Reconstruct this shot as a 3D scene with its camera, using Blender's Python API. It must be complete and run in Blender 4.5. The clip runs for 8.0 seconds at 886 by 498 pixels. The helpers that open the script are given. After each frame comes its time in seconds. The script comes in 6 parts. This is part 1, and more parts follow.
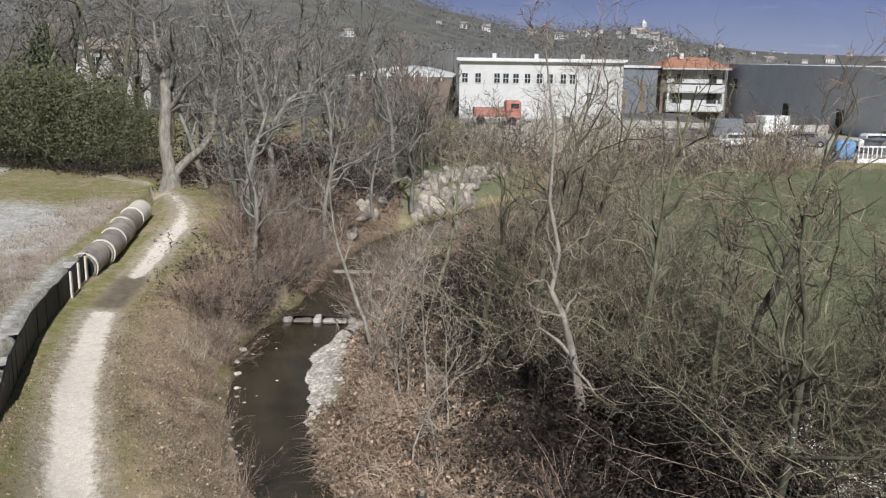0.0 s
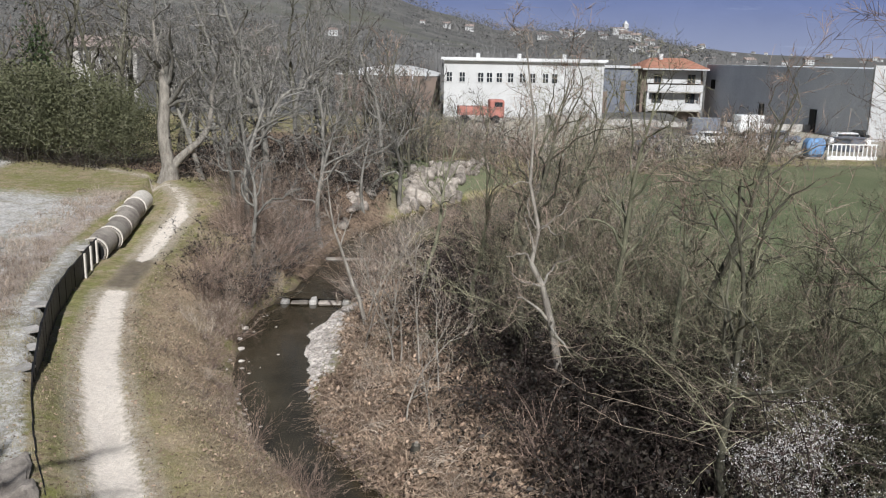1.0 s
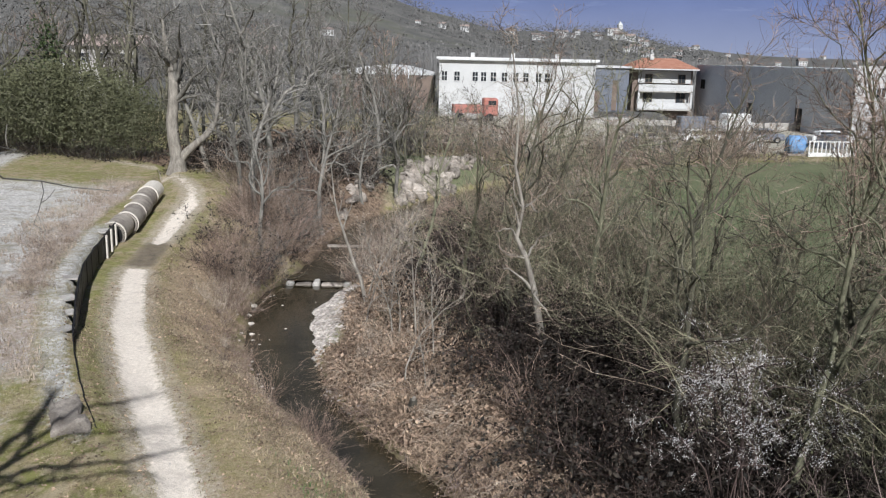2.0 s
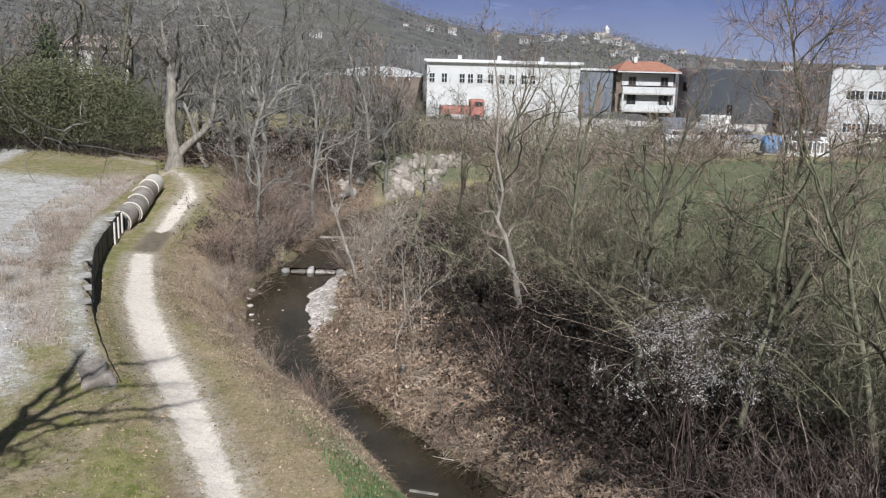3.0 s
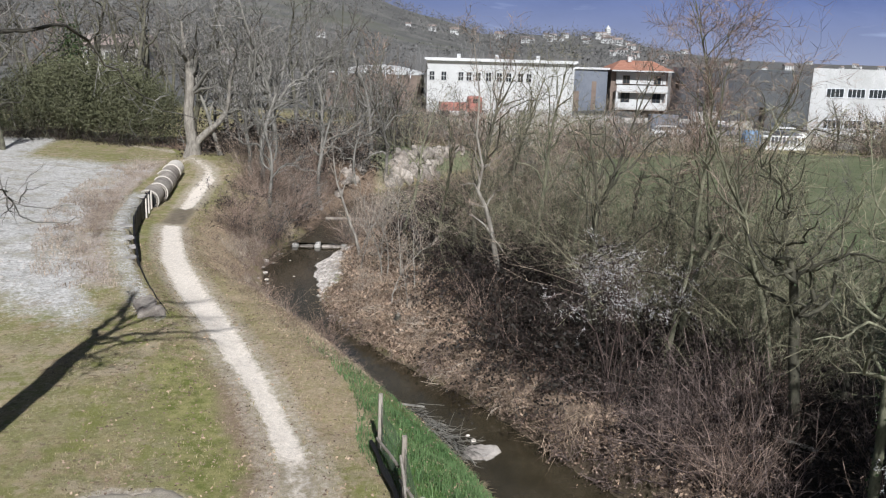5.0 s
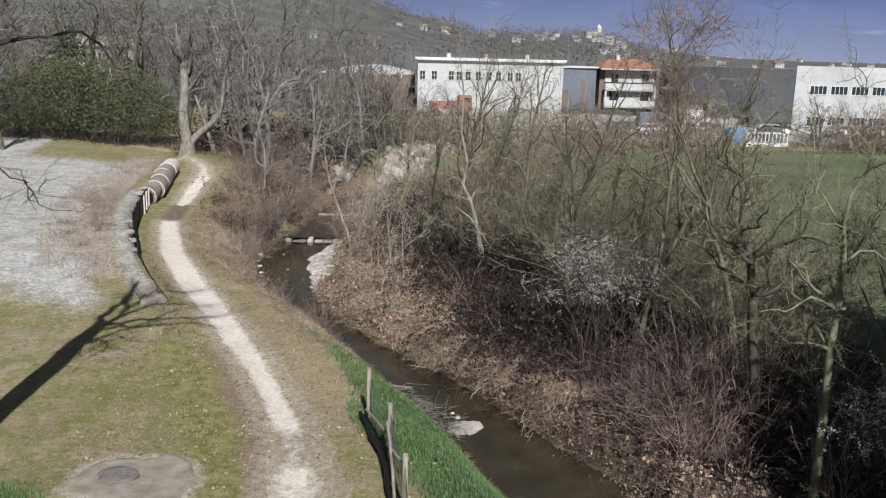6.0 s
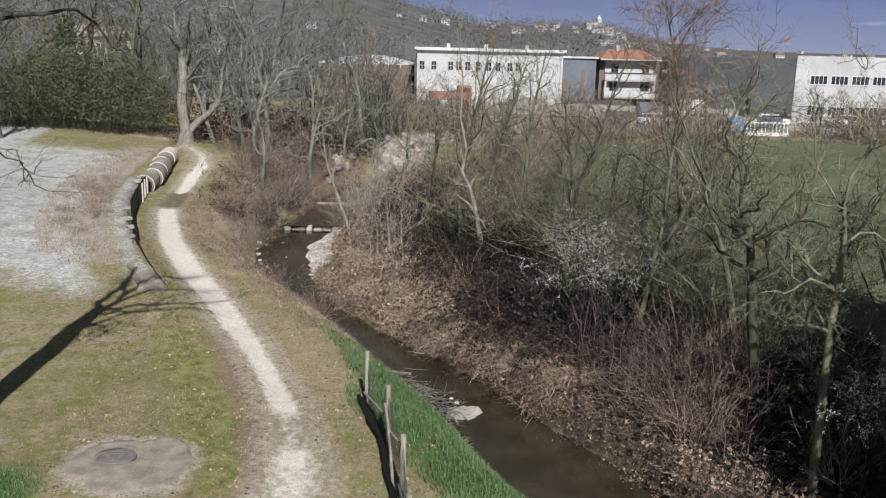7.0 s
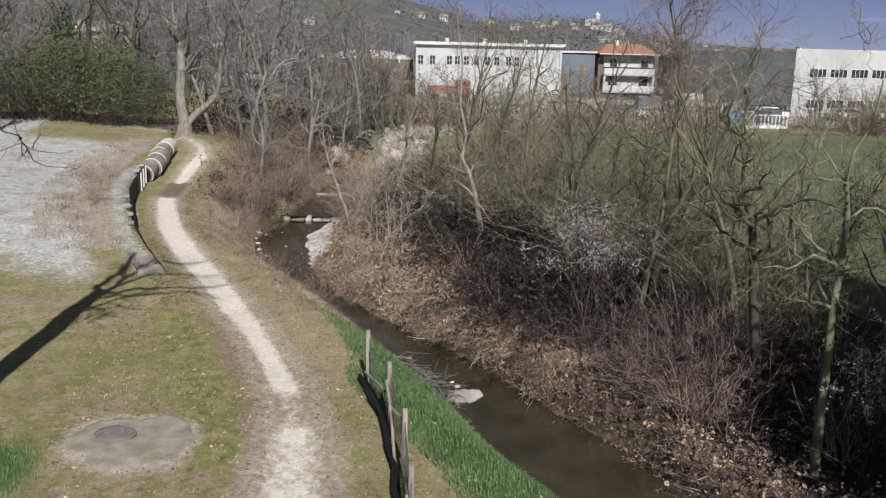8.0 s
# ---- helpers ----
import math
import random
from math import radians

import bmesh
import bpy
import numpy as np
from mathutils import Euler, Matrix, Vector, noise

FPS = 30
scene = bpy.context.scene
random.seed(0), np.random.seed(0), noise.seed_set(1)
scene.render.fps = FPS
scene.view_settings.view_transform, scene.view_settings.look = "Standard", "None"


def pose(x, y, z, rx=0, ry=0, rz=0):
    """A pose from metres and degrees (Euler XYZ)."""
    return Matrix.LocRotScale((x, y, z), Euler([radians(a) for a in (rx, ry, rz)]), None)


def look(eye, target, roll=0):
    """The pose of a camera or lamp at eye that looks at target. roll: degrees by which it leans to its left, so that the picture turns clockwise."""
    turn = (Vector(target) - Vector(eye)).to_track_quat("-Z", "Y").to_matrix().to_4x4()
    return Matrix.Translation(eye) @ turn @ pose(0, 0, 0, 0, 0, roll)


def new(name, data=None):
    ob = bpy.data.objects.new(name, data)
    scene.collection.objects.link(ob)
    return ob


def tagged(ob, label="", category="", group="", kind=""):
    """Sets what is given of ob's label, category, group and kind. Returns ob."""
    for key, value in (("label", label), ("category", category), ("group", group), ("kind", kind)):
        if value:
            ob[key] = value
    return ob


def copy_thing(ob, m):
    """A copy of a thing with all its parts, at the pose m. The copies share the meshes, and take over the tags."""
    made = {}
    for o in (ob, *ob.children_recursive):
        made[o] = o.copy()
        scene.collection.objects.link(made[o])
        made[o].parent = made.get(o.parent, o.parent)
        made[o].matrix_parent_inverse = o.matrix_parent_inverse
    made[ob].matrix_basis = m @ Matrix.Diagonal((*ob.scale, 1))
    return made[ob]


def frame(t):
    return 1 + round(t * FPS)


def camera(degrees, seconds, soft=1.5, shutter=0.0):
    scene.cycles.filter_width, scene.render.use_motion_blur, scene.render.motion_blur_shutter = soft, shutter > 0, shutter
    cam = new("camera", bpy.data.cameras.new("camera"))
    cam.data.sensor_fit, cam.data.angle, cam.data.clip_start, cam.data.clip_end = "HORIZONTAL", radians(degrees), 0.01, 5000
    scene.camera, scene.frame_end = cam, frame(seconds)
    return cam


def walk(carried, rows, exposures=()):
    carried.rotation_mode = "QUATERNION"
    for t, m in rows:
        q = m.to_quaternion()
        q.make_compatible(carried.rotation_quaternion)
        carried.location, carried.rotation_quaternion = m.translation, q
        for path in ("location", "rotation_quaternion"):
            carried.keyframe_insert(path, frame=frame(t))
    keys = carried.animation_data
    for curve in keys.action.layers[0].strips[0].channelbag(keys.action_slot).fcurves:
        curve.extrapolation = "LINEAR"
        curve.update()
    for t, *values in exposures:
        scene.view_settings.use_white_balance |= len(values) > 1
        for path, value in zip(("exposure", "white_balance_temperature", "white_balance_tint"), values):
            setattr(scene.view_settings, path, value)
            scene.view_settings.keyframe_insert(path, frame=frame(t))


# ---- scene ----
cam = camera(54.0, 8.0, soft=1.2)
PATH = [
    (0, (-0.215, 0.124, 7.861), (-0.268, 2.076, 7.43), 0.8),
    (0.5, (-0.282, -0.993, 7.848), (-0.314, 0.959, 7.417), 1.0),
    (1, (-0.362, -2.184, 7.807), (-0.376, -0.231, 7.376), 1.1),
    (1.5, (-0.376, -3.488, 7.795), (-0.382, -1.535, 7.361), 1.2),
    (2.8, (-0.228, -6.699, 7.582), (-0.212, -4.744, 7.159), 1.5),
    (3, (-0.295, -7.144, 7.577), (-0.269, -5.189, 7.154), 1.5),
    (3.5, (-0.296, -8.268, 7.504), (-0.267, -6.314, 7.077), 1.5),
    (4, (-0.202, -9.523, 7.453), (-0.175, -7.568, 7.029), 1.6),
    (4.5, (-0.059, -10.833, 7.452), (-0.036, -8.878, 7.029), 1.6),
    (4.7, (0.012, -11.301, 7.449), (0.034, -9.347, 7.025), 1.7),
    (5.8, (0.339, -13.338, 7.47), (0.36, -11.383, 7.047), 1.4),
    (6, (0.341, -13.471, 7.484), (0.378, -11.517, 7.059), 1.4),
    (6.5, (0.359, -13.463, 7.446), (0.394, -11.512, 7.007), 1.4),
    (7, (0.373, -13.438, 7.278), (0.411, -11.488, 6.835), 1.4),
    (7.5, (0.351, -13.427, 7.141), (0.391, -11.478, 6.695), 1.4),
    (8, (0.336, -13.439, 6.874), (0.377, -11.49, 6.425), 1.3),
]
walk(cam, [(t, look(eye, target, roll)) for t, eye, target, roll in PATH], [(0.0, 0.05, 6100, 10), (1.7, 0.11, 6000, 10), (3.3, 0.17, 5950, 10), (4.5, 0.20, 5950, 10), (6.0, 0.06, 6050, 10), (8.0, 0.02, 6150, 10)])

# ---- light: a clear early-spring day, sun behind the camera, a little to its right ----
SUN_AZ, SUN_EL, SUN_POWER, SKY_POWER = math.atan2(0.18, -0.984), radians(39), 5.2, 0.033
world = bpy.data.worlds.new("sky")
scene.world = world
world.use_nodes = True
wn = world.node_tree.nodes
sky = wn.new("ShaderNodeTexSky")
sky.sky_type, sky.sun_disc = "NISHITA", False
sky.sun_elevation, sky.sun_rotation = SUN_EL, SUN_AZ
sky.dust_density, sky.air_density = 1.5, 1.0
wn["Background"].inputs[1].default_value = SKY_POWER
world.node_tree.links.new(sky.outputs[0], wn["Background"].inputs[0])
sun = bpy.data.lights.new("sun", "SUN")
sun.energy, sun.angle, sun.color = SUN_POWER, radians(0.55), (1.0, 0.965, 0.91)
sun_dir = Vector((math.sin(SUN_AZ) * math.cos(SUN_EL), math.cos(SUN_AZ) * math.cos(SUN_EL), math.sin(SUN_EL)))
new("sun", sun).matrix_world = look(sun_dir * 60, (0, 0, 0))


# ---- material helpers ----
class Nodes:
    def __init__(self, name):
        self.m = bpy.data.materials.new(name)
        self.m.use_nodes = True
        self.t = self.m.node_tree
        self.b = self.t.nodes["Principled BSDF"]

    def add(self, kind, **sets):
        n = self.t.nodes.new(kind)
        for k, v in sets.items():
            n.inputs[k].default_value = v
        return n

    def link(self, a, b):
        self.t.links.new(a, b)

    def where(self):
        return self.add("ShaderNodeNewGeometry").outputs["Position"]

    def noise(self, scale, detail=4.0, rough=0.6, at=None, stretch=None):
        n = self.add("ShaderNodeTexNoise", Scale=scale, Detail=detail, Roughness=rough)
        at = at or self.where()
        if stretch:
            v = self.t.nodes.new("ShaderNodeVectorMath")
            v.operation = "MULTIPLY"
            v.inputs[1].default_value = stretch
            self.link(at, v.inputs[0])
            at = v.outputs[0]
        self.link(at, n.inputs["Vector"])
        return n.outputs["Fac"]

    def ramp(self, fac, low, high):
        n = self.add("ShaderNodeMapRange")
        n.inputs["From Min"].default_value, n.inputs["From Max"].default_value = low, high
        n.clamp = True
        self.link(fac, n.inputs["Value"])
        return n.outputs["Result"]

    def math(self, op, a, b):
        n = self.t.nodes.new("ShaderNodeMath")
        n.operation = op
        for i, v in enumerate((a, b)):
            if isinstance(v, (int, float)):
                n.inputs[i].default_value = v
            else:
                self.link(v, n.inputs[i])
        return n.outputs[0]

    def mix(self, fac, a, b, blend="MIX"):
        n = self.t.nodes.new("ShaderNodeMix")
        n.data_type, n.blend_type = "RGBA", blend
        for sock, v in ((n.inputs[0], fac), (n.inputs[6], a), (n.inputs[7], b)):
            if isinstance(v, (int, float)):
                sock.default_value = v
            elif isinstance(v, tuple):
                sock.default_value = (*v, 1)
            else:
                self.link(v, sock)
        return n.outputs[2]

    def attribute(self, name):
        n = self.t.nodes.new("ShaderNodeAttribute")
        n.attribute_name = name
        return n.outputs["Fac"]

    def vary(self, colour, amount=0.25, island=False):
        r = self.add("ShaderNodeNewGeometry").outputs["Random Per Island"] if island else self.add("ShaderNodeObjectInfo").outputs["Random"]
        g = self.add("ShaderNodeMapRange")
        g.inputs["To Min"].default_value, g.inputs["To Max"].default_value = 1 - amount, 1 + amount
        self.link(r, g.inputs["Value"])
        h = self.add("ShaderNodeHueSaturation")
        self.link(g.outputs[0], h.inputs["Value"])
        self.link(colour, h.inputs["Color"])
        return h.outputs[0]

    def bump(self, fac, strength=0.4, distance=0.02):
        n = self.add("ShaderNodeBump", Strength=strength, Distance=distance)
        self.link(fac, n.inputs["Height"])
        self.link(n.outputs[0], self.b.inputs["Normal"])

    def done(self, colour, rough=0.9, metal=0.0, spec=0.3):
        self.link(colour, self.b.inputs["Base Color"])
        if isinstance(rough, (int, float)):
            self.b.inputs["Roughness"].default_value = rough
        else:
            self.link(rough, self.b.inputs["Roughness"])
        self.b.inputs["Metallic"].default_value = metal
        self.b.inputs["Specular IOR Level"].default_value = spec
        return self.m


def surface(name, a, b, scale=3.0, fine=40.0, c=None, rough=0.9, bump=0.3, depth=0.01, vary=0.15, island=False, stretch=None, metal=0.0, spec=0.3):
    """Two colours blended by broad noise, a third in patches, fine grain over both."""
    n = Nodes(name)
    col = n.mix(n.ramp(n.noise(scale, stretch=stretch), 0.35, 0.65), a, b)
    if c:
        col = n.mix(n.ramp(n.noise(scale * 0.37, 6.0), 0.55, 0.66), col, c)
    grain = n.noise(fine, 3.0, 0.7, stretch=stretch)
    col = n.mix(1.0, col, n.mix(n.ramp(grain, 0.3, 0.7), (0.72, 0.72, 0.72), (1.2, 1.2, 1.2)), "MULTIPLY")
    if vary:
        col = n.vary(col, vary, island)
    if bump:
        n.bump(grain, bump, depth)
    return n.done(col, rough, metal, spec)


# ---- the lie of the land ----
def line(points):
    a = np.array(points, float)
    order = np.argsort(a[:, 0])
    return a[order, 0], a[order, 1]


# x of the water's two edges, of the walkers' path and of the retaining wall, by y
EDGE_L = line([(-60, 27), (-25, 14.5), (-12, 9), (-5, 6.3), (0, 4.4), (3, 2.9), (4.3, 2.29), (6.3, 1.5), (8.8, 0.53), (11, -0.64), (13, -1.63), (15.3, -2.9), (17.3, -4.3),
               (19.5, -5.6), (23, -6.85), (26.5, -7.6), (29, -7.95), (31.4, -7.7), (33, -7.1), (36, -6.6), (41, -6.3), (46, -5.5), (54, -2), (64, 5), (80, 11), (140, 40)])
EDGE_R = line([(-60, 32), (-25, 18.5), (-12, 13), (-5, 10), (0, 7.4), (3, 5.95), (4.65, 5.5), (5.8, 4.87), (7.1, 3.98), (8.5, 3.12), (10.2, 2.32), (12, 1.23), (13.6, -0.02), (15, -1.01),
               (17, -2.35), (19.7, -3.75), (23.4, -4.75), (26.7, -5.3), (28.5, -5.35), (30, -5.1), (32.4, -4.6), (36, -4), (41, -3.6), (46, -2.5), (54, 1), (64, 8), (80, 14), (140, 43)])
PATH_MID = line([(-30, -1.0), (-8, -1.4), (-1.5, -1.7), (0.73, -1.9), (2.45, -2.2), (3.6, -2.54), (5.65, -3.3), (8.2, -4.4), (10.3, -5.37), (12.7, -6.5), (15.2, -7.7), (19.2, -9.4), (22, -10.3),
                 (24.5, -11.1), (26, -11.5), (30.4, -12.1), (34.3, -12.6), (37.3, -12.8), (40, -13.5), (43.2, -15.0), (46, -17.5), (48, -20), (52, -25)])
PATH_HALF = line([(-30, 0.5), (-1, 0.46), (0.9, 0.36), (1.5, 0.3), (1.8, 0.26), (2.9, 0.22), (3.3, 0.24), (5.65, 0.23), (8.2, 0.28), (10.3, 0.35), (12.7, 0.42), (15, 0.42), (19.2, 0.42), (22, 0.38), (24.5, 0.34), (25.6, 0.3), (26.0, 0.01),
                  (29.6, 0.01), (30.1, 0.24), (34, 0.32), (37, 0.3), (39, 0.2), (43, 0.2), (46, 0.26), (48, 0.25), (52, 0.1)])
WALL_X = line([(-10, -9), (6, -8.0), (9, -6.9), (11.2, -7.12), (13, -8.2), (15, -9.2), (16.5, -9.85), (18.5, -10.6), (20.5, -11.35), (22.1, -11.9), (25.4, -12.75), (30.4, -13.85), (38.8, -14.9), (46, -17), (60, -24)])
WALL_TOP = line([(-10, 0.0), (3, 0.05), (9, 0.2), (11.2, 0.3), (13, 0.48), (16, 0.72), (19, 0.92), (22, 0.92), (25.6, 0.85), (30, 0.85), (38, 1.05), (46, 1.0), (60, 1.0)])
BRAMBLE_EDGE = line([(-10, 1.0), (3, 0.6), (6.5, 0.5), (8.5, 0.6), (11, 0.8), (14, 1.8), (17, 3.0), (20, 4.0), (25, 3.7), (30, 2.6), (60, 1.5)])
WATER, WATER_UP, WEIR_Y = -2.2, -2.02, 32.3


def at(table, y):
    return np.interp(y, *table)


def ease(a, b, v):
    t = np.clip((np.asarray(v, float) - a) / (b - a), 0, 1)
    return t * t * (3 - 2 * t)


def lumps(x, y, seed=0):
    """A cheap smooth unevenness of about one unit."""
    s = seed * 1.7
    return (np.sin(x * 0.9 + 1.3 * np.sin(y * 0.53 + s)) + np.sin(y * 1.13 + 1.1 * np.sin(x * 0.71 + s * 2)) + 0.5 * np.sin(x * 2.3 + y * 1.9 + s)
            + 0.4 * np.sin(x * 3.7 - y * 3.1 + s) + 0.25 * np.sin(x * 7.1 + 2 * np.sin(y * 6.3))) / 3


def ground_z(x, y):
    """Height of the ground, for numbers or arrays."""
    x, y = np.asarray(x, float), np.asarray(y, float)
    left = (at(EDGE_L, y) - x) * 0.87 + 0.12 * lumps(x * 2, y * 2, 3)
    right = (x - at(EDGE_R, y)) * 0.87 + 0.15 * lumps(x * 2, y * 2, 4)
    up = 0.18 * ease(WEIR_Y - 0.3, WEIR_Y + 0.3, y)
    bank_l = np.interp(left, [-0.8, 0, 0.25, 0.9, 1.7, 2.5, 3.2], [-2.75, -2.25, -1.95, -1.25, -0.5, -0.06, 0])
    bank_r = np.interp(right, [-0.8, 0, 0.35, 1.2, 2.5, 5, 8, 12, 20], [-2.75, -2.25, -1.9, -1.55, -1.3, -0.8, -0.45, -0.2, 0.0])
    bank_r = bank_r + 0.42 * ease(13, 7, y) * ease(0.0, 0.22, right) * ease(2.6, 0.6, right)
    bank_r = bank_r - 0.18 * ease(18, 24, y) * ease(0.0, 0.4, right) * ease(3.4, 1.2, right)
    bank_l = np.where(bank_l < -1.9, bank_l + up, bank_l)
    bank_r = np.where(bank_r < -1.7, bank_r + up, bank_r)
    z = np.where(left > 0, bank_l, np.where(right > 0, bank_r, np.maximum(bank_l, bank_r)))
    behind = at(WALL_X, y) - x
    verge, soft = 0.12 + 0.72 * ease(19.5, 15, y), ease(12.0, 9.5, y)
    raised = at(WALL_TOP, y) * (verge * ease(-1.3 - soft, 0.0, behind) + (1 - verge) * ease(0.03 - 1.2 * soft, 0.16 + 1.8 * soft, behind)) + 0.35 * ease(1, 9, behind) * ease(10, 18, y)
    z = z + np.where(left > 0, raised * ease(2, 10, y) * ease(75, 55, y), 0)
    z = z + 0.9 * ease(30, 45, y) * ease(-8.5, -12.5, x) * ease(0.5, -1.0, behind) * ease(75, 55, y)
    z = z + 0.05 * lumps(x, y) * ease(-0.2, 1.0, np.maximum(left, right)) + 0.03 * lumps(x * 3, y * 3, 2)
    inpath = 1 - ease(0.6, 1.3, np.abs(x - at(PATH_MID, y)) / np.maximum(at(PATH_HALF, y), 0.05))
    z = z - 0.05 * inpath
    # the hill beyond the plain
    deep = np.maximum(y, 1.0)
    ridge = np.interp(x / deep, [-3, -0.6, -0.1, -0.045, 0.055, 0.2, 0.27, 0.33, 0.42, 1, 3], [190, 130, 60, 46, 27, 27, 14, 4, 1, 0, 0])
    z = z + 24 * ease(700, 2300, y) * ease(0.12, 0.28, x / deep)
    return z + ease(170, 720, y) * ridge * np.clip(y / 700, 0.3, 1.3) * (1 + 0.06 * lumps(x * 0.02, y * 0.02, 5))


def gz(x, y):
    return float(ground_z(x, y))


# ---- mesh helpers ----
def mesh_of(name, verts, faces, materials=(), smooth=False):
    me = bpy.data.meshes.new(name)
    me.from_pydata(verts.tolist() if isinstance(verts, np.ndarray) else verts, [], faces.tolist() if isinstance(faces, np.ndarray) else faces)
    for m in materials:
        me.materials.append(m)
    if smooth:
        me.polygons.foreach_set("use_smooth", [True] * len(me.polygons))
    me.update()
    return me


def part(name, bm, material, parent, label="", smooth=False):
    """One bmesh (or ready mesh) as one mesh object under a thing or a part."""
    if isinstance(bm, bpy.types.Mesh):
        me = bm
    else:
        me = bpy.data.meshes.new(name)
        bm.to_mesh(me)
        bm.free()
        me.materials.append(material)
        if smooth:
            me.polygons.foreach_set("use_smooth", [True] * len(me.polygons))
    ob = new(name, me)
    ob.parent = parent
    if label:
        ob["label"] = label
    return ob


def thing(name, m, label, category, group=""):
    ob = new(name)
    ob.matrix_basis = m
    ob.empty_display_size = 0.2
    return tagged(ob, label, category, group)


def box(bm, size, at3=(0, 0, 0), turn=None, bevel=0.0):
    made = bmesh.ops.create_cube(bm, size=1.0, matrix=Matrix.Translation(at3) @ (turn or Matrix()) @ Matrix.Diagonal((*size, 1)))
    if bevel:
        edges = {e for v in made["verts"] for e in v.link_edges}
        bmesh.ops.bevel(bm, geom=list(edges), offset=bevel, segments=1, affect="EDGES")
    return bm


def cyl(bm, r1, r2, depth, m, sides=12):
    bmesh.ops.create_cone(bm, cap_ends=True, segments=sides, radius1=r1, radius2=r2, depth=depth, matrix=m)
    return bm


def tubes(polys, sides):
    """Vertices and faces of tapered tubes along many polylines; polys: (points, radii)."""
    groups = {}
    for p, r in polys:
        groups.setdefault(len(p), []).append((p, r))
    verts, faces, base = [], [], 0
    ang = np.arange(sides) * 2 * math.pi / sides
    for n, items in groups.items():
        p = np.array([i[0] for i in items], float)
        r = np.array([i[1] for i in items], float)
        d = np.gradient(p, axis=1)
        d /= np.linalg.norm(d, axis=2, keepdims=True) + 1e-9
        ref = np.where(np.abs(d[:, :1, 2:3]) > 0.8, np.array([1.0, 0, 0]), np.array([0, 0, 1.0]))
        u = np.cross(d, np.broadcast_to(ref, d.shape))
        u /= np.linalg.norm(u, axis=2, keepdims=True) + 1e-9
        w = np.cross(d, u)
        ring = p[:, :, None] + r[:, :, None, None] * (np.cos(ang)[None, None, :, None] * u[:, :, None] + np.sin(ang)[None, None, :, None] * w[:, :, None])
        m = len(items)
        verts.append(ring.reshape(-1, 3))
        idx = base + np.arange(m * n * sides).reshape(m, n, sides)
        nxt = np.roll(idx, -1, axis=2)
        faces.append(np.stack([idx[:, :-1], nxt[:, :-1], nxt[:, 1:], idx[:, 1:]], -1).reshape(-1, 4))
        base += m * n * sides
    return np.concatenate(verts), np.concatenate(faces)


def spikes(rng, twigs):
    """Thin crooked twigs that run out to a point; twigs: (root, tip, radius)."""
    a = np.array([t[0] for t in twigs])
    b = np.array([t[1] for t in twigs])
    r = np.array([t[2] for t in twigs])[:, None]
    d = b - a
    u = np.cross(d, rng.normal(0, 1, a.shape))
    u /= np.linalg.norm(u, axis=1, keepdims=True) + 1e-9
    n = len(a)
    size = np.linalg.norm(d, axis=1, keepdims=True)
    c = a + d * rng.uniform(0.35, 0.6, (n, 1)) + rng.normal(0, 0.16, (n, 3)) * size
    b = b + rng.normal(0, 0.10, (n, 3)) * size
    v = np.stack([a + u * r * 1.2, a - u * r * 1.2, c - u * r * 0.7, c + u * r * 0.7, b], 1).reshape(-1, 3)
    i = np.arange(n)[:, None] * 5
    f = np.concatenate([i + [[0, 1, 2]], i + [[0, 2, 3]], i + [[3, 2, 4]]])
    return v, f


def stem(rng, p, d, length, n, wobble, up):
    """A wandering line of n points."""
    pts, d = [np.array(p, float)], np.array(d, float)
    step = length / (n - 1)
    for _ in range(n - 1):
        d = d + rng.normal(0, wobble, 3) + np.array([0, 0, up])
        d = d / np.linalg.norm(d)
        pts.append(pts[-1] + d * step)
    return np.array(pts)


def side_of(rng, d, angle):
    """A direction that leaves d at the angle, to a random side."""
    v = rng.normal(0, 1, 3)
    v = v - d * np.dot(v, d)
    v = v / (np.linalg.norm(v) + 1e-9)
    return d * math.cos(angle) + v * math.sin(angle)


# ---- materials ----
BARK = surface("grey_bark", (0.125, 0.118, 0.103), (0.265, 0.25, 0.22), 5, 60, rough=0.95, bump=0.6, vary=0.2, stretch=(1, 1, 0.25))
BARK_PALE = surface("pale_bark", (0.19, 0.17, 0.145), (0.36, 0.33, 0.285), 6, 50, rough=0.9, bump=0.5, vary=0.12, stretch=(1, 1, 0.3))
BARK_DARK = surface("dark_mossy_bark", (0.075, 0.07, 0.054), (0.15, 0.142, 0.10), 4, 50, rough=0.95, bump=0.6, vary=0.2)
TWIG_GREY = surface("grey_twigs", (0.125, 0.117, 0.107), (0.285, 0.271, 0.248), 1.5, 30, rough=0.9, bump=0, vary=0.7, island=True)
TWIG_OLIVE = surface("olive_lichen_twigs", (0.12, 0.113, 0.073), (0.28, 0.262, 0.178), 1.5, 30, rough=0.9, bump=0, vary=0.8, island=True)
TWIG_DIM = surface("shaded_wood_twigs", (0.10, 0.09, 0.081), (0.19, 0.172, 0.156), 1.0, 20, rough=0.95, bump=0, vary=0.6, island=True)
TWIG_RED = surface("red_brown_twigs", (0.155, 0.107, 0.084), (0.325, 0.242, 0.195), 1.2, 30, rough=0.85, bump=0, vary=0.75, island=True)
TWIG_TAN = surface("tan_twigs", (0.155, 0.118, 0.09), (0.345, 0.276, 0.22), 1.3, 30, rough=0.85, bump=0, vary=0.75, island=True)
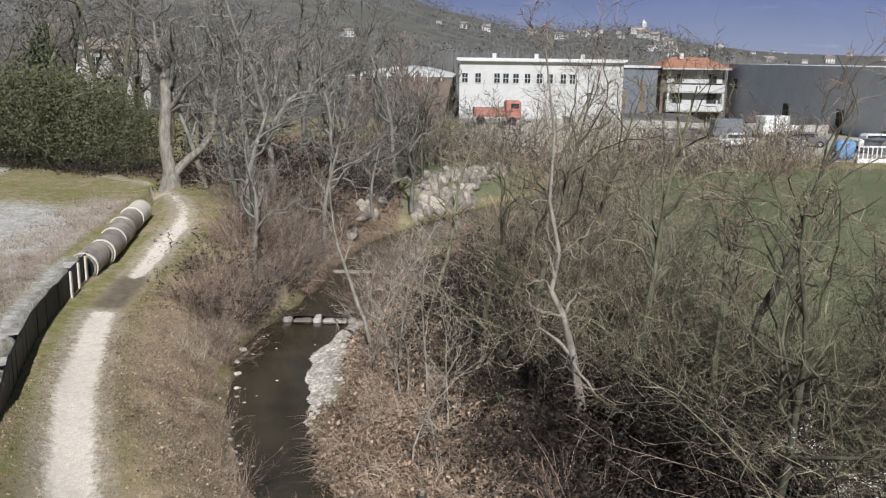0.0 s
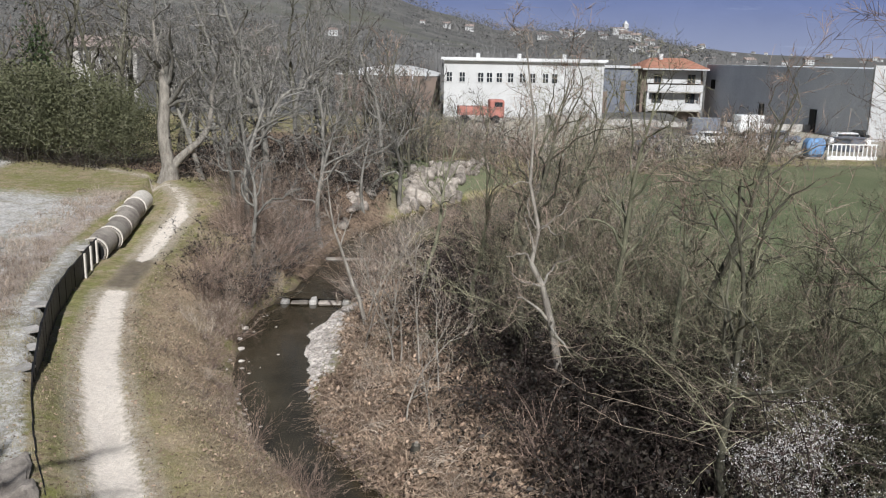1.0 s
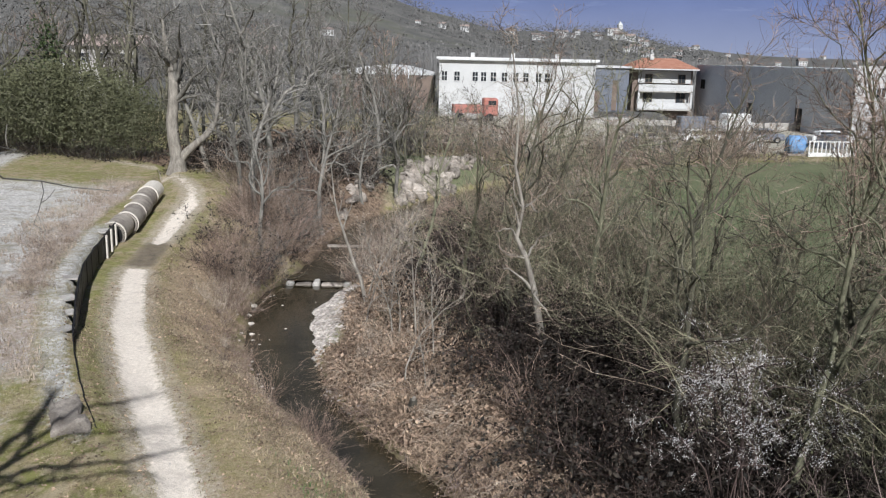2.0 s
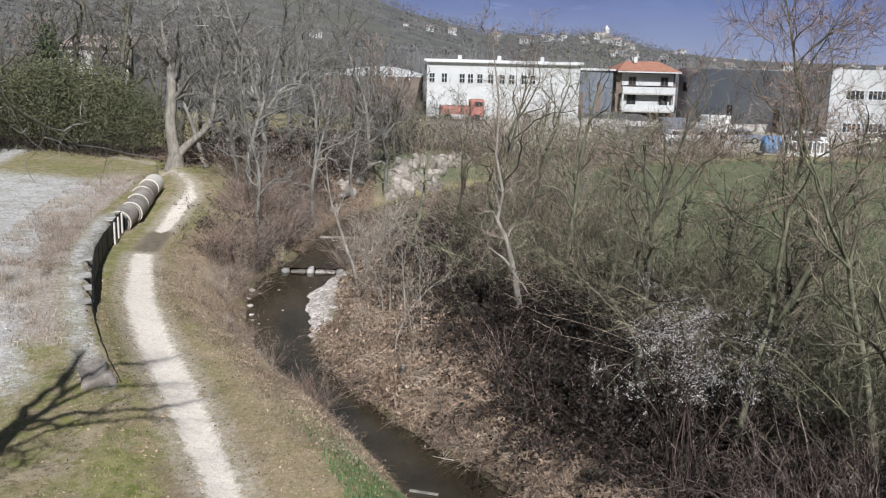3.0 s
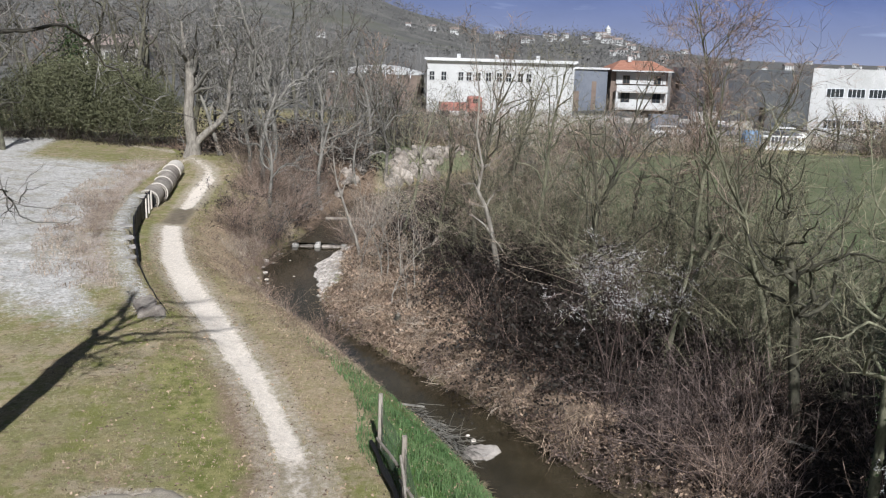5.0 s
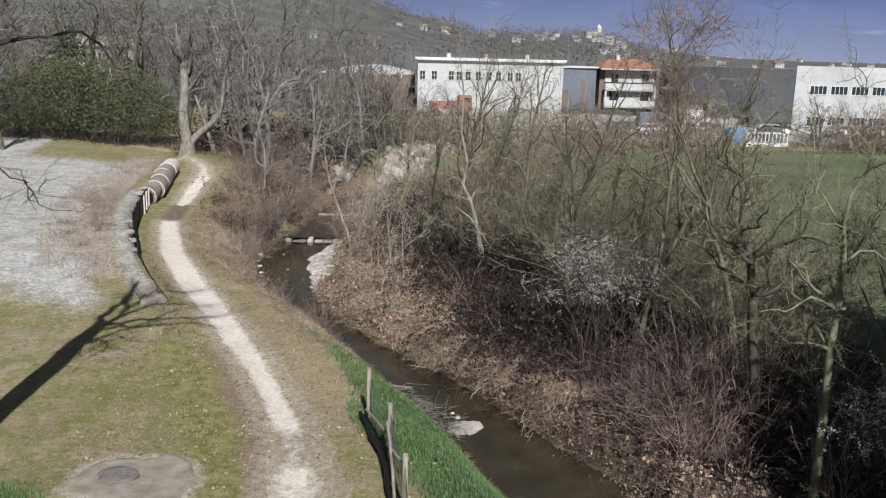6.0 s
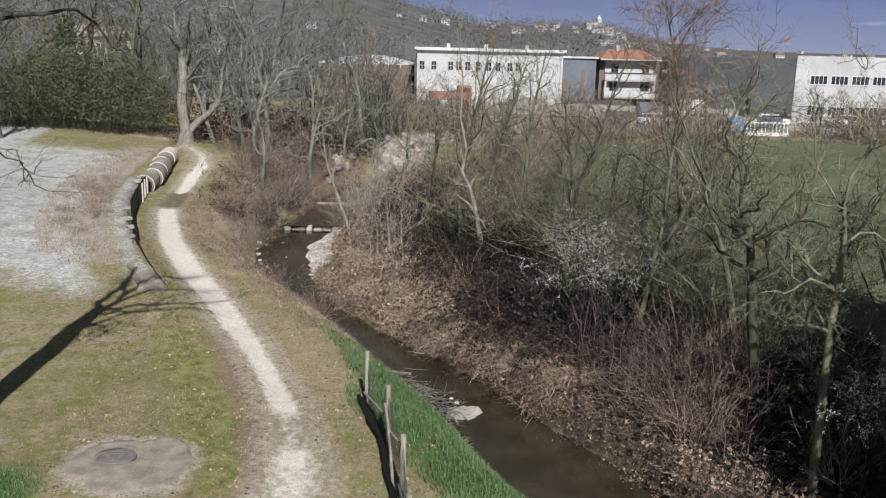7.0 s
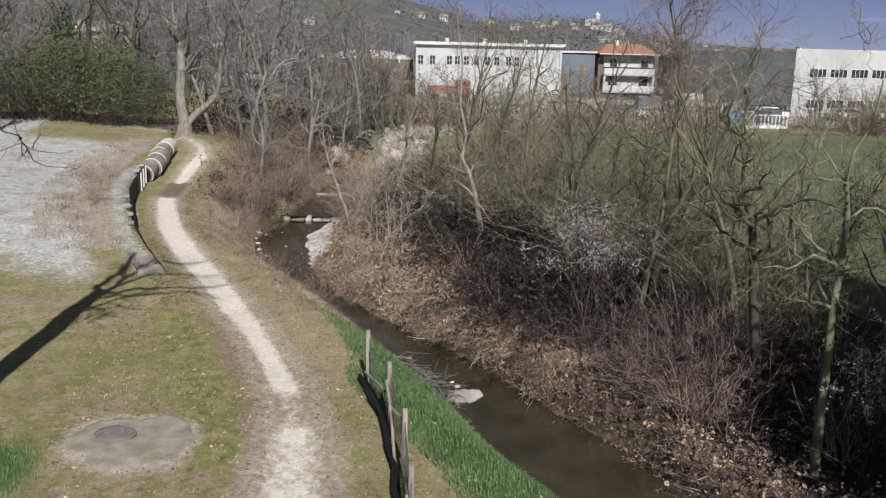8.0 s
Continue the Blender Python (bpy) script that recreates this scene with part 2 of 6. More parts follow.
TWIG_PALE = surface("straw_pale_twigs", (0.32, 0.26, 0.205), (0.50, 0.425, 0.345), 1.5, 30, rough=0.85, bump=0, vary=0.35, island=True)
BARK_BLACK = surface("dark_furrowed_bark", (0.03, 0.027, 0.023), (0.085, 0.078, 0.062), 6, 40, rough=0.95, bump=0.9, depth=0.03, vary=0.1, stretch=(1, 1, 0.3))
BARK_LICHEN = surface("lichened_bark", (0.105, 0.105, 0.07), (0.235, 0.23, 0.155), 5, 50, rough=0.95, bump=0.5, vary=0.2, stretch=(1, 1, 0.3))
# bramble canes darkened; their colour includes the shade inside the thicket
BRAMBLE = surface("shade_dark_canes", (0.018, 0.012, 0.011), (0.098, 0.07, 0.062), 1.2, 25, rough=0.8, bump=0, vary=0.7, island=True)
IVY = surface("ivy_leaf", (0.025, 0.045, 0.014), (0.06, 0.085, 0.03), 2, 30, rough=0.45, bump=0, vary=0.3, island=True, spec=0.5)
CANE = surface("purple_brown_canes", (0.074, 0.053, 0.047), (0.235, 0.18, 0.16), 1.4, 25, rough=0.8, bump=0, vary=0.75, island=True)
# winter leaves taken near black to colour in the shaded pockets
BRAMBLE_LEAF = surface("shade_dark_bronze_leaf", (0.016, 0.014, 0.011), (0.046, 0.036, 0.027), 1.5, 30, rough=0.6, bump=0, vary=0.6, island=True)
OLIVE_LEAF = surface("dull_evergreen_leaf", (0.092, 0.096, 0.054), (0.14, 0.142, 0.084), 0.35, 20, rough=0.75, bump=0, vary=0.15, island=True, spec=0.1)
BLOSSOM = surface("white_blossom", (0.78, 0.75, 0.72), (0.85, 0.82, 0.80), 3, 30, rough=0.8, bump=0, vary=0.1, island=True)
DEAD_LEAF = surface("dead_leaf", (0.108, 0.07, 0.05), (0.455, 0.338, 0.245), 2.2, 30, rough=0.85, bump=0, vary=0.6, island=True)
STRAW = surface("dry_grass_blade", (0.20, 0.155, 0.10), (0.41, 0.335, 0.235), 0.6, 25, rough=0.85, bump=0, vary=0.55, island=True)
STRAW_DULL = surface("flattened_dead_reed", (0.20, 0.142, 0.1), (0.51, 0.388, 0.283), 0.9, 25, rough=0.85, bump=0, vary=0.5, island=True)
RUSSET_BLADE = surface("russet_dead_stalk", (0.23, 0.175, 0.13), (0.46, 0.385, 0.315), 0.8, 25, rough=0.85, bump=0, vary=0.45, island=True)
RUBBLE_STONE = surface("quarry_stone", (0.20, 0.175, 0.15), (0.40, 0.355, 0.31), 2.5, 30, c=(0.20, 0.17, 0.145), rough=0.92, bump=0.5, vary=0.35)
BLADE = surface("green_grass_blade", (0.075, 0.14, 0.05), (0.15, 0.225, 0.09), 0.8, 25, rough=0.7, bump=0, vary=0.4, island=True)
BLADE_MIX = surface("winter_grass_blade", (0.19, 0.175, 0.08), (0.40, 0.335, 0.20), 0.5, 25, rough=0.8, bump=0, vary=0.35, island=True)
PEBBLE = surface("river_pebble", (0.33, 0.295, 0.265), (0.56, 0.51, 0.465), 2, 30, rough=0.8, bump=0.2, vary=0.4, island=True)
CONCRETE = surface("weathered_concrete", (0.36, 0.34, 0.31), (0.50, 0.48, 0.45), 2.5, 45, c=(0.25, 0.24, 0.21), rough=0.92, bump=0.35, vary=0.08)
PIPE = surface("dusty_ribbed_pipe", (0.18, 0.155, 0.135), (0.33, 0.295, 0.255), 2.0, 40, c=(0.33, 0.30, 0.26), rough=0.8, bump=0.3, vary=0.12)
STRAP = surface("pale_band", (0.55, 0.50, 0.44), (0.66, 0.62, 0.56), 6, 40, rough=0.8, bump=0.2, vary=0.08)
# black colour for shade: the wall's face, the fence's shadow, the closed pipe end
SHADE_BLACK = surface("shade_black", (0.008, 0.008, 0.009), (0.018, 0.017, 0.018), 3, 40, rough=0.6, bump=0.3, vary=0.15)
CAP = surface("grey_timber_cap", (0.27, 0.25, 0.23), (0.42, 0.40, 0.375), 3, 50, rough=0.9, bump=0.3, vary=0.15, stretch=(1, 0.2, 1))
WOOD = surface("silvered_wood", (0.26, 0.22, 0.18), (0.42, 0.38, 0.33), 6, 60, rough=0.9, bump=0.4, vary=0.2, stretch=(1, 1, 0.15))
APRON = surface("worn_earthy_concrete", (0.24, 0.208, 0.165), (0.36, 0.322, 0.262), 3, 40, c=(0.24, 0.215, 0.15), rough=0.95, bump=0.5, vary=0)
WIRE = surface("dull_green_wire", (0.05, 0.075, 0.05), (0.09, 0.11, 0.08), 5, 40, rough=0.6, bump=0, vary=0)
IRON = surface("rusty_cast_iron", (0.18, 0.16, 0.145), (0.27, 0.24, 0.22), 6, 50, rough=0.8, bump=0.3, vary=0, metal=0.2)
WHITE_WALL = surface("white_render", (0.52, 0.52, 0.515), (0.60, 0.60, 0.595), 0.4, 12, rough=0.9, bump=0.08, vary=0.03)
WHITE_PANEL = surface("dusty_white_panel", (0.46, 0.46, 0.46), (0.54, 0.54, 0.54), 0.35, 10, c=(0.43, 0.43, 0.425), rough=0.9, bump=0.08, vary=0.03)
GREY_WALL = surface("grey_cladding", (0.64, 0.66, 0.70), (0.72, 0.74, 0.78), 0.3, 8, rough=0.7, bump=0.05, vary=0.03)
BLUE_WALL = surface("blue_grey_cladding", (0.15, 0.165, 0.20), (0.19, 0.205, 0.24), 0.3, 8, rough=0.7, bump=0.05, vary=0.03)
BROWN_WALL = surface("brown_render", (0.17, 0.13, 0.11), (0.22, 0.17, 0.14), 0.5, 10, rough=0.9, bump=0.1, vary=0.05)
ROOF_RED = surface("terracotta_tiles", (0.36, 0.165, 0.11), (0.44, 0.23, 0.16), 1.2, 10, rough=0.85, bump=0.4, depth=0.05, vary=0.12)
ROOF_FAR = surface("weathered_far_tiles", (0.23, 0.185, 0.165), (0.30, 0.24, 0.21), 0.2, 3, rough=0.9, bump=0, vary=0.25)
FAR_TWIG = surface("hillside_twigs", (0.125, 0.122, 0.12), (0.185, 0.18, 0.174), 0.05, 3, rough=0.95, bump=0, vary=0.12, island=True)
ROOF_FLAT = surface("grey_roofing", (0.55, 0.55, 0.55), (0.66, 0.66, 0.66), 0.5, 10, rough=0.85, bump=0.1, vary=0.05)
PAINT_WHITE = surface("white_vehicle_paint", (0.74, 0.74, 0.74), (0.80, 0.80, 0.79), 2, 20, rough=0.4, bump=0, vary=0.05, spec=0.5)
PAINT_RED = surface("faded_red_vehicle_paint", (0.40, 0.15, 0.12), (0.48, 0.21, 0.17), 2, 20, rough=0.6, bump=0, vary=0.1, spec=0.4)
PAINT_BLUE = surface("blue_tarpaulin", (0.13, 0.25, 0.46), (0.20, 0.34, 0.55), 2, 15, rough=0.55, bump=0.1, vary=0.05)
RUBBER = surface("tyre_rubber", (0.02, 0.02, 0.02), (0.035, 0.035, 0.035), 5, 30, rough=0.85, bump=0, vary=0)
GLASS = Nodes("dark_window_glass")
GLASS.b.inputs["Base Color"].default_value, GLASS.b.inputs["Roughness"].default_value = (0.03, 0.035, 0.04, 1), 0.12
GLASS.b.inputs["Specular IOR Level"].default_value = 0.6
GLASS = GLASS.m


def ground_material():
    n = Nodes("ground_soil_grass_gravel")
    broad, mid, fine, grit = n.noise(0.35, 5), n.noise(1.7, 5), n.noise(9, 5, 0.7), n.noise(45, 4, 0.75)

    def zone(name, low=0.35, high=0.65, wobble=0.55):
        a = n.attribute(name)
        w = n.math("MULTIPLY", n.math("SUBTRACT", n.noise(4.5, 6, 0.7), 0.5), wobble)
        return n.ramp(n.math("ADD", a, w), low, high)

    turf = n.mix(n.ramp(mid, 0.42, 0.58), (0.33, 0.26, 0.158), (0.235, 0.222, 0.10))
    turf = n.mix(n.ramp(n.noise(0.9, 5), 0.50, 0.62), turf, (0.36, 0.30, 0.205))
    turf = n.mix(n.ramp(broad, 0.47, 0.64), turf, (0.225, 0.215, 0.092))
    turf = n.mix(n.ramp(fine, 0.52, 0.72), turf, (0.48, 0.41, 0.29))
    turf = n.mix(n.ramp(n.noise(5, 6), 0.56, 0.67), turf, (0.17, 0.125, 0.085))
    turf = n.mix(n.ramp(n.noise(16, 5, 0.75), 0.55, 0.68), turf, (0.13, 0.105, 0.062))
    turf = n.mix(n.math("MULTIPLY", n.ramp(n.noise(1.25, 6, 0.62), 0.53, 0.60), 0.75), turf, (0.20, 0.205, 0.062))
    turf = n.mix(n.math("MULTIPLY", n.ramp(n.noise(2.6, 6, 0.65), 0.56, 0.64), 0.65), turf, (0.40, 0.325, 0.215))
    dry = n.mix(n.ramp(fine, 0.35, 0.65), (0.33, 0.24, 0.155), (0.52, 0.41, 0.29))
    litter = n.mix(n.ramp(n.noise(6, 6, 0.75), 0.38, 0.62), (0.07, 0.047, 0.034), (0.34, 0.25, 0.178))
    # leaf soil coloured near black, with the shade under the brambles in it
    duff_shade = n.mix(n.ramp(fine, 0.35, 0.65), (0.022, 0.018, 0.015), (0.06, 0.048, 0.038))
    green = n.mix(n.ramp(fine, 0.35, 0.65), (0.06, 0.13, 0.035), (0.13, 0.20, 0.06))
    sward = n.mix(n.ramp(n.noise(3.2, 6, 0.7), 0.4, 0.6), (0.15, 0.165, 0.045), (0.31, 0.285, 0.125))
    earth = n.mix(n.ramp(fine, 0.35, 0.65), (0.20, 0.145, 0.10), (0.34, 0.262, 0.185))
    meadow = n.mix(n.ramp(n.noise(0.12, 5), 0.4, 0.6), (0.12, 0.138, 0.076), (0.165, 0.176, 0.103))
    meadow = n.mix(n.ramp(fine, 0.5, 0.8), meadow, (0.17, 0.18, 0.085))
    gravel = n.mix(n.ramp(fine, 0.38, 0.6), (0.38, 0.365, 0.345), (0.65, 0.63, 0.605))
    gravel = n.mix(n.ramp(n.noise(0.8, 7, 0.75), 0.48, 0.66), gravel, (0.33, 0.30, 0.23))
    gravel = n.mix(n.ramp(n.noise(2.1, 7, 0.8), 0.50, 0.68), gravel, (0.27, 0.255, 0.225))
    russet = n.mix(n.ramp(fine, 0.35, 0.65), (0.27, 0.215, 0.18), (0.48, 0.42, 0.37))
    russet = n.mix(n.ramp(n.noise(2.3, 7, 0.8), 0.5, 0.64), russet, (0.55, 0.525, 0.495))
    mud = n.mix(n.ramp(mid, 0.35, 0.65), (0.06, 0.046, 0.032), (0.125, 0.096, 0.068))
    worn = n.mix(n.ramp(fine, 0.35, 0.65), (0.71, 0.63, 0.54), (0.87, 0.785, 0.69))
    worn = n.mix(n.ramp(mid, 0.58, 0.78), worn, (0.56, 0.485, 0.42))
    trod = n.mix(n.ramp(fine, 0.35, 0.6), (0.34, 0.285, 0.22), (0.52, 0.455, 0.375))
    wood = n.mix(n.ramp(n.noise(0.06, 7, 0.7), 0.4, 0.62), (0.105, 0.103, 0.099), (0.17, 0.164, 0.15))
    wood = n.mix(n.ramp(n.noise(0.013, 5), 0.58, 0.66), wood, (0.125, 0.125, 0.1))
    col = turf
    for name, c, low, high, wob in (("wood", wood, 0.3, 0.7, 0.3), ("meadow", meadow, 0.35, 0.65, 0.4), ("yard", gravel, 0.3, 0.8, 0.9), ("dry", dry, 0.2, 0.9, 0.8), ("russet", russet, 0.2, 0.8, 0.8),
                                    ("gravel", gravel, 0.25, 0.85, 1.3), ("litter", litter, 0.3, 0.7, 0.6), ("duff_shade", duff_shade, 0.3, 0.7, 0.6),
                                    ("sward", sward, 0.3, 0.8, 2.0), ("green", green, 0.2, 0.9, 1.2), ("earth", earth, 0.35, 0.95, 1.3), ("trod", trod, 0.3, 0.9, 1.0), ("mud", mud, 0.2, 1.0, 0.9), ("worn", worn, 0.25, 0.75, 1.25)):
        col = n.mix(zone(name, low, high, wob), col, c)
    col = n.mix(1.0, col, n.mix(n.ramp(grit, 0.3, 0.7), (0.7, 0.7, 0.7), (1.25, 1.25, 1.25)), "MULTIPLY")
    n.bump(n.math("ADD", n.math("MULTIPLY", fine, 1.0), grit), 0.7, 0.035)
    return n.done(col, 0.95, spec=0.15)


def water_material(name, ripple):
    n = Nodes(name)
    col = n.mix(n.ramp(n.noise(0.8, 4), 0.35, 0.65), (0.032, 0.026, 0.015), (0.055, 0.045, 0.028))
    n.bump(n.noise(5, 4, 0.6, stretch=(1, 0.5, 1)), ripple, 0.03)
    n.done(col, 0.09, spec=0.5)
    return n.m


GROUND, WATER_MAT, RIFFLE_MAT = ground_material(), water_material("brown_stream_water", 0.16), water_material("rippled_stream_water", 0.8)


# ---- ground: one sheet to the horizon ----
def spread(edges):
    out = []
    for a, b, n in edges:
        out.append(np.linspace(a, b, n, endpoint=False))
    return np.concatenate(out)


def build_ground():
    xs = np.concatenate([-np.geomspace(2600, 40, 30), spread([(-39, -17, 36), (-17, 13, 180), (13, 40, 40)]), np.geomspace(40, 2600, 30)])
    ys = np.concatenate([[-300, -150, -80, -50, -30, -20], spread([(-15, -4, 16), (-4, 34, 220), (34, 70, 70)]), np.geomspace(70, 3200, 50)])
    X, Y = np.meshgrid(xs, ys)
    Z = ground_z(X, Y)
    ny, nx = X.shape
    idx = np.arange(nx * ny).reshape(ny, nx)
    faces = np.stack([idx[:-1, :-1], idx[:-1, 1:], idx[1:, 1:], idx[1:, :-1]], -1).reshape(-1, 4)
    me = mesh_of("ground", np.stack([X, Y, Z], -1).reshape(-1, 3), faces, (GROUND,), True)
    left, right, behind = (at(EDGE_L, Y) - X) * 0.87, (X - at(EDGE_R, Y)) * 0.87, at(WALL_X, Y) - X
    off = np.abs(X - at(PATH_MID, Y)) / np.maximum(at(PATH_HALF, Y), 0.02)
    zones = {
        "worn": (1 - ease(0.35, 1.95, off)) * ease(0.04, 0.16, at(PATH_HALF, Y)) * (1 - 0.35 * ease(1.9, 0.6, Y)) * (1 - 0.4 * ease(37, 40, Y)) * (1 - 0.62 * ease(1.2, 1.9, Y) * ease(3.7, 2.8, Y)),
        "trod": np.maximum(0.75 * (1 - ease(0.2, 0.95, np.abs(X - at(PATH_MID, Y)) - at(PATH_HALF, Y))) * ease(60, 50, Y), 1.0 * (1 - ease(1.0, 1.5, np.hypot(X + 4.8, Y - 0.8) + 0.22 * lumps(X * 2.6, Y * 2.6, 5)))),
        "mud": np.maximum((1 - ease(-0.1, 0.35, np.maximum(left, right - 0.22 * ease(14, 10, Y)))), 0.75 * (1 - ease(0.3, 0.8, np.abs(X - at(PATH_MID, Y)))) * ease(25.5, 26.5, Y) * ease(31, 29.5, Y)
                          + 0.35 * (1 - ease(0.2, 0.6, np.abs(X - at(PATH_MID, Y)))) * ease(1.2, 1.8, Y) * ease(3.5, 2.9, Y)),
        "green": np.maximum(ease(2.6 + 0.9 * ease(7, 3, Y), 1.9 + 0.9 * ease(7, 3, Y), left) * ease(0.1, 0.9, left) * ease(12.5, 5, Y), 0.95 * ease(1.55, 0.6, np.hypot((X + 7.2) / 1.15, Y + 0.4))),
        "dry": np.maximum(0.85 * ease(0.2, 0.7, left) * ease(3.6, 1.8, left) * ease(8, 12, Y) * ease(60, 45, Y), 0.55 * ease(1.2, 2.2, left) * ease(0.1, 0.6, X - at(PATH_MID, Y)) * ease(1, 5, Y) * ease(34, 26, Y)),
        "russet": ease(0.5, 1.3, behind) * ease(3.9, 1.9, behind) * ease(12, 15, Y) * ease(44, 36, Y),
        "gravel": np.maximum(ease(1.3, 2.6, behind) * ease(8.5, 13.0, Y + 0.5 * (X + 10)) * ease(41, 35, Y - 12 * ease(-23, -27, X)), np.maximum(0.8 * ease(0.02, 0.15, behind) * ease(1.3, 0.5, behind) * ease(10.5, 11.5, Y) * ease(31, 28, Y), 0.6 * ease(-0.1, 0.1, right) * ease(1.5, 0.5, right) * ease(21, 25, Y) * ease(34, 31, Y))),
        "litter": (1 - ease(52, 54, Y) * ease(1.8, 2.6, left) * ease(-6.5, -4.5, X)) * np.maximum(ease(0.0, 0.4, right) * ease(9, 6, right) * ease(44, 37, Y) * (1 - ease(1.3, 0.6, right) * ease(22, 25, Y) * ease(34, 31, Y)), ease(33, 37, Y) * ease(92, 84, Y) * ease(-12.5 - 9 * ease(47, 50, Y), -10.5 - 9 * ease(47, 50, Y), X) * ease(-3.5, -5, X)),
        "duff_shade": ease(-0.4, 0.7, right - at(BRAMBLE_EDGE, Y)) * ease(10.5, 8.5, right) * ease(55, 40, Y),
        "meadow": np.maximum.reduce([ease(8.5, 10.0, right) * ease(70, 64, Y), ease(52, 54, Y) * ease(1.8, 2.8, left) * ease(-6.5, -4.5, X) * ease(66, 64, Y), 0.9 * ease(0.2, 0.9, np.maximum(left, right)) * ease(41, 46, Y) * ease(-5.5, -3.5, X) * ease(66, 64, Y)]),
        "yard": 0.6 * ease(72, 76, Y) * ease(125, 118, Y) * ease(-6, 2, X),
        "wood": ease(95, 130, Y),
        "sward": np.maximum.reduce([0.85 * ease(1.3, 0.3, np.abs(X + 2.7 + 0.42 * Y) + 0.3 * lumps(X * 1.5, Y * 1.5, 6)) * ease(-1.5, 0.5, Y) * ease(10.5, 7, Y), 0.35 * ease(2.2, 0.8, np.hypot(X + 6.6, (Y - 4.0) * 0.6) + 0.3 * lumps(X * 2, Y * 2, 1)),
                                    0.55 * ease(0.35, 0.6, np.abs(X - at(PATH_MID, Y)) - 0.2) * ease(1.7, 0.9, np.abs(X - at(PATH_MID, Y)) + 0.3 * lumps(X * 2, Y * 2, 4)) * ease(8, 12, Y) * ease(40, 34, Y)]),
        "earth": np.maximum(1.0 * ease(0.15, 0.5, at(PATH_MID, Y) - X) * ease(1.5, 0.7, at(PATH_MID, Y) - X + 0.25 * lumps(X * 2, Y * 2, 7)) * ease(-3, 0.5, Y) * ease(10, 6, Y), 0.45 * ease(0.3, 0.7, X - at(PATH_MID, Y)) * ease(1.8, 0.9, X - at(PATH_MID, Y)) * ease(1, 5, Y) * ease(30, 20, Y)),
    }
    for name, v in zones.items():
        a = me.attributes.new(name, "FLOAT", "POINT")
        a.data.foreach_set("value", np.clip(v, 0, 1).astype(np.float32).ravel())
    tagged(new("ground", me), "winter grass, trodden earth, gravel and meadow on the valley floor", "ground", kind="structure")


build_ground()


def build_water(name, y0, y1, z, mat):
    ys = np.linspace(y0, y1, 80)
    rows = [np.stack([at(EDGE_L, ys) - 0.9 + (at(EDGE_R, ys) - at(EDGE_L, ys) + 1.8) * k, ys, np.full_like(ys, z)], -1) for k in np.linspace(0, 1, 5)]
    v = np.stack(rows, 1).reshape(-1, 3)
    idx = np.arange(len(v)).reshape(80, 5)
    f = np.stack([idx[:-1, :-1], idx[:-1, 1:], idx[1:, 1:], idx[1:, :-1]], -1).reshape(-1, 4)
    tagged(new(name, mesh_of(name, v, f, (mat,), True)), "shallow brown stream water between overgrown banks", "water", kind="structure")


build_water("water", -60, WEIR_Y, WATER, WATER_MAT)
build_water("water_upper", WEIR_Y + 0.02, 80, WATER_UP, RIFFLE_MAT)


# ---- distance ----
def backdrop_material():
    n = Nodes("far_haze_blue_mountain")
    # haze is put into the colour: blue above, paler toward the foot
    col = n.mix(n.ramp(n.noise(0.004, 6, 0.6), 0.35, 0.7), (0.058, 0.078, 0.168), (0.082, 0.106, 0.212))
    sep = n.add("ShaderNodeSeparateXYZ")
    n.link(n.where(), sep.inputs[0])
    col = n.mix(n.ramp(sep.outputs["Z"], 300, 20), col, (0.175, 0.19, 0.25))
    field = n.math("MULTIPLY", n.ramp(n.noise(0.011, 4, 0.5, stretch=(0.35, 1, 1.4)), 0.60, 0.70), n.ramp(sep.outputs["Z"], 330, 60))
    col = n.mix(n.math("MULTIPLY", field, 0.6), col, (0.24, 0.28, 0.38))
    # glow carries the haze too; the mountain itself is no light
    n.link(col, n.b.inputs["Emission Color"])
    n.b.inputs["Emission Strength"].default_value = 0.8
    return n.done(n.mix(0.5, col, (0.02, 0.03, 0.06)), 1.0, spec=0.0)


def build_backdrop():
    xs, k = np.linspace(-3600, 3600, 120), np.linspace(0, 1, 30)
    X, K = np.meshgrid(xs, k)
    crest = 820 + 150 * np.sin(xs / 800) + 60 * np.sin(xs / 270 + 1)
    Z = K ** 1.15 * crest[None, :] * (1 + 0.05 * np.sin(X / 160 + 5 * K)) - 20
    Y = 2900 + 1500 * K + 60 * np.sin(X / 210) * K
    idx = np.arange(X.size).reshape(X.shape)
    f = np.stack([idx[:-1, :-1], idx[:-1, 1:], idx[1:, 1:], idx[1:, :-1]], -1).reshape(-1, 4)
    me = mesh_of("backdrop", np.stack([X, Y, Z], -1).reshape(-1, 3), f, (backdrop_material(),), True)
    tagged(new("backdrop", me), "wooded mountain side far behind the valley, coloured haze blue", "mountain", kind="structure")


build_backdrop()


# ---- plants ----
def cards(rng, points, size, flat=0.0):
    """Small four-cornered leaves, each turned at random, slightly folded."""
    p = np.asarray(points)
    n = len(p)
    a = rng.normal(0, 1, (n, 3))
    a[:, 2] *= 1 - flat
    a /= np.linalg.norm(a, axis=1, keepdims=True) + 1e-9
    b = np.cross(a, rng.normal(0, 1, (n, 3)) * np.array([1 - flat, 1 - flat, 1]))
    b /= np.linalg.norm(b, axis=1, keepdims=True) + 1e-9
    s = size * rng.uniform(0.6, 1.3, (n, 1))
    v = np.stack([p - a * s, p + b * s * 0.55, p + a * s, p - b * s * 0.55], 1).reshape(-1, 3)
    return v, np.arange(n * 4).reshape(n, 4)


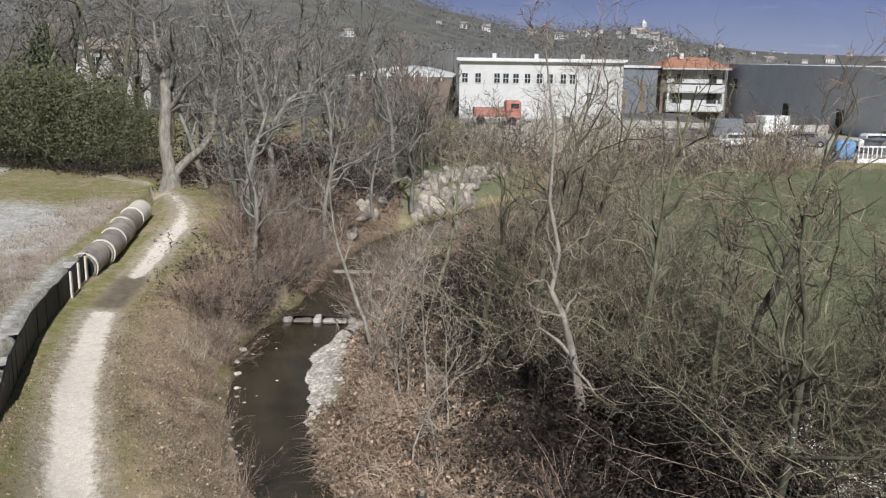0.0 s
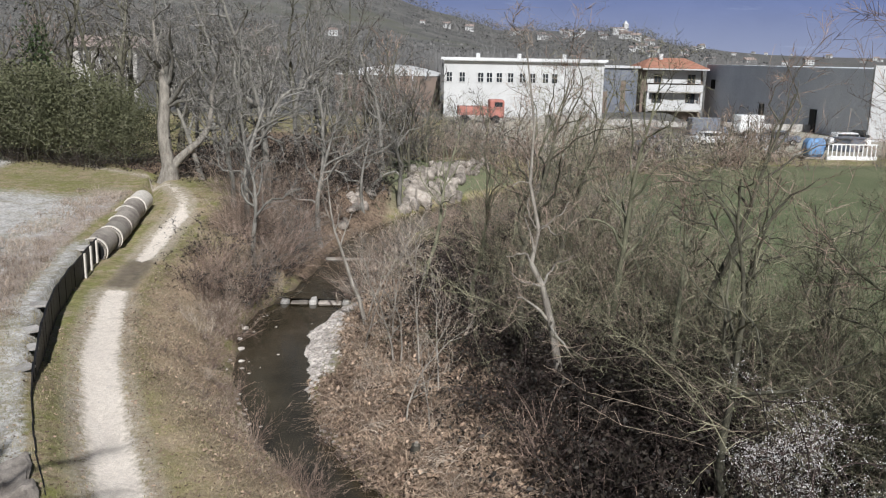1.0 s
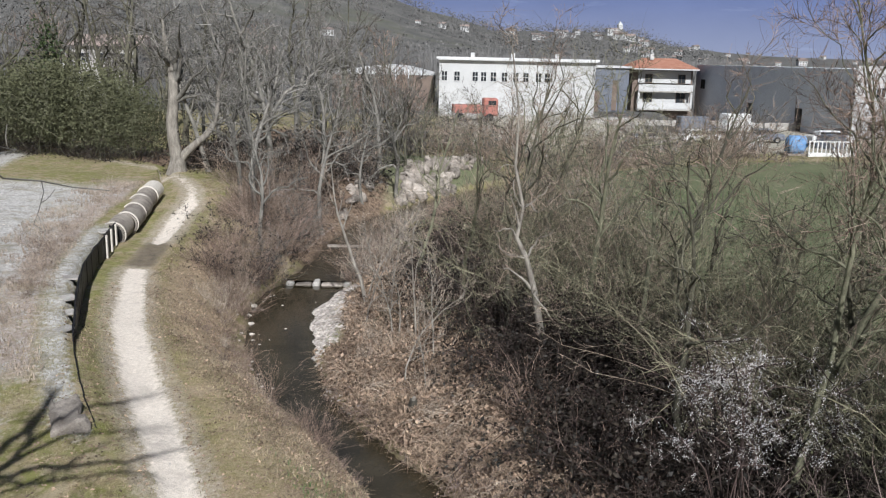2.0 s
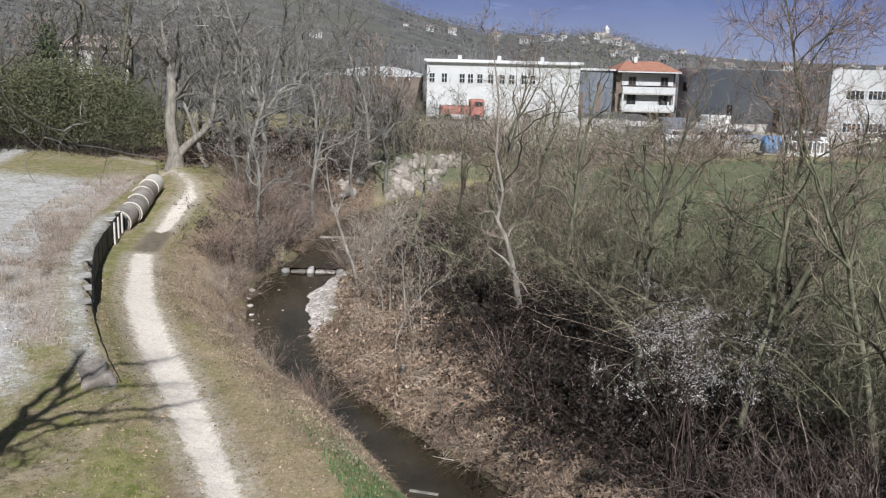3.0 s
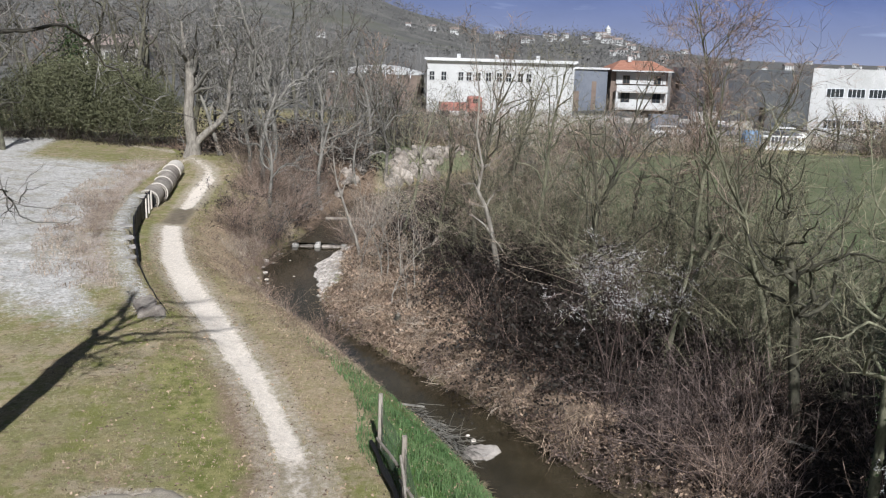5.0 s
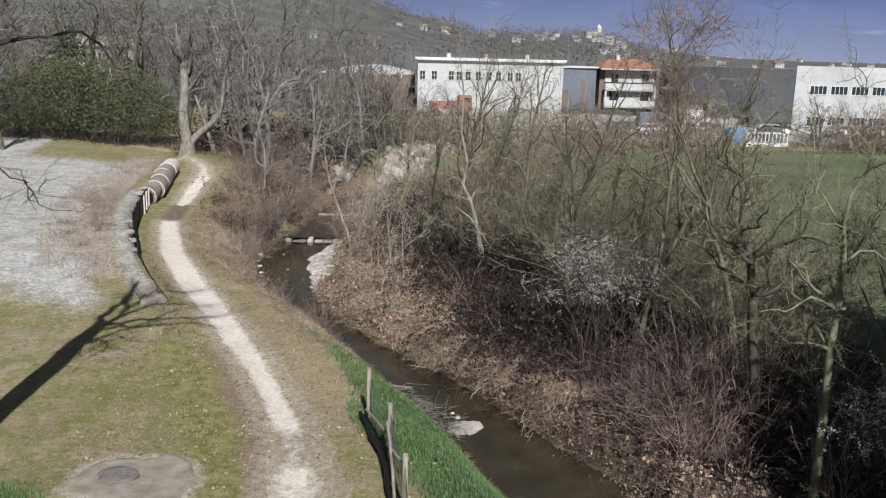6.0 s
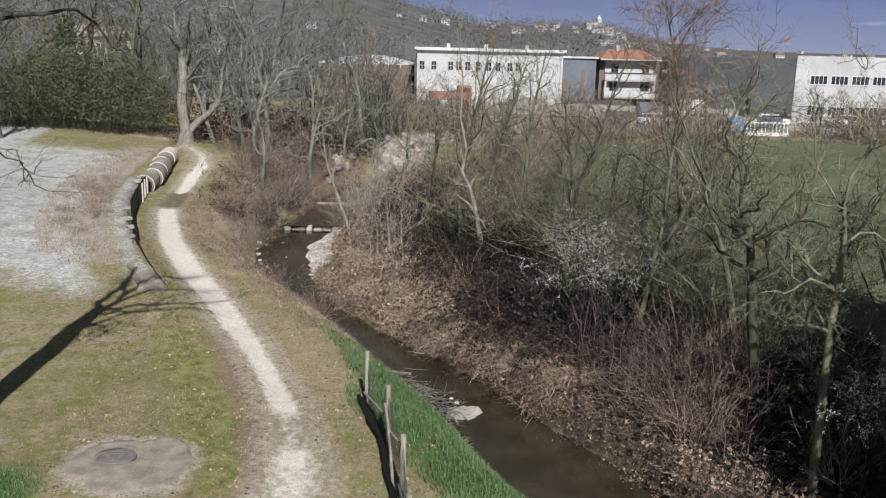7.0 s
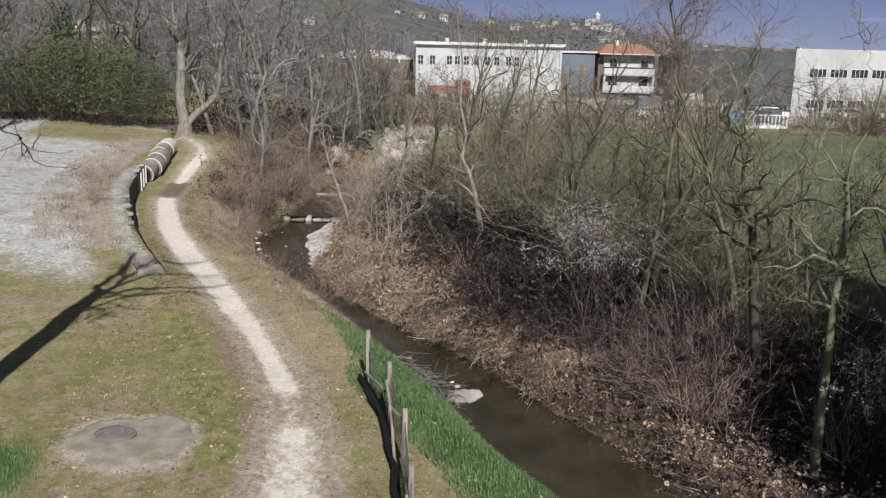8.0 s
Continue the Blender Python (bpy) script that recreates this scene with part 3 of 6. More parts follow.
def blades(rng, roots, height, width, lean):
    """Bent grass blades: two narrow triangles each."""
    p = np.asarray(roots)
    n = len(p)
    h = height * rng.uniform(0.5, 1.3, (n, 1))
    ang = rng.uniform(0, 2 * math.pi, n)
    side = np.stack([np.cos(ang), np.sin(ang), np.zeros(n)], -1) * width
    fall = np.stack([np.cos(ang + 1.5), np.sin(ang + 1.5), np.zeros(n)], -1) * rng.uniform(0.2, 1, (n, 1)) * lean
    up = np.array([0, 0, 1.0])
    mid = p + up * h * (0.6 if lean < 2 else 0.3) + fall * h * 0.35
    tip = p + up * h * np.clip(1 - lean * 0.5, 0.15, 1) + fall * h
    v = np.stack([p - side, p + side, mid + side * 0.7, mid - side * 0.7, tip], 1).reshape(-1, 3)
    i = np.arange(n)[:, None] * 5
    q = np.concatenate([i, i + 1, i + 2, i + 3], 1)
    t = np.concatenate([i + 3, i + 2, i + 4], 1)
    return v, q.tolist() + t.tolist()


def tree_parts(seed, height, girth, fork=0.3, limbs=9, angle=0.75, rise=0.10, reach=0.42, branches=6, twigs=8, lean=(0.0, 0.0), wobble=0.10, thin=1.0, knees=7):
    """Trunk with its limbs, and the crown of branches and twigs, as tube lists."""
    rng = np.random.default_rng(seed)
    d = np.array([lean[0], lean[1], 1.0])
    trunk = stem(rng, (0, 0, -0.25), d / np.linalg.norm(d), height * 0.92 + 0.25, 10, min(wobble, 0.14) * 0.8, 0.03)
    tr = np.linspace(1, 0.12, 10) ** 0.9 * girth
    tr[0] *= 1.35
    wood, crown, fine = [(trunk, tr)], [], []
    for i in range(limbs):
        k = fork + (0.97 - fork) * (i + rng.uniform(0, 0.8)) / limbs
        f = k * 9
        j = min(int(f), 8)
        p = trunk[j] + (trunk[j + 1] - trunk[j]) * (f - j)
        dirn = trunk[j + 1] - trunk[j]
        dirn = dirn / np.linalg.norm(dirn)
        length = height * reach * rng.uniform(0.7, 1.2) * (1.15 - 0.65 * k)
        r0 = max(np.interp(f, range(10), tr) * rng.uniform(0.45, 0.8), 0.012)
        limb = stem(rng, p, side_of(rng, dirn, angle * rng.uniform(0.7, 1.3)), length, knees, wobble, rise)
        wood.append((limb, np.linspace(r0, r0 * 0.25, knees)))
        for b in range(branches):
            g = rng.uniform(0.2, 1.0) * (knees - 1.01)
            m = int(g)
            q = limb[m] + (limb[m + 1] - limb[m]) * (g - m)
            dd = (limb[m + 1] - limb[m]) / np.linalg.norm(limb[m + 1] - limb[m])
            bl = length * rng.uniform(0.25, 0.55)
            rb = max(r0 * 0.36 * (1.1 - g / (knees + 1)), 0.011 * thin)
            br = stem(rng, q, side_of(rng, dd, rng.uniform(0.5, 1.0)), bl, 5, wobble * 1.2, rise * 0.8)
            crown.append((br, np.linspace(rb, rb * 0.4, 5)))
            for _ in range(twigs):
                g2 = rng.uniform(0.15, 1.0) * 3.99
                m2 = int(g2)
                q2 = br[m2] + (br[m2 + 1] - br[m2]) * (g2 - m2)
                d2 = (br[m2 + 1] - br[m2]) / np.linalg.norm(br[m2 + 1] - br[m2])
                dt = side_of(rng, d2, rng.uniform(0.35, 0.95)) + np.array([0, 0, rise])
                fine.append((q2, q2 + dt * bl * rng.uniform(0.22, 0.55), 0.0095 * thin))
    return wood, crown, fine


def crown_mesh(limbs, branches, fine, bark, twig):
    """Limbs, branches and twigs as one crown; limbs carry the bark."""
    vs, fs, mats, base = [], [], [], 0
    for k, (tubes_of, sides) in enumerate(((limbs, 6), (branches, 3), (fine, 3))):
        if not tubes_of:
            continue
        v, f = spikes(np.random.default_rng(len(tubes_of)), tubes_of) if k == 2 else tubes(tubes_of, sides)
        vs.append(v)
        fs += (f + base).tolist()
        mats += [0 if k < 1 else 1] * len(f)
        base += len(v)
    me = mesh_of("crown", np.concatenate(vs), fs, (bark, twig), True)
    me.polygons.foreach_set("material_index", mats)
    return me


def tree_template(name, label, seed, height, girth, bark, twig, ivy=0, **shape):
    """A bare tree standing at the origin: trunk, crown, perhaps ivy."""
    wood, crown, fine = tree_parts(seed, height, girth, **shape)
    t = thing(name, Matrix(), label, "tree")
    v, f = tubes(wood[:1], 8)
    part("trunk", mesh_of("trunk", v, f, (bark,), True), None, t)
    tagged(part("crown", crown_mesh(wood[1:], crown, fine, bark, twig), None, t), kind="stuff")
    if ivy:
        rng = np.random.default_rng(seed + 7)
        pts, r = wood[0]
        k = rng.uniform(0.3, 7.5, ivy)
        j = k.astype(int)
        c = pts[j] + (pts[j + 1] - pts[j]) * (k - j)[:, None]
        off = rng.normal(0, 1, (ivy, 3)) * (np.interp(k, range(10), r)[:, None] * 0.9 + 0.05)
        v, f = cards(rng, c + off, 0.045)
        tagged(part("ivy", mesh_of("ivy", v, f, (IVY,)), None, t, "dark green ivy"), kind="stuff")
    return t


def shrub_parts(seed, height, radius, stems, side, arch, wobble=0.16, thick=1.0, tilt=(0.0, 0.0), twig=0.15, joints=5):
    rng = np.random.default_rng(seed)
    canes, fine = [], []
    for _ in range(stems):
        a, rr = rng.uniform(0, 2 * math.pi), radius * math.sqrt(rng.uniform(0, 1)) * 0.75
        p = np.array([rr * math.cos(a), rr * math.sin(a), -0.12])
        out = rng.uniform(0.05, 0.7)
        d = np.array([math.cos(a) * out + rng.normal(0, 0.2) + tilt[0], math.sin(a) * out + rng.normal(0, 0.2) + tilt[1], 1.0])
        length = height * rng.uniform(0.55, 1.25)
        c = stem(rng, p, d / np.linalg.norm(d), length, joints, wobble * 1.15, -arch * 1.25 * rng.uniform(0.35, 1.6) * 4 / (joints - 1))
        r = rng.uniform(0.008, 0.017) * thick ** 0.6
        canes.append((c, np.linspace(r, r * 0.35, joints)))
        for _ in range(side):
            g = rng.uniform(0.2, 1.0) * (joints - 1.01)
            m = int(g)
            q = c[m] + (c[m + 1] - c[m]) * (g - m)
            dd = (c[m + 1] - c[m]) / np.linalg.norm(c[m + 1] - c[m])
            tip = q + (side_of(rng, dd, rng.uniform(0.4, 1.1)) + np.array([0, 0, -arch * 0.8])) * height * twig * rng.uniform(0.45, 1.5)
            fine.append((q, tip, 0.0075 * thick))
    return canes, fine


def shrub_template(name, label, seed, height, radius, stems, side, arch, material, leaves=0, leaf=None, leaf_size=0.03, leaf_name="leaves", wobble=0.16, thick=1.0, tilt=(0.0, 0.0), twig=0.15, joints=5, light=False):
    canes, fine = shrub_parts(seed, height, radius, stems, side, arch, wobble, thick, tilt, twig, joints)
    t = thing(name, Matrix(), label, "shrub")
    v, f = spikes(np.random.default_rng(seed + 2), [(c[0], c[-1], r[0]) for c, r in canes]) if light else tubes(canes, 3)
    tagged(part("cane_tangle", mesh_of("cane_tangle", v, f, (material,)), None, t), kind="stuff")
    v, f = spikes(np.random.default_rng(seed + 1), fine)
    tagged(part("twig_tangle", mesh_of("twig_tangle", v, f, (material,)), None, t), kind="stuff")
    if leaves:
        rng = np.random.default_rng(seed + 3)
        ends = np.array([a + (b - a) * k for a, b, _ in fine for k in (0.15, 0.3, 0.45, 0.6, 0.75, 0.9, 1.0)])
        pick = ends[rng.integers(0, len(ends), leaves)] + rng.normal(0, leaf_size * 0.9, (leaves, 3))
        v, f = cards(rng, pick, leaf_size)
        tagged(part(leaf_name, mesh_of(leaf_name, v, f, (leaf,)), None, t), kind="stuff")
    return t


def plant(template, x, y, size=1.0, turn=0.0, lean=0.0, label="", sink=0.03):
    m = Matrix.Translation((x, y, gz(x, y) - sink)) @ Euler((lean, 0, turn)).to_matrix().to_4x4() @ Matrix.Scale(size, 4)
    ob = copy_thing(template, Matrix())
    ob.matrix_basis = m
    if label:
        ob["label"] = label
    return ob


def clear(template):
    for o in (*template.children_recursive, template):
        bpy.data.objects.remove(o)


# ---- buildings beyond the meadow ----
def prism(corners, z0, z1):
    bm = bmesh.new()
    low = [bm.verts.new((x, y, z0)) for x, y in corners]
    top = [bm.verts.new((x, y, z1)) for x, y in corners]
    n = len(corners)
    bm.faces.new(list(reversed(low)))
    bm.faces.new(top)
    for i in range(n):
        bm.faces.new((low[i], low[(i + 1) % n], top[(i + 1) % n], top[i]))
    return bm


def window(parent, x, y, z, w, h, cols=2, rows=2, frame_mat=None):
    """A window in a wall that faces -y: frame with bars, panes set back in it."""
    bm = bmesh.new()
    t = 0.07
    loops = []
    for a, b, d in ((w / 2 + 0.05, h / 2 + 0.035, -0.06), (w / 2 - 0.02, h / 2 - 0.035, -0.06), (w / 2 - 0.02, h / 2 - 0.035, 0.06), (w / 2 + 0.05, h / 2 + 0.035, 0.06)):
        loops.append([bm.verts.new((x + sx * a, y + d, z + sz * b)) for sx, sz in ((-1, -1), (1, -1), (1, 1), (-1, 1))])
    for k in range(4):
        for j in range(4):
            bm.faces.new((loops[k][j], loops[k][(j + 1) % 4], loops[(k + 1) % 4][(j + 1) % 4], loops[(k + 1) % 4][j]))
    bmesh.ops.recalc_face_normals(bm, faces=bm.faces[:])
    win = part("window", bm, frame_mat or WHITE_WALL, parent)
    for i in range(1, cols):
        part("glazing_bar", box(bmesh.new(), (t * 0.8, 0.1, h - t), (x - w / 2 + w * i / cols, y, z)), frame_mat or WHITE_WALL, win)
    for j in range(1, rows):
        part("glazing_bar", box(bmesh.new(), (w - t, 0.09, t * 1.6), (x, y, z - h / 2 + h * j / rows)), frame_mat or WHITE_WALL, win)
    for i in range(cols):
        for j in range(rows):
            part("pane", box(bmesh.new(), (w / cols - t, 0.03, h / rows - t), (x - w / 2 + w * (i + 0.5) / cols, y - 0.035, z - h / 2 + h * (j + 0.5) / rows)), GLASS, win)


def warehouse():
    t = thing("warehouse", pose(0, 0, 0), "long white rendered warehouse with a row of small windows", "warehouse")
    part("wall", prism([(-1.5, 115), (19.6, 115), (19.6, 149), (-1.5, 149)], -0.8, 7.55), WHITE_WALL, t)
    part("roof", prism([(-1.9, 114.6), (20.0, 114.6), (20.0, 149.4), (-1.9, 149.4)], 7.55, 7.85), ROOF_FLAT, t)
    for x in (-0.8, 0.9, 3.35, 4.5, 5.8, 7.3, 8.85, 10.2, 11.9, 13.1):
        window(t, x, 114.97, 5.3, 0.75, 1.25)
    for x in (3.0, 8.5, 14.5):
        part("roof_vent", box(bmesh.new(), (0.5, 0.5, 0.6), (x, 117, 8.15)), ROOF_FLAT, t)
    part("gutter", box(bmesh.new(), (21.4, 0.14, 0.14), (9.05, 114.5, 7.5)), ROOF_FLAT, t)
    part("downpipe", cyl(bmesh.new(), 0.07, 0.07, 8.0, Matrix.Translation((19.3, 114.9, 3.4))), ROOF_FLAT, t)
    part("base_course", box(bmesh.new(), (21.2, 0.1, 1.0), (9.05, 114.94, -0.3)), CONCRETE, t)


def side_building():
    t = thing("workshop_building", pose(0, 0, 0), "flat-roofed blue-grey clad workshop beside the house", "building")
    part("wall", prism([(20.6, 131), (28.0, 134), (28.0, 150), (20.6, 150)], -0.8, 6.7), BLUE_WALL, t)
    part("roof", prism([(20.3, 130.6), (28.3, 133.7), (28.3, 150.4), (20.3, 150.4)], 6.7, 7.0), ROOF_FLAT, t)
    for x, z, w, h in ((22.3, 1.6, 1.5, 3.2), (25.6, 2.5, 0.9, 4.6)):
        part("door", box(bmesh.new(), (w, 0.2, h), (x, 131 + (x - 20.6) * 0.4, z)), BROWN_WALL, t)


def house():
    t = thing("house", pose(0, 0, 0), "two-storey house with white balconies and a terracotta hipped roof", "house")
    part("wall", prism([(28.9, 135.6), (38.4, 135.6), (38.4, 146), (28.9, 146)], -1.0, 6.8), BROWN_WALL, t)
    bm = bmesh.new()
    lo = [bm.verts.new(p) for p in ((28.6, 133.6, 6.75), (38.9, 133.6, 6.75), (38.9, 146.5, 6.75), (28.6, 146.5, 6.75))]
    hi = [bm.verts.new(p) for p in ((31.2, 140, 8.35), (36.6, 140, 8.35))]
    for f in ((lo[0], lo[1], hi[1], hi[0]), (lo[1], lo[2], hi[1]), (lo[2], lo[3], hi[0], hi[1]), (lo[3], lo[0], hi[0]), (lo[3], lo[2], lo[1], lo[0])):
        bm.faces.new(f)
    roof = part("roof", bm, ROOF_RED, t)
    part("chimney", box(bmesh.new(), (0.6, 0.6, 0.9), (32.4, 138.6, 8.5), bevel=0.05), WHITE_WALL, roof)
    part("eave", box(bmesh.new(), (10.2, 0.2, 0.2), (33.75, 133.7, 6.64)), WHITE_WALL, roof)
    part("upper_front", box(bmesh.new(), (8.3, 0.25, 1.9), (33.9, 135.45, 5.45)), WHITE_WALL, t)
    part("lower_front", box(bmesh.new(), (8.3, 0.2, 2.0), (33.9, 135.48, 2.2)), WHITE_WALL, t)
    for z in (3.2, 0.4):
        b = part("balcony", box(bmesh.new(), (8.5, 1.5, 0.2), (33.9, 134.8, z)), CONCRETE, t)
        part("parapet", box(bmesh.new(), (8.5, 0.14, 1.0), (33.9, 134.1, z + 0.62)), WHITE_WALL, b)
    for x in (31.4, 36.6):
        window(t, x, 135.3, 5.2, 1.1, 1.3, 2, 1, BROWN_WALL)
        window(t, x, 135.35, 2.1, 1.4, 1.9, 2, 1, BROWN_WALL)
    for x in (29.75, 38.0):
        part("pillar", box(bmesh.new(), (0.3, 0.3, 3.0), (x, 134.2, 1.7)), WHITE_WALL, t)


def factory():
    t = thing("factory_hall", pose(0, 0, 0), "large hall with white front, window bands and grey clad flank", "factory")
    part("wall", prism([(43.4, 90.3), (76, 92.3), (73, 141), (39.9, 139)], -0.8, 7.45), GREY_WALL, t)
    part("front_wall", prism([(43.25, 89.9), (76.2, 91.9), (76.2, 92.28), (43.25, 90.28)], -0.8, 7.8), WHITE_PANEL, t)
    for i in range(12):
        x = 46.1 + i * 2.55
        for z in (5.05, 1.45):
            window(t, x, 89.9 + (x - 43.25) * 0.0607 - 0.02, z, 2.0, 1.0, 4, 1, GREY_WALL)
    for k, z, h in ((0.25, 0.9, 3.4), (0.55, 1.0, 3.0), (0.93, 4.5, 1.4)):
        part("door", box(bmesh.new(), (0.2, 1.6, h), (43.33 - 3.5 * k, 90.3 + 48.7 * k, z)), RUBBER, t)


def arched_shed():
    t = thing("greenhouse", pose(0, 0, 0), "long white-roofed greenhouse with a shallow arched roof", "greenhouse")
    bm = bmesh.new()
    prof = [(-17.5 + 15.2 * i / 16, 5.1 + 1.3 * math.sin(math.pi * i / 16)) for i in range(17)]
    a, b = [[bm.verts.new((x, y, z)) for x, z in prof] for y in (125, 150)]
    for i in range(16):
        bm.faces.new((a[i], a[i + 1], b[i + 1], b[i]))
    bm.faces.new(list(reversed(a)))
    bm.faces.new(b)
    part("roof", bm, WHITE_WALL, t)
    part("wall", prism([(-17.3, 125.1), (-2.5, 125.1), (-2.5, 149.8), (-17.3, 149.8)], -0.6, 5.12), BROWN_WALL, t)
    for i in range(7):
        part("rib", box(bmesh.new(), (0.12, 0.12, 0.9 + 0.9 * math.sin(math.pi * (i + 1) / 8)), (-17.5 + 15.2 * (i + 1) / 8, 124.95, 5.2)), GREY_WALL, t)


warehouse()
side_building()
house()
factory()
arched_shed()


def vehicle(name, label, m, paint, length, height, boxy):
    """A parked car or van: body with cabin, glass, four wheels."""
    t = thing(name, m, label, "vehicle")
    bm = bmesh.new()
    box(bm, (length, 1.75, height * 0.45), (0, 0, 0.3 + height * 0.22), bevel=0.12)
    if boxy:
        box(bm, (length * 0.72, 1.72, height * 0.62), (-length * 0.12, 0, 0.3 + height * 0.62), bevel=0.08)
    else:
        box(bm, (length * 0.55, 1.55, height * 0.42), (-length * 0.05, 0, 0.3 + height * 0.6), bevel=0.18)
    part("body", bm, paint, t)
    part("windscreen", box(bmesh.new(), (length * 0.5, 1.6, height * 0.24), (length * (0.02 if boxy else -0.05), 0, 0.3 + height * 0.62), bevel=0.05), GLASS, t)
    for sx in (-0.32, 0.32):
        for sy in (-0.84, 0.84):
            w = part("wheel", cyl(bmesh.new(), 0.32, 0.32, 0.2, Matrix.Translation((sx * length, sy, 0.32)) @ Matrix.Rotation(math.pi / 2, 4, "X"), 14), RUBBER, t)
            part("rim", cyl(bmesh.new(), 0.18, 0.18, 0.22, Matrix.Translation((sx * length, sy, 0.32)) @ Matrix.Rotation(math.pi / 2, 4, "X"), 10), CONCRETE, w)


def yard():
    vehicle("van", "white box van parked on the gravel yard", pose(34.5, 100, gz(34.5, 100), 0, 0, 20), PAINT_WHITE, 4.6, 2.2, True)
    vehicle("van", "dusty grey van parked beside a white one", pose(29.8, 101, gz(29.8, 101), 0, 0, 5), BLUE_WALL, 4.8, 2.1, True)
    for x, y, a, p, w in ((26.5, 88, 10, PAINT_WHITE, "white"), (32.5, 86, -15, BLUE_WALL, "grey"), (38.0, 83, 5, PAINT_WHITE, "white"), (22, 94, 30, BLUE_WALL, "blue-grey"), (40.5, 86, 60, RUBBER, "black"),
                          (47, 84, 8, PAINT_WHITE, "white"), (52, 85, -4, GREY_WALL, "silver-grey")):
        vehicle("car", w + " car parked in the works yard", pose(x, y, gz(x, y), 0, 0, a), p, 4.2, 1.35, False)
    t = thing("truck", pose(3.2, 106, gz(3.2, 106), 0, 0, 4) @ Matrix.Scale(1.15, 4), "red flatbed truck with a load bay beside the warehouse", "truck")
    part("cab", box(bmesh.new(), (1.6, 2.1, 1.9), (1.6, 0, 1.5), bevel=0.15), PAINT_RED, t)
    bed = part("load_bed", box(bmesh.new(), (3.2, 2.2, 0.9), (-0.9, 0, 1.25), bevel=0.04), PAINT_RED, t)
    bm = bmesh.new()
    for i in range(5):
        box(bm, (0.08, 2.26, 0.95), (-2.4 + i * 0.75, 0, 1.27))
    part("stake", bm, IRON, bed)
    part("window", box(bmesh.new(), (0.9, 2.14, 0.55), (1.75, 0, 1.95), bevel=0.05), GLASS, t)
    for sx in (-1.7, 1.5):
        for sy in (-0.95, 0.95):
            part("wheel", cyl(bmesh.new(), 0.42, 0.42, 0.28, Matrix.Translation((sx, sy, 0.42)) @ Matrix.Rotation(math.pi / 2, 4, "X"), 14), RUBBER, t)
    t = thing("covered_stack", pose(30.6, 72.5, gz(30.6, 72.5), 0, 0, 8), "stack of goods under a blue tarpaulin", "tarpaulin")
    bm = box(bmesh.new(), (1.7, 1.3, 1.6), (0, 0, 0.9), bevel=0.25)
    bmesh.ops.subdivide_edges(bm, edges=bm.edges[:], cuts=3, use_grid_fill=True)
    for v in bm.verts:
        v.co += Vector((noise.noise(v.co * 1.7), noise.noise(v.co * 1.9 + Vector((5, 0, 0))), 0)) * 0.18
    part("tarpaulin", bm, PAINT_BLUE, t, smooth=True)
    part("pallet", box(bmesh.new(), (2.2, 1.5, 0.14), (0, 0, 0.07)), WOOD, t)
    t = thing("gate", pose(33.4, 71.5, gz(33.4, 71.5)), "white metal gate with upright bars at the meadow edge", "gate")
    part("gate_frame", box(box(bmesh.new(), (4.2, 0.08, 0.12), (0, 0, 1.3)), (4.2, 0.3, 0.35), (0, 0, 0.15)), PAINT_WHITE, t)
    for i in range(12):
        part("bar", box(bmesh.new(), (0.09, 0.05, 1.0), (-2.0 + i * 0.364, 0, 0.8)), PAINT_WHITE, t)
    for i, (x, y, w, h, mat, what) in enumerate(((27.5, 77, 3.0, 1.4, WHITE_WALL, "white"), (21, 84, 4.5, 1.1, CONCRETE, "grey"), (13, 99, 5.0, 1.6, CONCRETE, "grey"), (36.5, 79, 2.2, 1.2, BLUE_WALL, "dark blue-grey"))):
        t = thing("skip", pose(x, y, gz(x, y), 0, 0, 12 * i), what + " metal skip standing in the works yard", "container")
        part("body", box(bmesh.new(), (w, 1.8, h), (0, 0, h / 2), bevel=0.06), mat, t)
        part("rim", box(bmesh.new(), (w + 0.14, 1.94, 0.12), (0, 0, h)), mat, t)
    bm = bmesh.new()
    for i in range(24):
        x = 10 + i * 1.55
        box(bm, (1.5, 0.25, 0.8 + 0.15 * math.sin(i)), (x, 108 - i * 0.25, 0.3), bevel=0.03)
    t = thing("yard_wall", pose(0, 0, 0), "low pale concrete wall along the works yard", "wall")
    part("block", bm, CONCRETE, t)


yard()


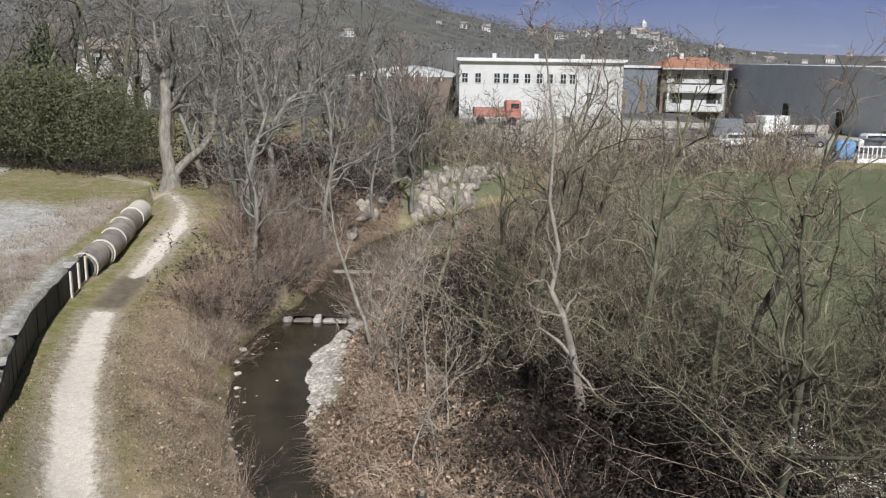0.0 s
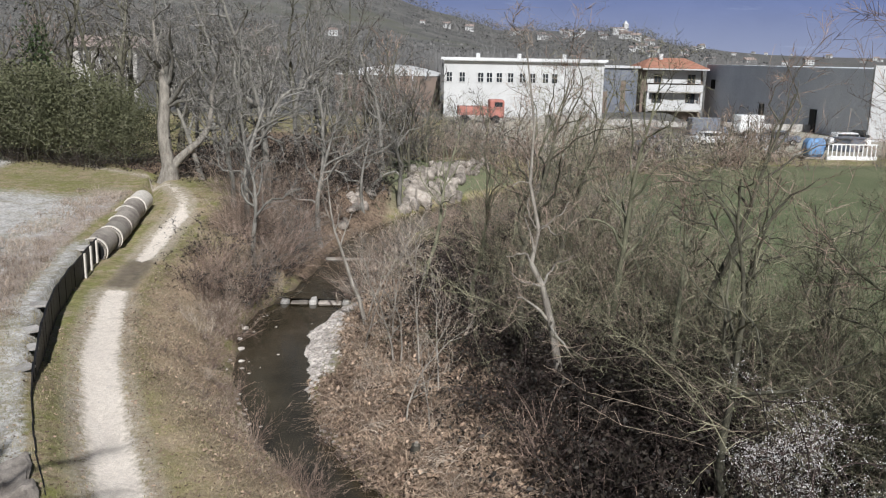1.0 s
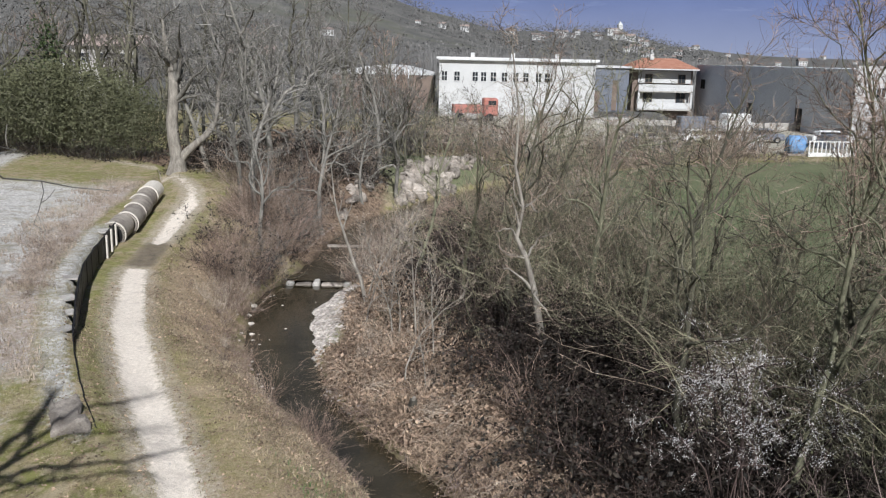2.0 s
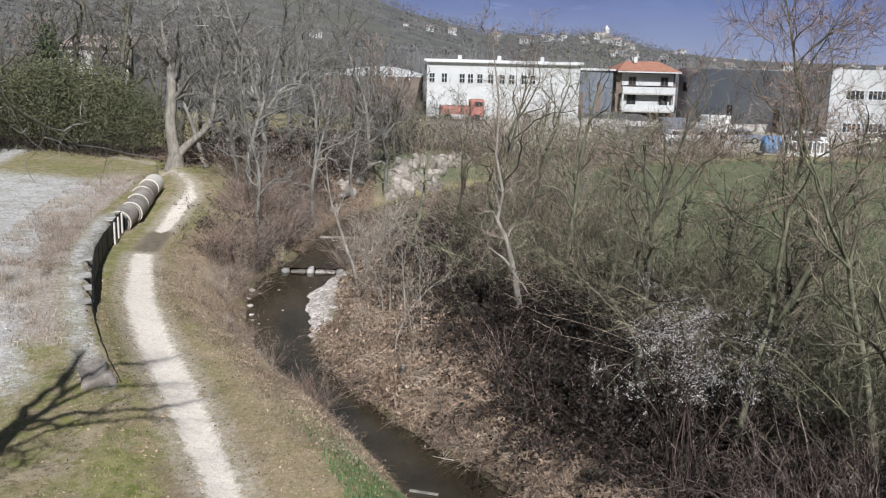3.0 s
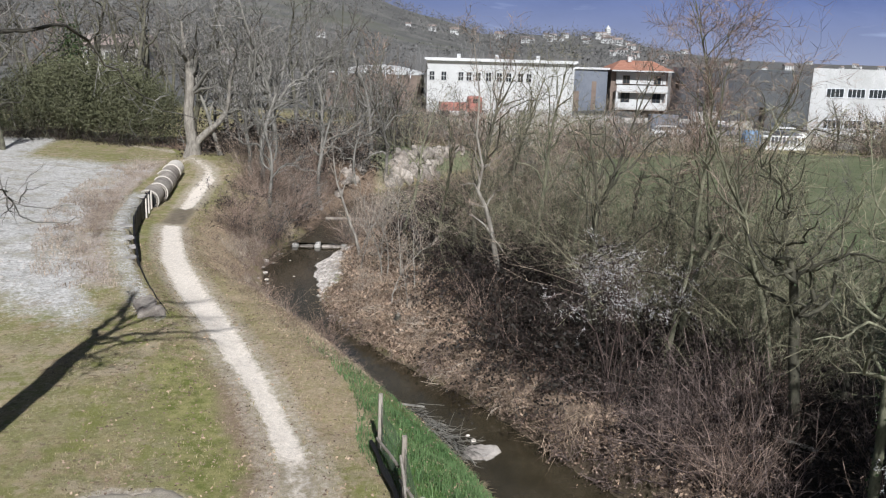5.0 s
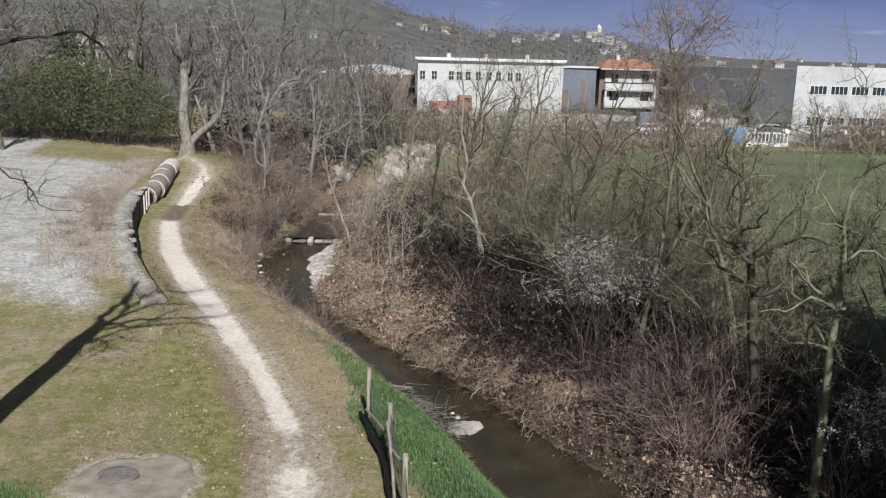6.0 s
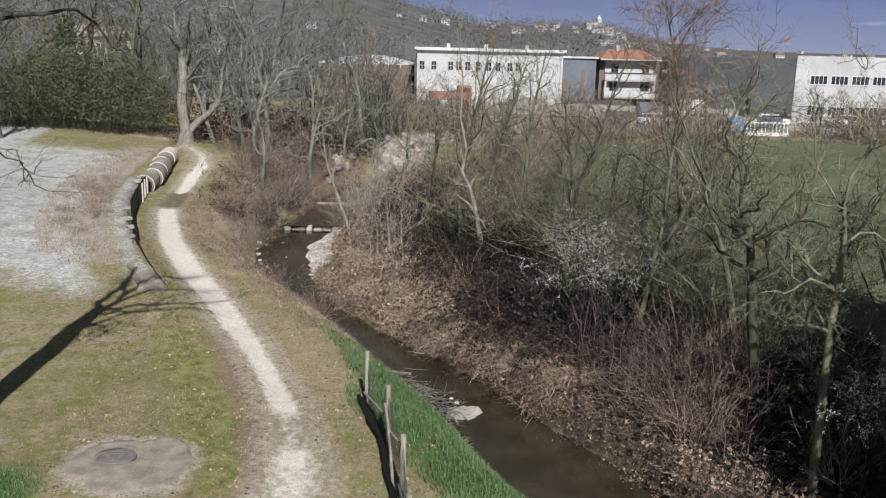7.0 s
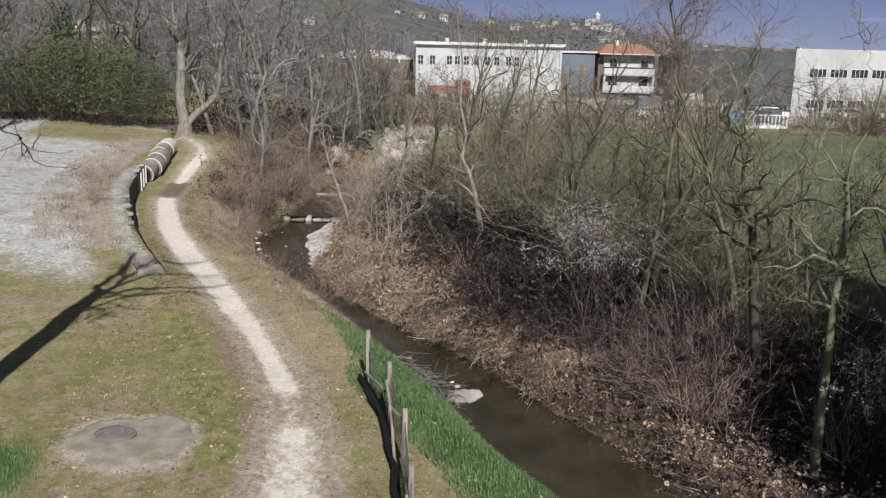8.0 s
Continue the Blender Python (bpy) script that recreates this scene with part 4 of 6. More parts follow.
def village():
    """Small pale houses with red roofs on the hill and along the valley."""
    t = thing("village_house", Matrix(), "pale village house with a red tiled roof", "house", "village houses")
    part("wall", prism([(-5, -4), (5, -4), (5, 4), (-5, 4)], -3.0, 5.6), WHITE_WALL, t)
    bm = bmesh.new()
    p = [bm.verts.new(q) for q in ((-5.6, -4.7, 5.5), (5.6, -4.7, 5.5), (5.6, 4.7, 5.5), (-5.6, 4.7, 5.5), (-5.6, 0, 7.9), (5.6, 0, 7.9))]
    for f in ((0, 1, 5, 4), (2, 3, 4, 5), (1, 2, 5), (3, 0, 4), (3, 2, 1, 0)):
        bm.faces.new([p[i] for i in f])
    part("roof", bm, ROOF_FAR, t)
    for x in (-3, 0, 3):
        for z in (1.3, 4.0):
            part("window", box(bmesh.new(), (1.1, 0.12, 1.4), (x, -4.02, z)), GLASS, t)
    rng = np.random.default_rng(5)
    spots = [(-96, 255), (-88, 262), (-104, 270), (-82, 285), (-110, 250), (-75, 320), (-62, 330), (-58, 420), (-20, 560), (-5, 575), (10, 590)]
    spots += [(a * y, y) for a, y in zip(rng.uniform(0.06, 0.22, 20), rng.uniform(600, 715, 20))]
    far = [(a * y, y) for a, y in zip(rng.uniform(0.17, 0.62, 24), rng.uniform(900, 2200, 24))]
    spots += [(a * y, y) for a, y in zip(rng.uniform(0.2, 0.34, 14), rng.uniform(480, 700, 14))]
    spots += [(a * y, y) for a, y in zip(rng.uniform(0.33, 0.6, 14), rng.uniform(560, 800, 14))]
    for x, y in spots + far:
        s = rng.uniform(0.32, 0.65) if y < 760 else rng.uniform(0.5, 1.2)
        ob = copy_thing(t, Matrix())
        ob.matrix_basis = Matrix.Translation((x, y, gz(x, y))) @ Matrix.Rotation(rng.uniform(-0.9, 0.9), 4, "Z") @ Matrix.Scale(s, 4)
    clear(t)
    z = gz(129, 700)
    t = thing("church", pose(129, 700, z, 0, 0, 15) @ Matrix.Scale(0.7, 4), "small white hilltop church with a square tower", "church")
    part("nave", prism([(-9, -4), (5, -4), (5, 4), (-9, 4)], -3, 7), WHITE_WALL, t)
    part("tower", prism([(5, -2.5), (10, -2.5), (10, 2.5), (5, 2.5)], -3, 12), WHITE_WALL, t)
    part("spire", cyl(bmesh.new(), 3.2, 0.3, 4, Matrix.Translation((7.5, 0, 14)) @ Matrix.Rotation(math.pi / 4, 4, "Z"), 4), ROOF_FLAT, t)
    part("roof", box(bmesh.new(), (14.6, 9, 1.2), (-2, 0, 7.6), bevel=0.5), ROOF_FAR, t)


def far_farm():
    """Pale buildings half hidden behind the woods."""
    for name, label, x, y, w, h, z0 in (("farmhouse", "pale two-storey farmhouse behind the bare woods", -50.5, 127, 9.5, 9.6, 0), ("barn", "long low white-roofed barn behind the woods", -39.6, 172, 8.5, 8.9, 0)):
        t = thing(name, pose(0, 0, 0), label, "house")
        part("wall", prism([(x - w / 2, y - 2), (x + w / 2, y - 2), (x + w / 2, y + 7), (x - w / 2, y + 7)], -1, h - 1.2), CONCRETE, t)
        bm = bmesh.new()
        p = [bm.verts.new(q) for q in ((x - w / 2 - 0.5, y - 2.7, h - 1.3), (x + w / 2 + 0.5, y - 2.7, h - 1.3), (x + w / 2 + 0.5, y + 7.7, h - 1.3), (x - w / 2 - 0.5, y + 7.7, h - 1.3), (x - w / 2 - 0.5, y + 2.5, h + 0.4), (x + w / 2 + 0.5, y + 2.5, h + 0.4))]
        for f in ((0, 1, 5, 4), (2, 3, 4, 5), (1, 2, 5), (3, 0, 4), (3, 2, 1, 0)):
            bm.faces.new([p[i] for i in f])
        part("roof", bm, ROOF_FAR, t)
        for i in range(3):
            window(t, x + (i - 1) * w * 0.3, y - 2.02, h - 3.0, 1.2, 1.4)
            window(t, x + (i - 1) * w * 0.3, y - 2.02, h - 6.0, 1.2, 1.4)


village()
far_farm()


def far_woods():
    """Bare woods on the hill, past counting: fuzzy crowns of twig sprays."""
    rng = np.random.default_rng(11)
    n = 10000
    y = 135 + 650 * rng.uniform(0, 1, n) ** 1.6
    x = (rng.uniform(-0.75, 0.36, n)) * (y + 60)
    keep = (lumps(x * 0.02, y * 0.02, 8) > -0.25) & ~((x > -6) & (x < 80) & (y < 155))
    x, y = x[keep], y[keep]
    z = ground_z(x, y)
    m = len(x)
    h = rng.uniform(5, 11, m) * (1 - 0.6 * ease(0.24, 0.34, x / (y + 60)))
    v, f = [], []
    near = np.repeat(y < 300, 1)
    sprays = []
    for k in range(11):
        u = rng.normal(0, 1, (m, 3)) * np.array([0.21, 0.21, 0.2]) + np.array([0, 0, 0.58])
        sprays.append(np.stack([x, y, z], -1) + u * h[:, None])
    sprays = np.concatenate(sprays)
    cv, cf = cards(rng, sprays[sprays[:, 1] > 240], 0.6)
    tagged(new("far_woods", mesh_of("far_woods", cv, cf, (FAR_TWIG,))), "bare grey-brown woods high on the hillside", "woods", kind="stuff")
    x, y, z, h = x[near], y[near], z[near], h[near]
    m = len(x)
    for k in range(7):
        a, tilt = rng.uniform(0, 2 * math.pi, m), rng.uniform(0.05, 0.33, m)
        dx, dy = np.cos(a) * tilt * h, np.sin(a) * tilt * h
        w = 0.10 + 0.12 * (y > 300)
        base = np.stack([x + dx * 0.2, y + dy * 0.2, z + h * 0.05 * k], -1)
        tip = np.stack([x + dx, y + dy, z + h * rng.uniform(0.7, 1.05, m)], -1)
        s = np.stack([w, 0 * w, 0 * w], -1)
        v.append(np.stack([base - s, base + s, (base + tip) / 2 + s * 1.3, tip, (base + tip) / 2 - s * 1.3], 1).reshape(-1, 3))
    v = np.concatenate(v)
    i = np.arange(len(v)).reshape(-1, 5)
    tagged(new("far_woods", mesh_of("far_woods", v, i, (FAR_TWIG,))), "bare grey-brown woods at the foot of the hill", "woods", kind="stuff")


far_woods()


# ---- trees and shrubs ----
def trees():
    rng = np.random.default_rng(21)
    big = [tree_template("bare_tree", "tall bare grey tree with a wide crown of fine twigs", 100 + i, 12, 0.19, BARK, TWIG_GREY, fork=0.27, limbs=12, reach=0.42, branches=8, twigs=11, thin=0.7, angle=0.85, rise=0.08, wobble=0.34, knees=9) for i in range(5)]
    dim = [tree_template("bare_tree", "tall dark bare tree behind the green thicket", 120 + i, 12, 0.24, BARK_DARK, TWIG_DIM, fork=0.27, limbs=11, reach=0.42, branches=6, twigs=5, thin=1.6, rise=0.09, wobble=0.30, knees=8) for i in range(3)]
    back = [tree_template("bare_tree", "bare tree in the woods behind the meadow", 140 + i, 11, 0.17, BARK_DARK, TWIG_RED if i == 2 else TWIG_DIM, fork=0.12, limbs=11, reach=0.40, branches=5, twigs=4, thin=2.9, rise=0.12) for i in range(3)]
    slim = [tree_template("bare_tree", "slim bare tree with lichened branches on the stream bank", 180 + i, 8.4, 0.105, BARK_LICHEN if i < 2 else BARK_DARK, (TWIG_TAN, TWIG_OLIVE, TWIG_RED, TWIG_OLIVE)[i], fork=0.42, limbs=11, reach=0.42, branches=7, twigs=13, angle=0.62, rise=0.09, wobble=0.30, thin=0.4, knees=9) for i in range(4)]
    gnarled = [tree_template("bare_tree", "gnarled dark bare tree with spreading limbs on the stream bank", 200 + i, 6.8, 0.11, BARK_DARK, (TWIG_OLIVE, TWIG_DIM, TWIG_OLIVE)[i], fork=0.36, limbs=11, reach=0.50, branches=8, twigs=14, angle=0.9, rise=0.06, wobble=0.38, thin=0.4, knees=9) for i in range(3)]
    pale = [tree_template("sapling", "slender pale sapling on the stream bank", 220 + i, 4.4, 0.034, BARK_PALE, TWIG_PALE, fork=0.25, limbs=9, reach=0.40, branches=4, twigs=6, angle=0.6, rise=0.08, wobble=0.22, thin=0.55) for i in range(3)]
    kept = big + dim + back + slim + gnarled + pale

    def fan(kind, spots, low=0.85, high=1.15, lean=0.06):
        for x, y, *s in spots:
            plant(kind[int(rng.integers(len(kind)))], x, y, (s[0] if s else 1) * rng.uniform(low, high), rng.uniform(0, 6.3), rng.normal(0, lean))

    # round the bend of the path
    fan(big, [(-14.2, 45.9, 0.8), (-10.9, 42.6, 0.75), (-10.9, 39.6, 0.6), (-9.6, 37.2, 0.75), (-8.6, 33.4, 0.55), (-10.2, 44.5, 1.0), (-6.9, 41, 0.75), (-13.0, 52, 1.0), (-8, 50, 0.95), (-3.5, 52, 0.75),
              (-16, 56, 1.1), (-11, 47.5, 0.9), (-7.4, 46, 0.8), (-5, 57, 0.8), (-10.5, 56, 1.0), (-15.5, 49, 0.9), (-5.5, 48.5, 0.65)])
    # lichened trees at the edge of the crest
    fan(dim, [(-26.2, 41.0, 0.9), (-28.4, 43.5, 1.0), (-31.0, 45.5, 0.9)], 0.97, 1.03)
    # tall trees behind the green thicket
    fan(dim, [(-24, 58, 1.1), (-29, 61, 1.2), (-34, 57, 1.1), (-38, 62, 1.2), (-21, 64, 1.1), (-44, 60, 1.2), (-16, 60, 1.0), (-27, 70, 1.2), (-12, 66, 1.0), (-33, 74, 1.2), (-19, 76, 1.1), (-40, 48, 1.0), (-31, 57, 1.0), (-37, 54, 1.1), (-26, 64, 1.2), (-43, 70, 1.2)])
    fan(back, [(rng.uniform(-75, -6), rng.uniform(70, 118)) for _ in range(52)], 0.85, 1.25)
    fan(back, [(rng.uniform(-9, -2), rng.uniform(55, 74), 0.62) for _ in range(18)])
    # hedge between the meadow and the yard, open before the gate
    fan(back, [(x + rng.normal(0, 0.6), 67 + 0.12 * x + rng.uniform(0, 5), rng.uniform(0.28, 0.5)) for x in np.arange(-4, 46, 1.5) if not 27.5 < x < 37])
    # stream bank thicket
    fan(slim, [(4.6, 17.4, 0.9), (5.1, 12.9, 0.95), (7.4, 12.2, 1.05), (1.8, 21.6, 1.1), (3.6, 20.5, 1.1), (5.6, 17.5, 1.0), (9.0, 9.4, 1.0), (2.6, 24.5, 1.0), (0.8, 27, 1.0), (5.5, 23, 0.8),
               (-1.4, 30, 0.9), (2.8, 33, 0.9), (4.0, 38, 0.9), (3.5, 29, 0.75), (0.6, 23.4, 0.9), (8.4, 14.5, 0.7)], 0.94, 1.06, 0.08)
    fan(gnarled, [(10.4, 12.8, 0.85), (9.8, 15.8, 0.85), (8.0, 12.6, 0.9), (7.6, 15.6, 0.85), (10.6, 8.6, 0.8), (9.4, 18.5, 0.8), (7.5, 21, 0.85), (11.6, 3.4, 1.0), (6.2, 27, 0.7), (8.9, 10.4, 0.85), (4.2, 31, 0.7), (7.6, 24, 0.75), (11.4, 6.0, 0.95), (10.2, 17.0, 0.8), (8.4, 17.6, 0.8), (11.8, 11.0, 0.8)], 0.94, 1.06, 0.08)
    fan(pale, [(-1.95, 22.8, 1.05), (-1.75, 22.6, 0.85), (-1.15, 22.4, 1.0), (-1.35, 18.6, 0.75), (-0.75, 18.2, 0.6), (-3.0, 24.6, 0.9), (-2.2, 25.5, 1.0), (-3.3, 28.2, 1.0), (-0.6, 20.4, 0.8), (0.2, 23.5, 0.9)])
    for t in kept:
        clear(t)


def own_trees():
    """The trees that stand out by their own shape."""
    # slim ivy tree by the water, gnarled dark tree, kinked pale tree in the brambles
    for name, label, seed, place, trunk, girth, bark, twig, ivy, limbs, reach in (
            ("ivy_tree", "slim tree with an ivy-clad trunk by the water", 301, (8.2, 2.4), ((0, 0, -0.2), (-0.02, 0, 1.3), (0.0, 0.05, 2.6), (-0.02, 0.05, 3.5), (0.03, 0.05, 4.3), (0.07, 0.1, 5.2), (-0.02, 0.1, 5.9), (0.05, 0.15, 6.5), (0.35, 0.2, 7.0), (0.5, 0.3, 7.8)), 0.095, BARK_LICHEN, TWIG_OLIVE, 420, 11, 2.3),
            ("gnarled_tree", "gnarled dark tree with crooked spreading limbs on the bank", 302, (8.65, 6.85), ((0, 0, -0.2), (-0.2, -0.2, 1.2), (-0.45, -0.4, 2.4), (-0.6, -0.6, 3.3), (-0.75, -0.7, 4.0), (-0.85, -0.8, 4.35), (-1.15, -0.9, 4.9), (-1.2, -1.0, 5.6), (-1.4, -1.1, 6.2), (-1.35, -1.2, 6.9)), 0.135, BARK_DARK, TWIG_OLIVE, 60, 22, 2.3),
            ("bent_tree", "pale leaning tree with a kinked trunk in the brambles", 303, (2.6, 18.4), ((0, 0, -0.3), (-0.1, -0.1, 0.7), (-0.28, -0.2, 1.6), (-0.45, -0.3, 2.4), (-0.7, -0.3, 3.3), (-1.0, -0.4, 3.9), (-0.85, -0.4, 4.7), (-1.1, -0.4, 5.8), (-1.05, -0.3, 7.2), (-1.3, -0.3, 8.9)), 0.105, BARK_PALE, TWIG_TAN, 0, 16, 1.7)):
        rng = np.random.default_rng(seed)
        t = thing(name, pose(*place, gz(*place) - 0.05), label, "tree")
        trunk = np.array(trunk, float)
        radii = np.array([1.1, 1.0, 0.92, 0.85, 0.72, 0.58, 0.45, 0.36, 0.27, 0.15]) * girth
        v, f = tubes([(trunk, radii)], 8)
        part("trunk", mesh_of("trunk", v, f, (bark,), True), None, t)
        arms, boughs, fine = [], [], []
        for k in range(limbs):
            j = 3 + int(k * 6.9 / limbs)
            d = side_of(rng, (trunk[j] - trunk[j - 1]) / np.linalg.norm(trunk[j] - trunk[j - 1]), rng.uniform(0.7, 1.3))
            c = stem(rng, trunk[j], d * np.array([1, 0.8, 1]), reach * rng.uniform(0.6, 1.15), 9, 0.36, 0.05)
            r = radii[j] * rng.uniform(0.4, 0.62)
            arms.append((c, np.linspace(r, r * 0.3, 9)))
            for _ in range(8):
                m = int(rng.integers(2, 8))
                b = stem(rng, c[m], side_of(rng, (c[m + 1] - c[m]) / np.linalg.norm(c[m + 1] - c[m]), 0.8), reach * rng.uniform(0.2, 0.45), 6, 0.34, 0.04)
                boughs.append((b, np.linspace(max(r * 0.3, 0.008), 0.005, 6)))
                fine += [(q, q + (rng.normal(0, 1, 3) + (b[5] - b[0])) * rng.uniform(0.12, 0.3), 0.0032) for q in b[rng.integers(1, 6, 13)]]
        tagged(part("crown", crown_mesh(arms, boughs, fine, bark, twig), None, t), kind="stuff")
        if ivy:
            k = rng.uniform(0.3, 6.5, ivy)
            m = k.astype(int)
            off = rng.normal(0, 1, (ivy, 3)) * (np.interp(k, range(10), radii)[:, None] * 0.75 + 0.02)
            v, f = cards(rng, trunk[m] + (trunk[m + 1] - trunk[m]) * (k - m)[:, None] + off, 0.04)
            tagged(part("ivy", mesh_of("ivy", v, f, (IVY,)), None, t, "dark green ivy"), kind="stuff")
    t = tree_template("dead_birch", "leaning dead pale trunk over the stream", 322, 6.2, 0.085, BARK_PALE, TWIG_PALE, fork=0.5, limbs=5, reach=0.3, branches=3, twigs=3, lean=(-0.28, 0.0))
    t.matrix_basis = pose(-3.2, 27.4, gz(-3.2, 27.4) - 0.05)
    t = tree_template("tall_tree", "tall slender bare tree with a hazy crown of fine twigs", 326, 11.4, 0.085, BARK_LICHEN, TWIG_RED, fork=0.5, limbs=22, reach=0.36, branches=12, twigs=16, angle=0.65, rise=0.10, wobble=0.26, thin=0.42)
    t.matrix_basis = pose(6.6, 11.2, gz(6.6, 11.2) - 0.05)
    # forked old trunk at the end of the path
    rng = np.random.default_rng(333)
    t = thing("forked_tree", pose(-16.0, 45.6, gz(-16.0, 45.6) - 0.05), "old pale tree with a low forked trunk beside the path", "tree")
    stems = [(np.array([(0.1, 0, 0.2), (0, 0, 1.0), (-0.12, 0, 2.0), (-0.16, 0, 3.0), (-0.02, 0, 4.0), (0.02, 0, 5.0), (-0.1, 0.1, 6.0), (-0.4, 0.2, 7.3), (-0.5, 0.2, 8.6)]), np.array([0.44, 0.37, 0.35, 0.33, 0.31, 0.28, 0.23, 0.15, 0.05])),
             (np.array([(0.15, 0, 0.6), (0.6, 0.1, 1.15), (1.2, 0.2, 1.7), (1.7, 0.25, 2.1), (2.2, 0.3, 2.8), (2.45, 0.3, 3.8), (2.5, 0.3, 4.9), (2.8, 0.4, 5.8), (3.0, 0.4, 6.8)]), np.array([0.30, 0.24, 0.2, 0.19, 0.17, 0.15, 0.12, 0.09, 0.03])),
             (np.array([(0, 0, -0.2), (0.05, 0, 0.3), (0.1, 0.02, 0.8)]), np.array([0.66, 0.52, 0.42]))]
    crown = []
    for s, r in stems[:2]:
        for _ in range(15):
            k = int(rng.integers(4, 9))
            c = stem(rng, s[k], side_of(rng, (s[k] - s[k - 1]) / np.linalg.norm(s[k] - s[k - 1]), 0.9), rng.uniform(1.8, 3.6), 6, 0.30, 0.10)
            stems.append((c, np.linspace(max(r[k] * 0.55, 0.05), 0.025, 6)))
            for _ in range(8):
                q = c[int(rng.integers(1, 6))]
                w = stem(rng, q, rng.normal(0, 1, 3) * 0.5 + np.array([0, 0, 0.5]), rng.uniform(0.6, 1.5), 4, 0.3, 0.06)
                crown.append((w, np.linspace(0.022, 0.01, 4)))
                crown += [(stem(rng, w[int(rng.integers(1, 4))], rng.normal(0, 1, 3), rng.uniform(0.3, 0.8), 4, 0.3, 0.06), np.linspace(0.012, 0.006, 4)) for _ in range(4)]
    bark = np.array([len(s) for s, _ in stems])
    v, f = tubes([s for s, n in zip(stems, bark) if n != 6], 9)
    part("trunk", mesh_of("trunk", v, f, (BARK_PALE,), True), None, t)
    tagged(part("crown", crown_mesh([s for s, n in zip(stems, bark) if n == 6], crown, [], BARK, TWIG_GREY), None, t), kind="stuff")
    # the tall tree beside the lawn that throws its shadow on it
    rng = np.random.default_rng(347)
    t = thing("lawn_tree", pose(-8.65, -1.1, gz(-8.65, -1.1) - 0.05), "tall dark tree with crooked limbs reaching over the lawn", "tree")
    trunk = np.array([(-0.05, 0, -0.3), (0.2, 0, 0.9), (0.45, 0.05, 2.2), (0.82, 0, 3.6), (1.1, -0.05, 5.0), (1.46, 0, 6.4), (1.7, 0.05, 7.6), (1.95, 0.05, 8.6)])
    wood = [(trunk, np.array([0.42, 0.34, 0.31, 0.30, 0.29, 0.28, 0.26, 0.2]))]
    for pts, g in ((((0.05, 0.05, 8.5), (-0.1, 0.0, 9.5), (0.05, 0.1, 10.4), (-0.05, 0.2, 11.3), (-0.4, 0.3, 12.0)), 0.14),
                   (((0.05, 0.05, 8.4), (0.3, 0.1, 9.2), (0.35, 0.2, 10.0), (0.0, 0.3, 10.9), (-0.1, 0.5, 11.8)), 0.12),
                   (((0.3, 0.1, 9.9), (0.8, 0.4, 11.1), (1.3, 0.5, 11.8), (1.9, 0.6, 12.3)), 0.07),
                   (((0.3, 0.1, 9.2), (0.9, 0.1, 10.4), (1.6, 0.2, 10.6), (2.4, 0.3, 10.9)), 0.065),
                   (((0.1, 0.05, 8.7), (0.8, 0.0, 9.3), (1.5, 0.1, 9.35), (2.3, 0.2, 9.5), (3.3, 0.3, 10.0)), 0.08),
                   (((0.1, 0.05, 8.6), (0.9, -0.1, 8.95), (1.8, 0.0, 9.1), (2.7, 0.1, 9.3)), 0.065),
                   (((0.05, 0.05, 7.6), (0.5, 0.1, 7.75), (1.0, 0.4, 7.8)), 0.05),
                   (((0.02, 0.0, 6.0), (0.25, 0.9, 6.1), (0.5, 1.8, 5.8), (0.77, 2.6, 5.3), (0.9, 3.0, 5.0)), 0.022)):
        p = np.array(pts)
        p[:, 0] += 0.222 * p[:, 2]
        k = np.linspace(0, len(p) - 1, 3 * len(p) - 2)
        p = np.stack([np.interp(k, range(len(p)), p[:, a]) for a in range(3)], -1)
        p[1:] += rng.normal(0, 0.05, (len(p) - 1, 3))
        wood.append((p, np.linspace(g, g * 0.3, len(p))))
    # the low bough that reaches out over the grass
    arm = np.array([(1.6, 0.1, 7.0), (1.9, 0.6, 7.3), (2.3, 1.1, 7.6), (2.7, 1.4, 7.72), (3.1, 1.9, 7.85), (3.35, 2.65, 7.8), (3.45, 3.5, 7.35), (3.55, 4.3, 6.9), (3.85, 5.2, 6.5), (4.45, 6.0, 6.22)])
    arm = np.stack([np.interp(np.linspace(0, 9, 28), range(10), arm[:, a]) for a in range(3)], -1)
    arm[3:] += rng.normal(0, 0.035, (25, 3))
    wood.append((arm, np.interp(np.linspace(0, 9, 28), range(10), [0.06, 0.05, 0.04, 0.032, 0.027, 0.024, 0.02, 0.015, 0.011, 0.006])))
    fine = [(arm[16:], wood[-1][1][16:])]
    wood[-1] = (arm[:17], wood[-1][1][:17])
    for c, r in wood[1:-1] + [(arm, None)]:
        low = c is arm
        for _ in range(14 if low else 14):
            k = int(rng.integers(len(c) // 3, len(c)))
            w = stem(rng, c[k], rng.normal(0, 1, 3) * 0.6 + (c[k] - c[k - 1]) * 2, rng.uniform(0.3, 0.8) if low else rng.uniform(0.5, 1.2), 5, 0.28, -0.05 if low else 0.03)
            fine.append((w, np.linspace(0.007 if low else 0.016, 0.004, 5)))
            fine += [(stem(rng, w[int(rng.integers(1, 5))], rng.normal(0, 1, 3), rng.uniform(0.15, 0.45), 5, 0.28, 0.0), np.linspace(0.006, 0.003, 5)) for _ in range(3)]
    v, f = tubes(wood[:1], 9)
    part("trunk", mesh_of("trunk", v, f, (BARK_BLACK,), True), None, t)
    tagged(part("crown", crown_mesh(wood[1:], fine, [], BARK_BLACK, TWIG_GREY), None, t), kind="stuff")
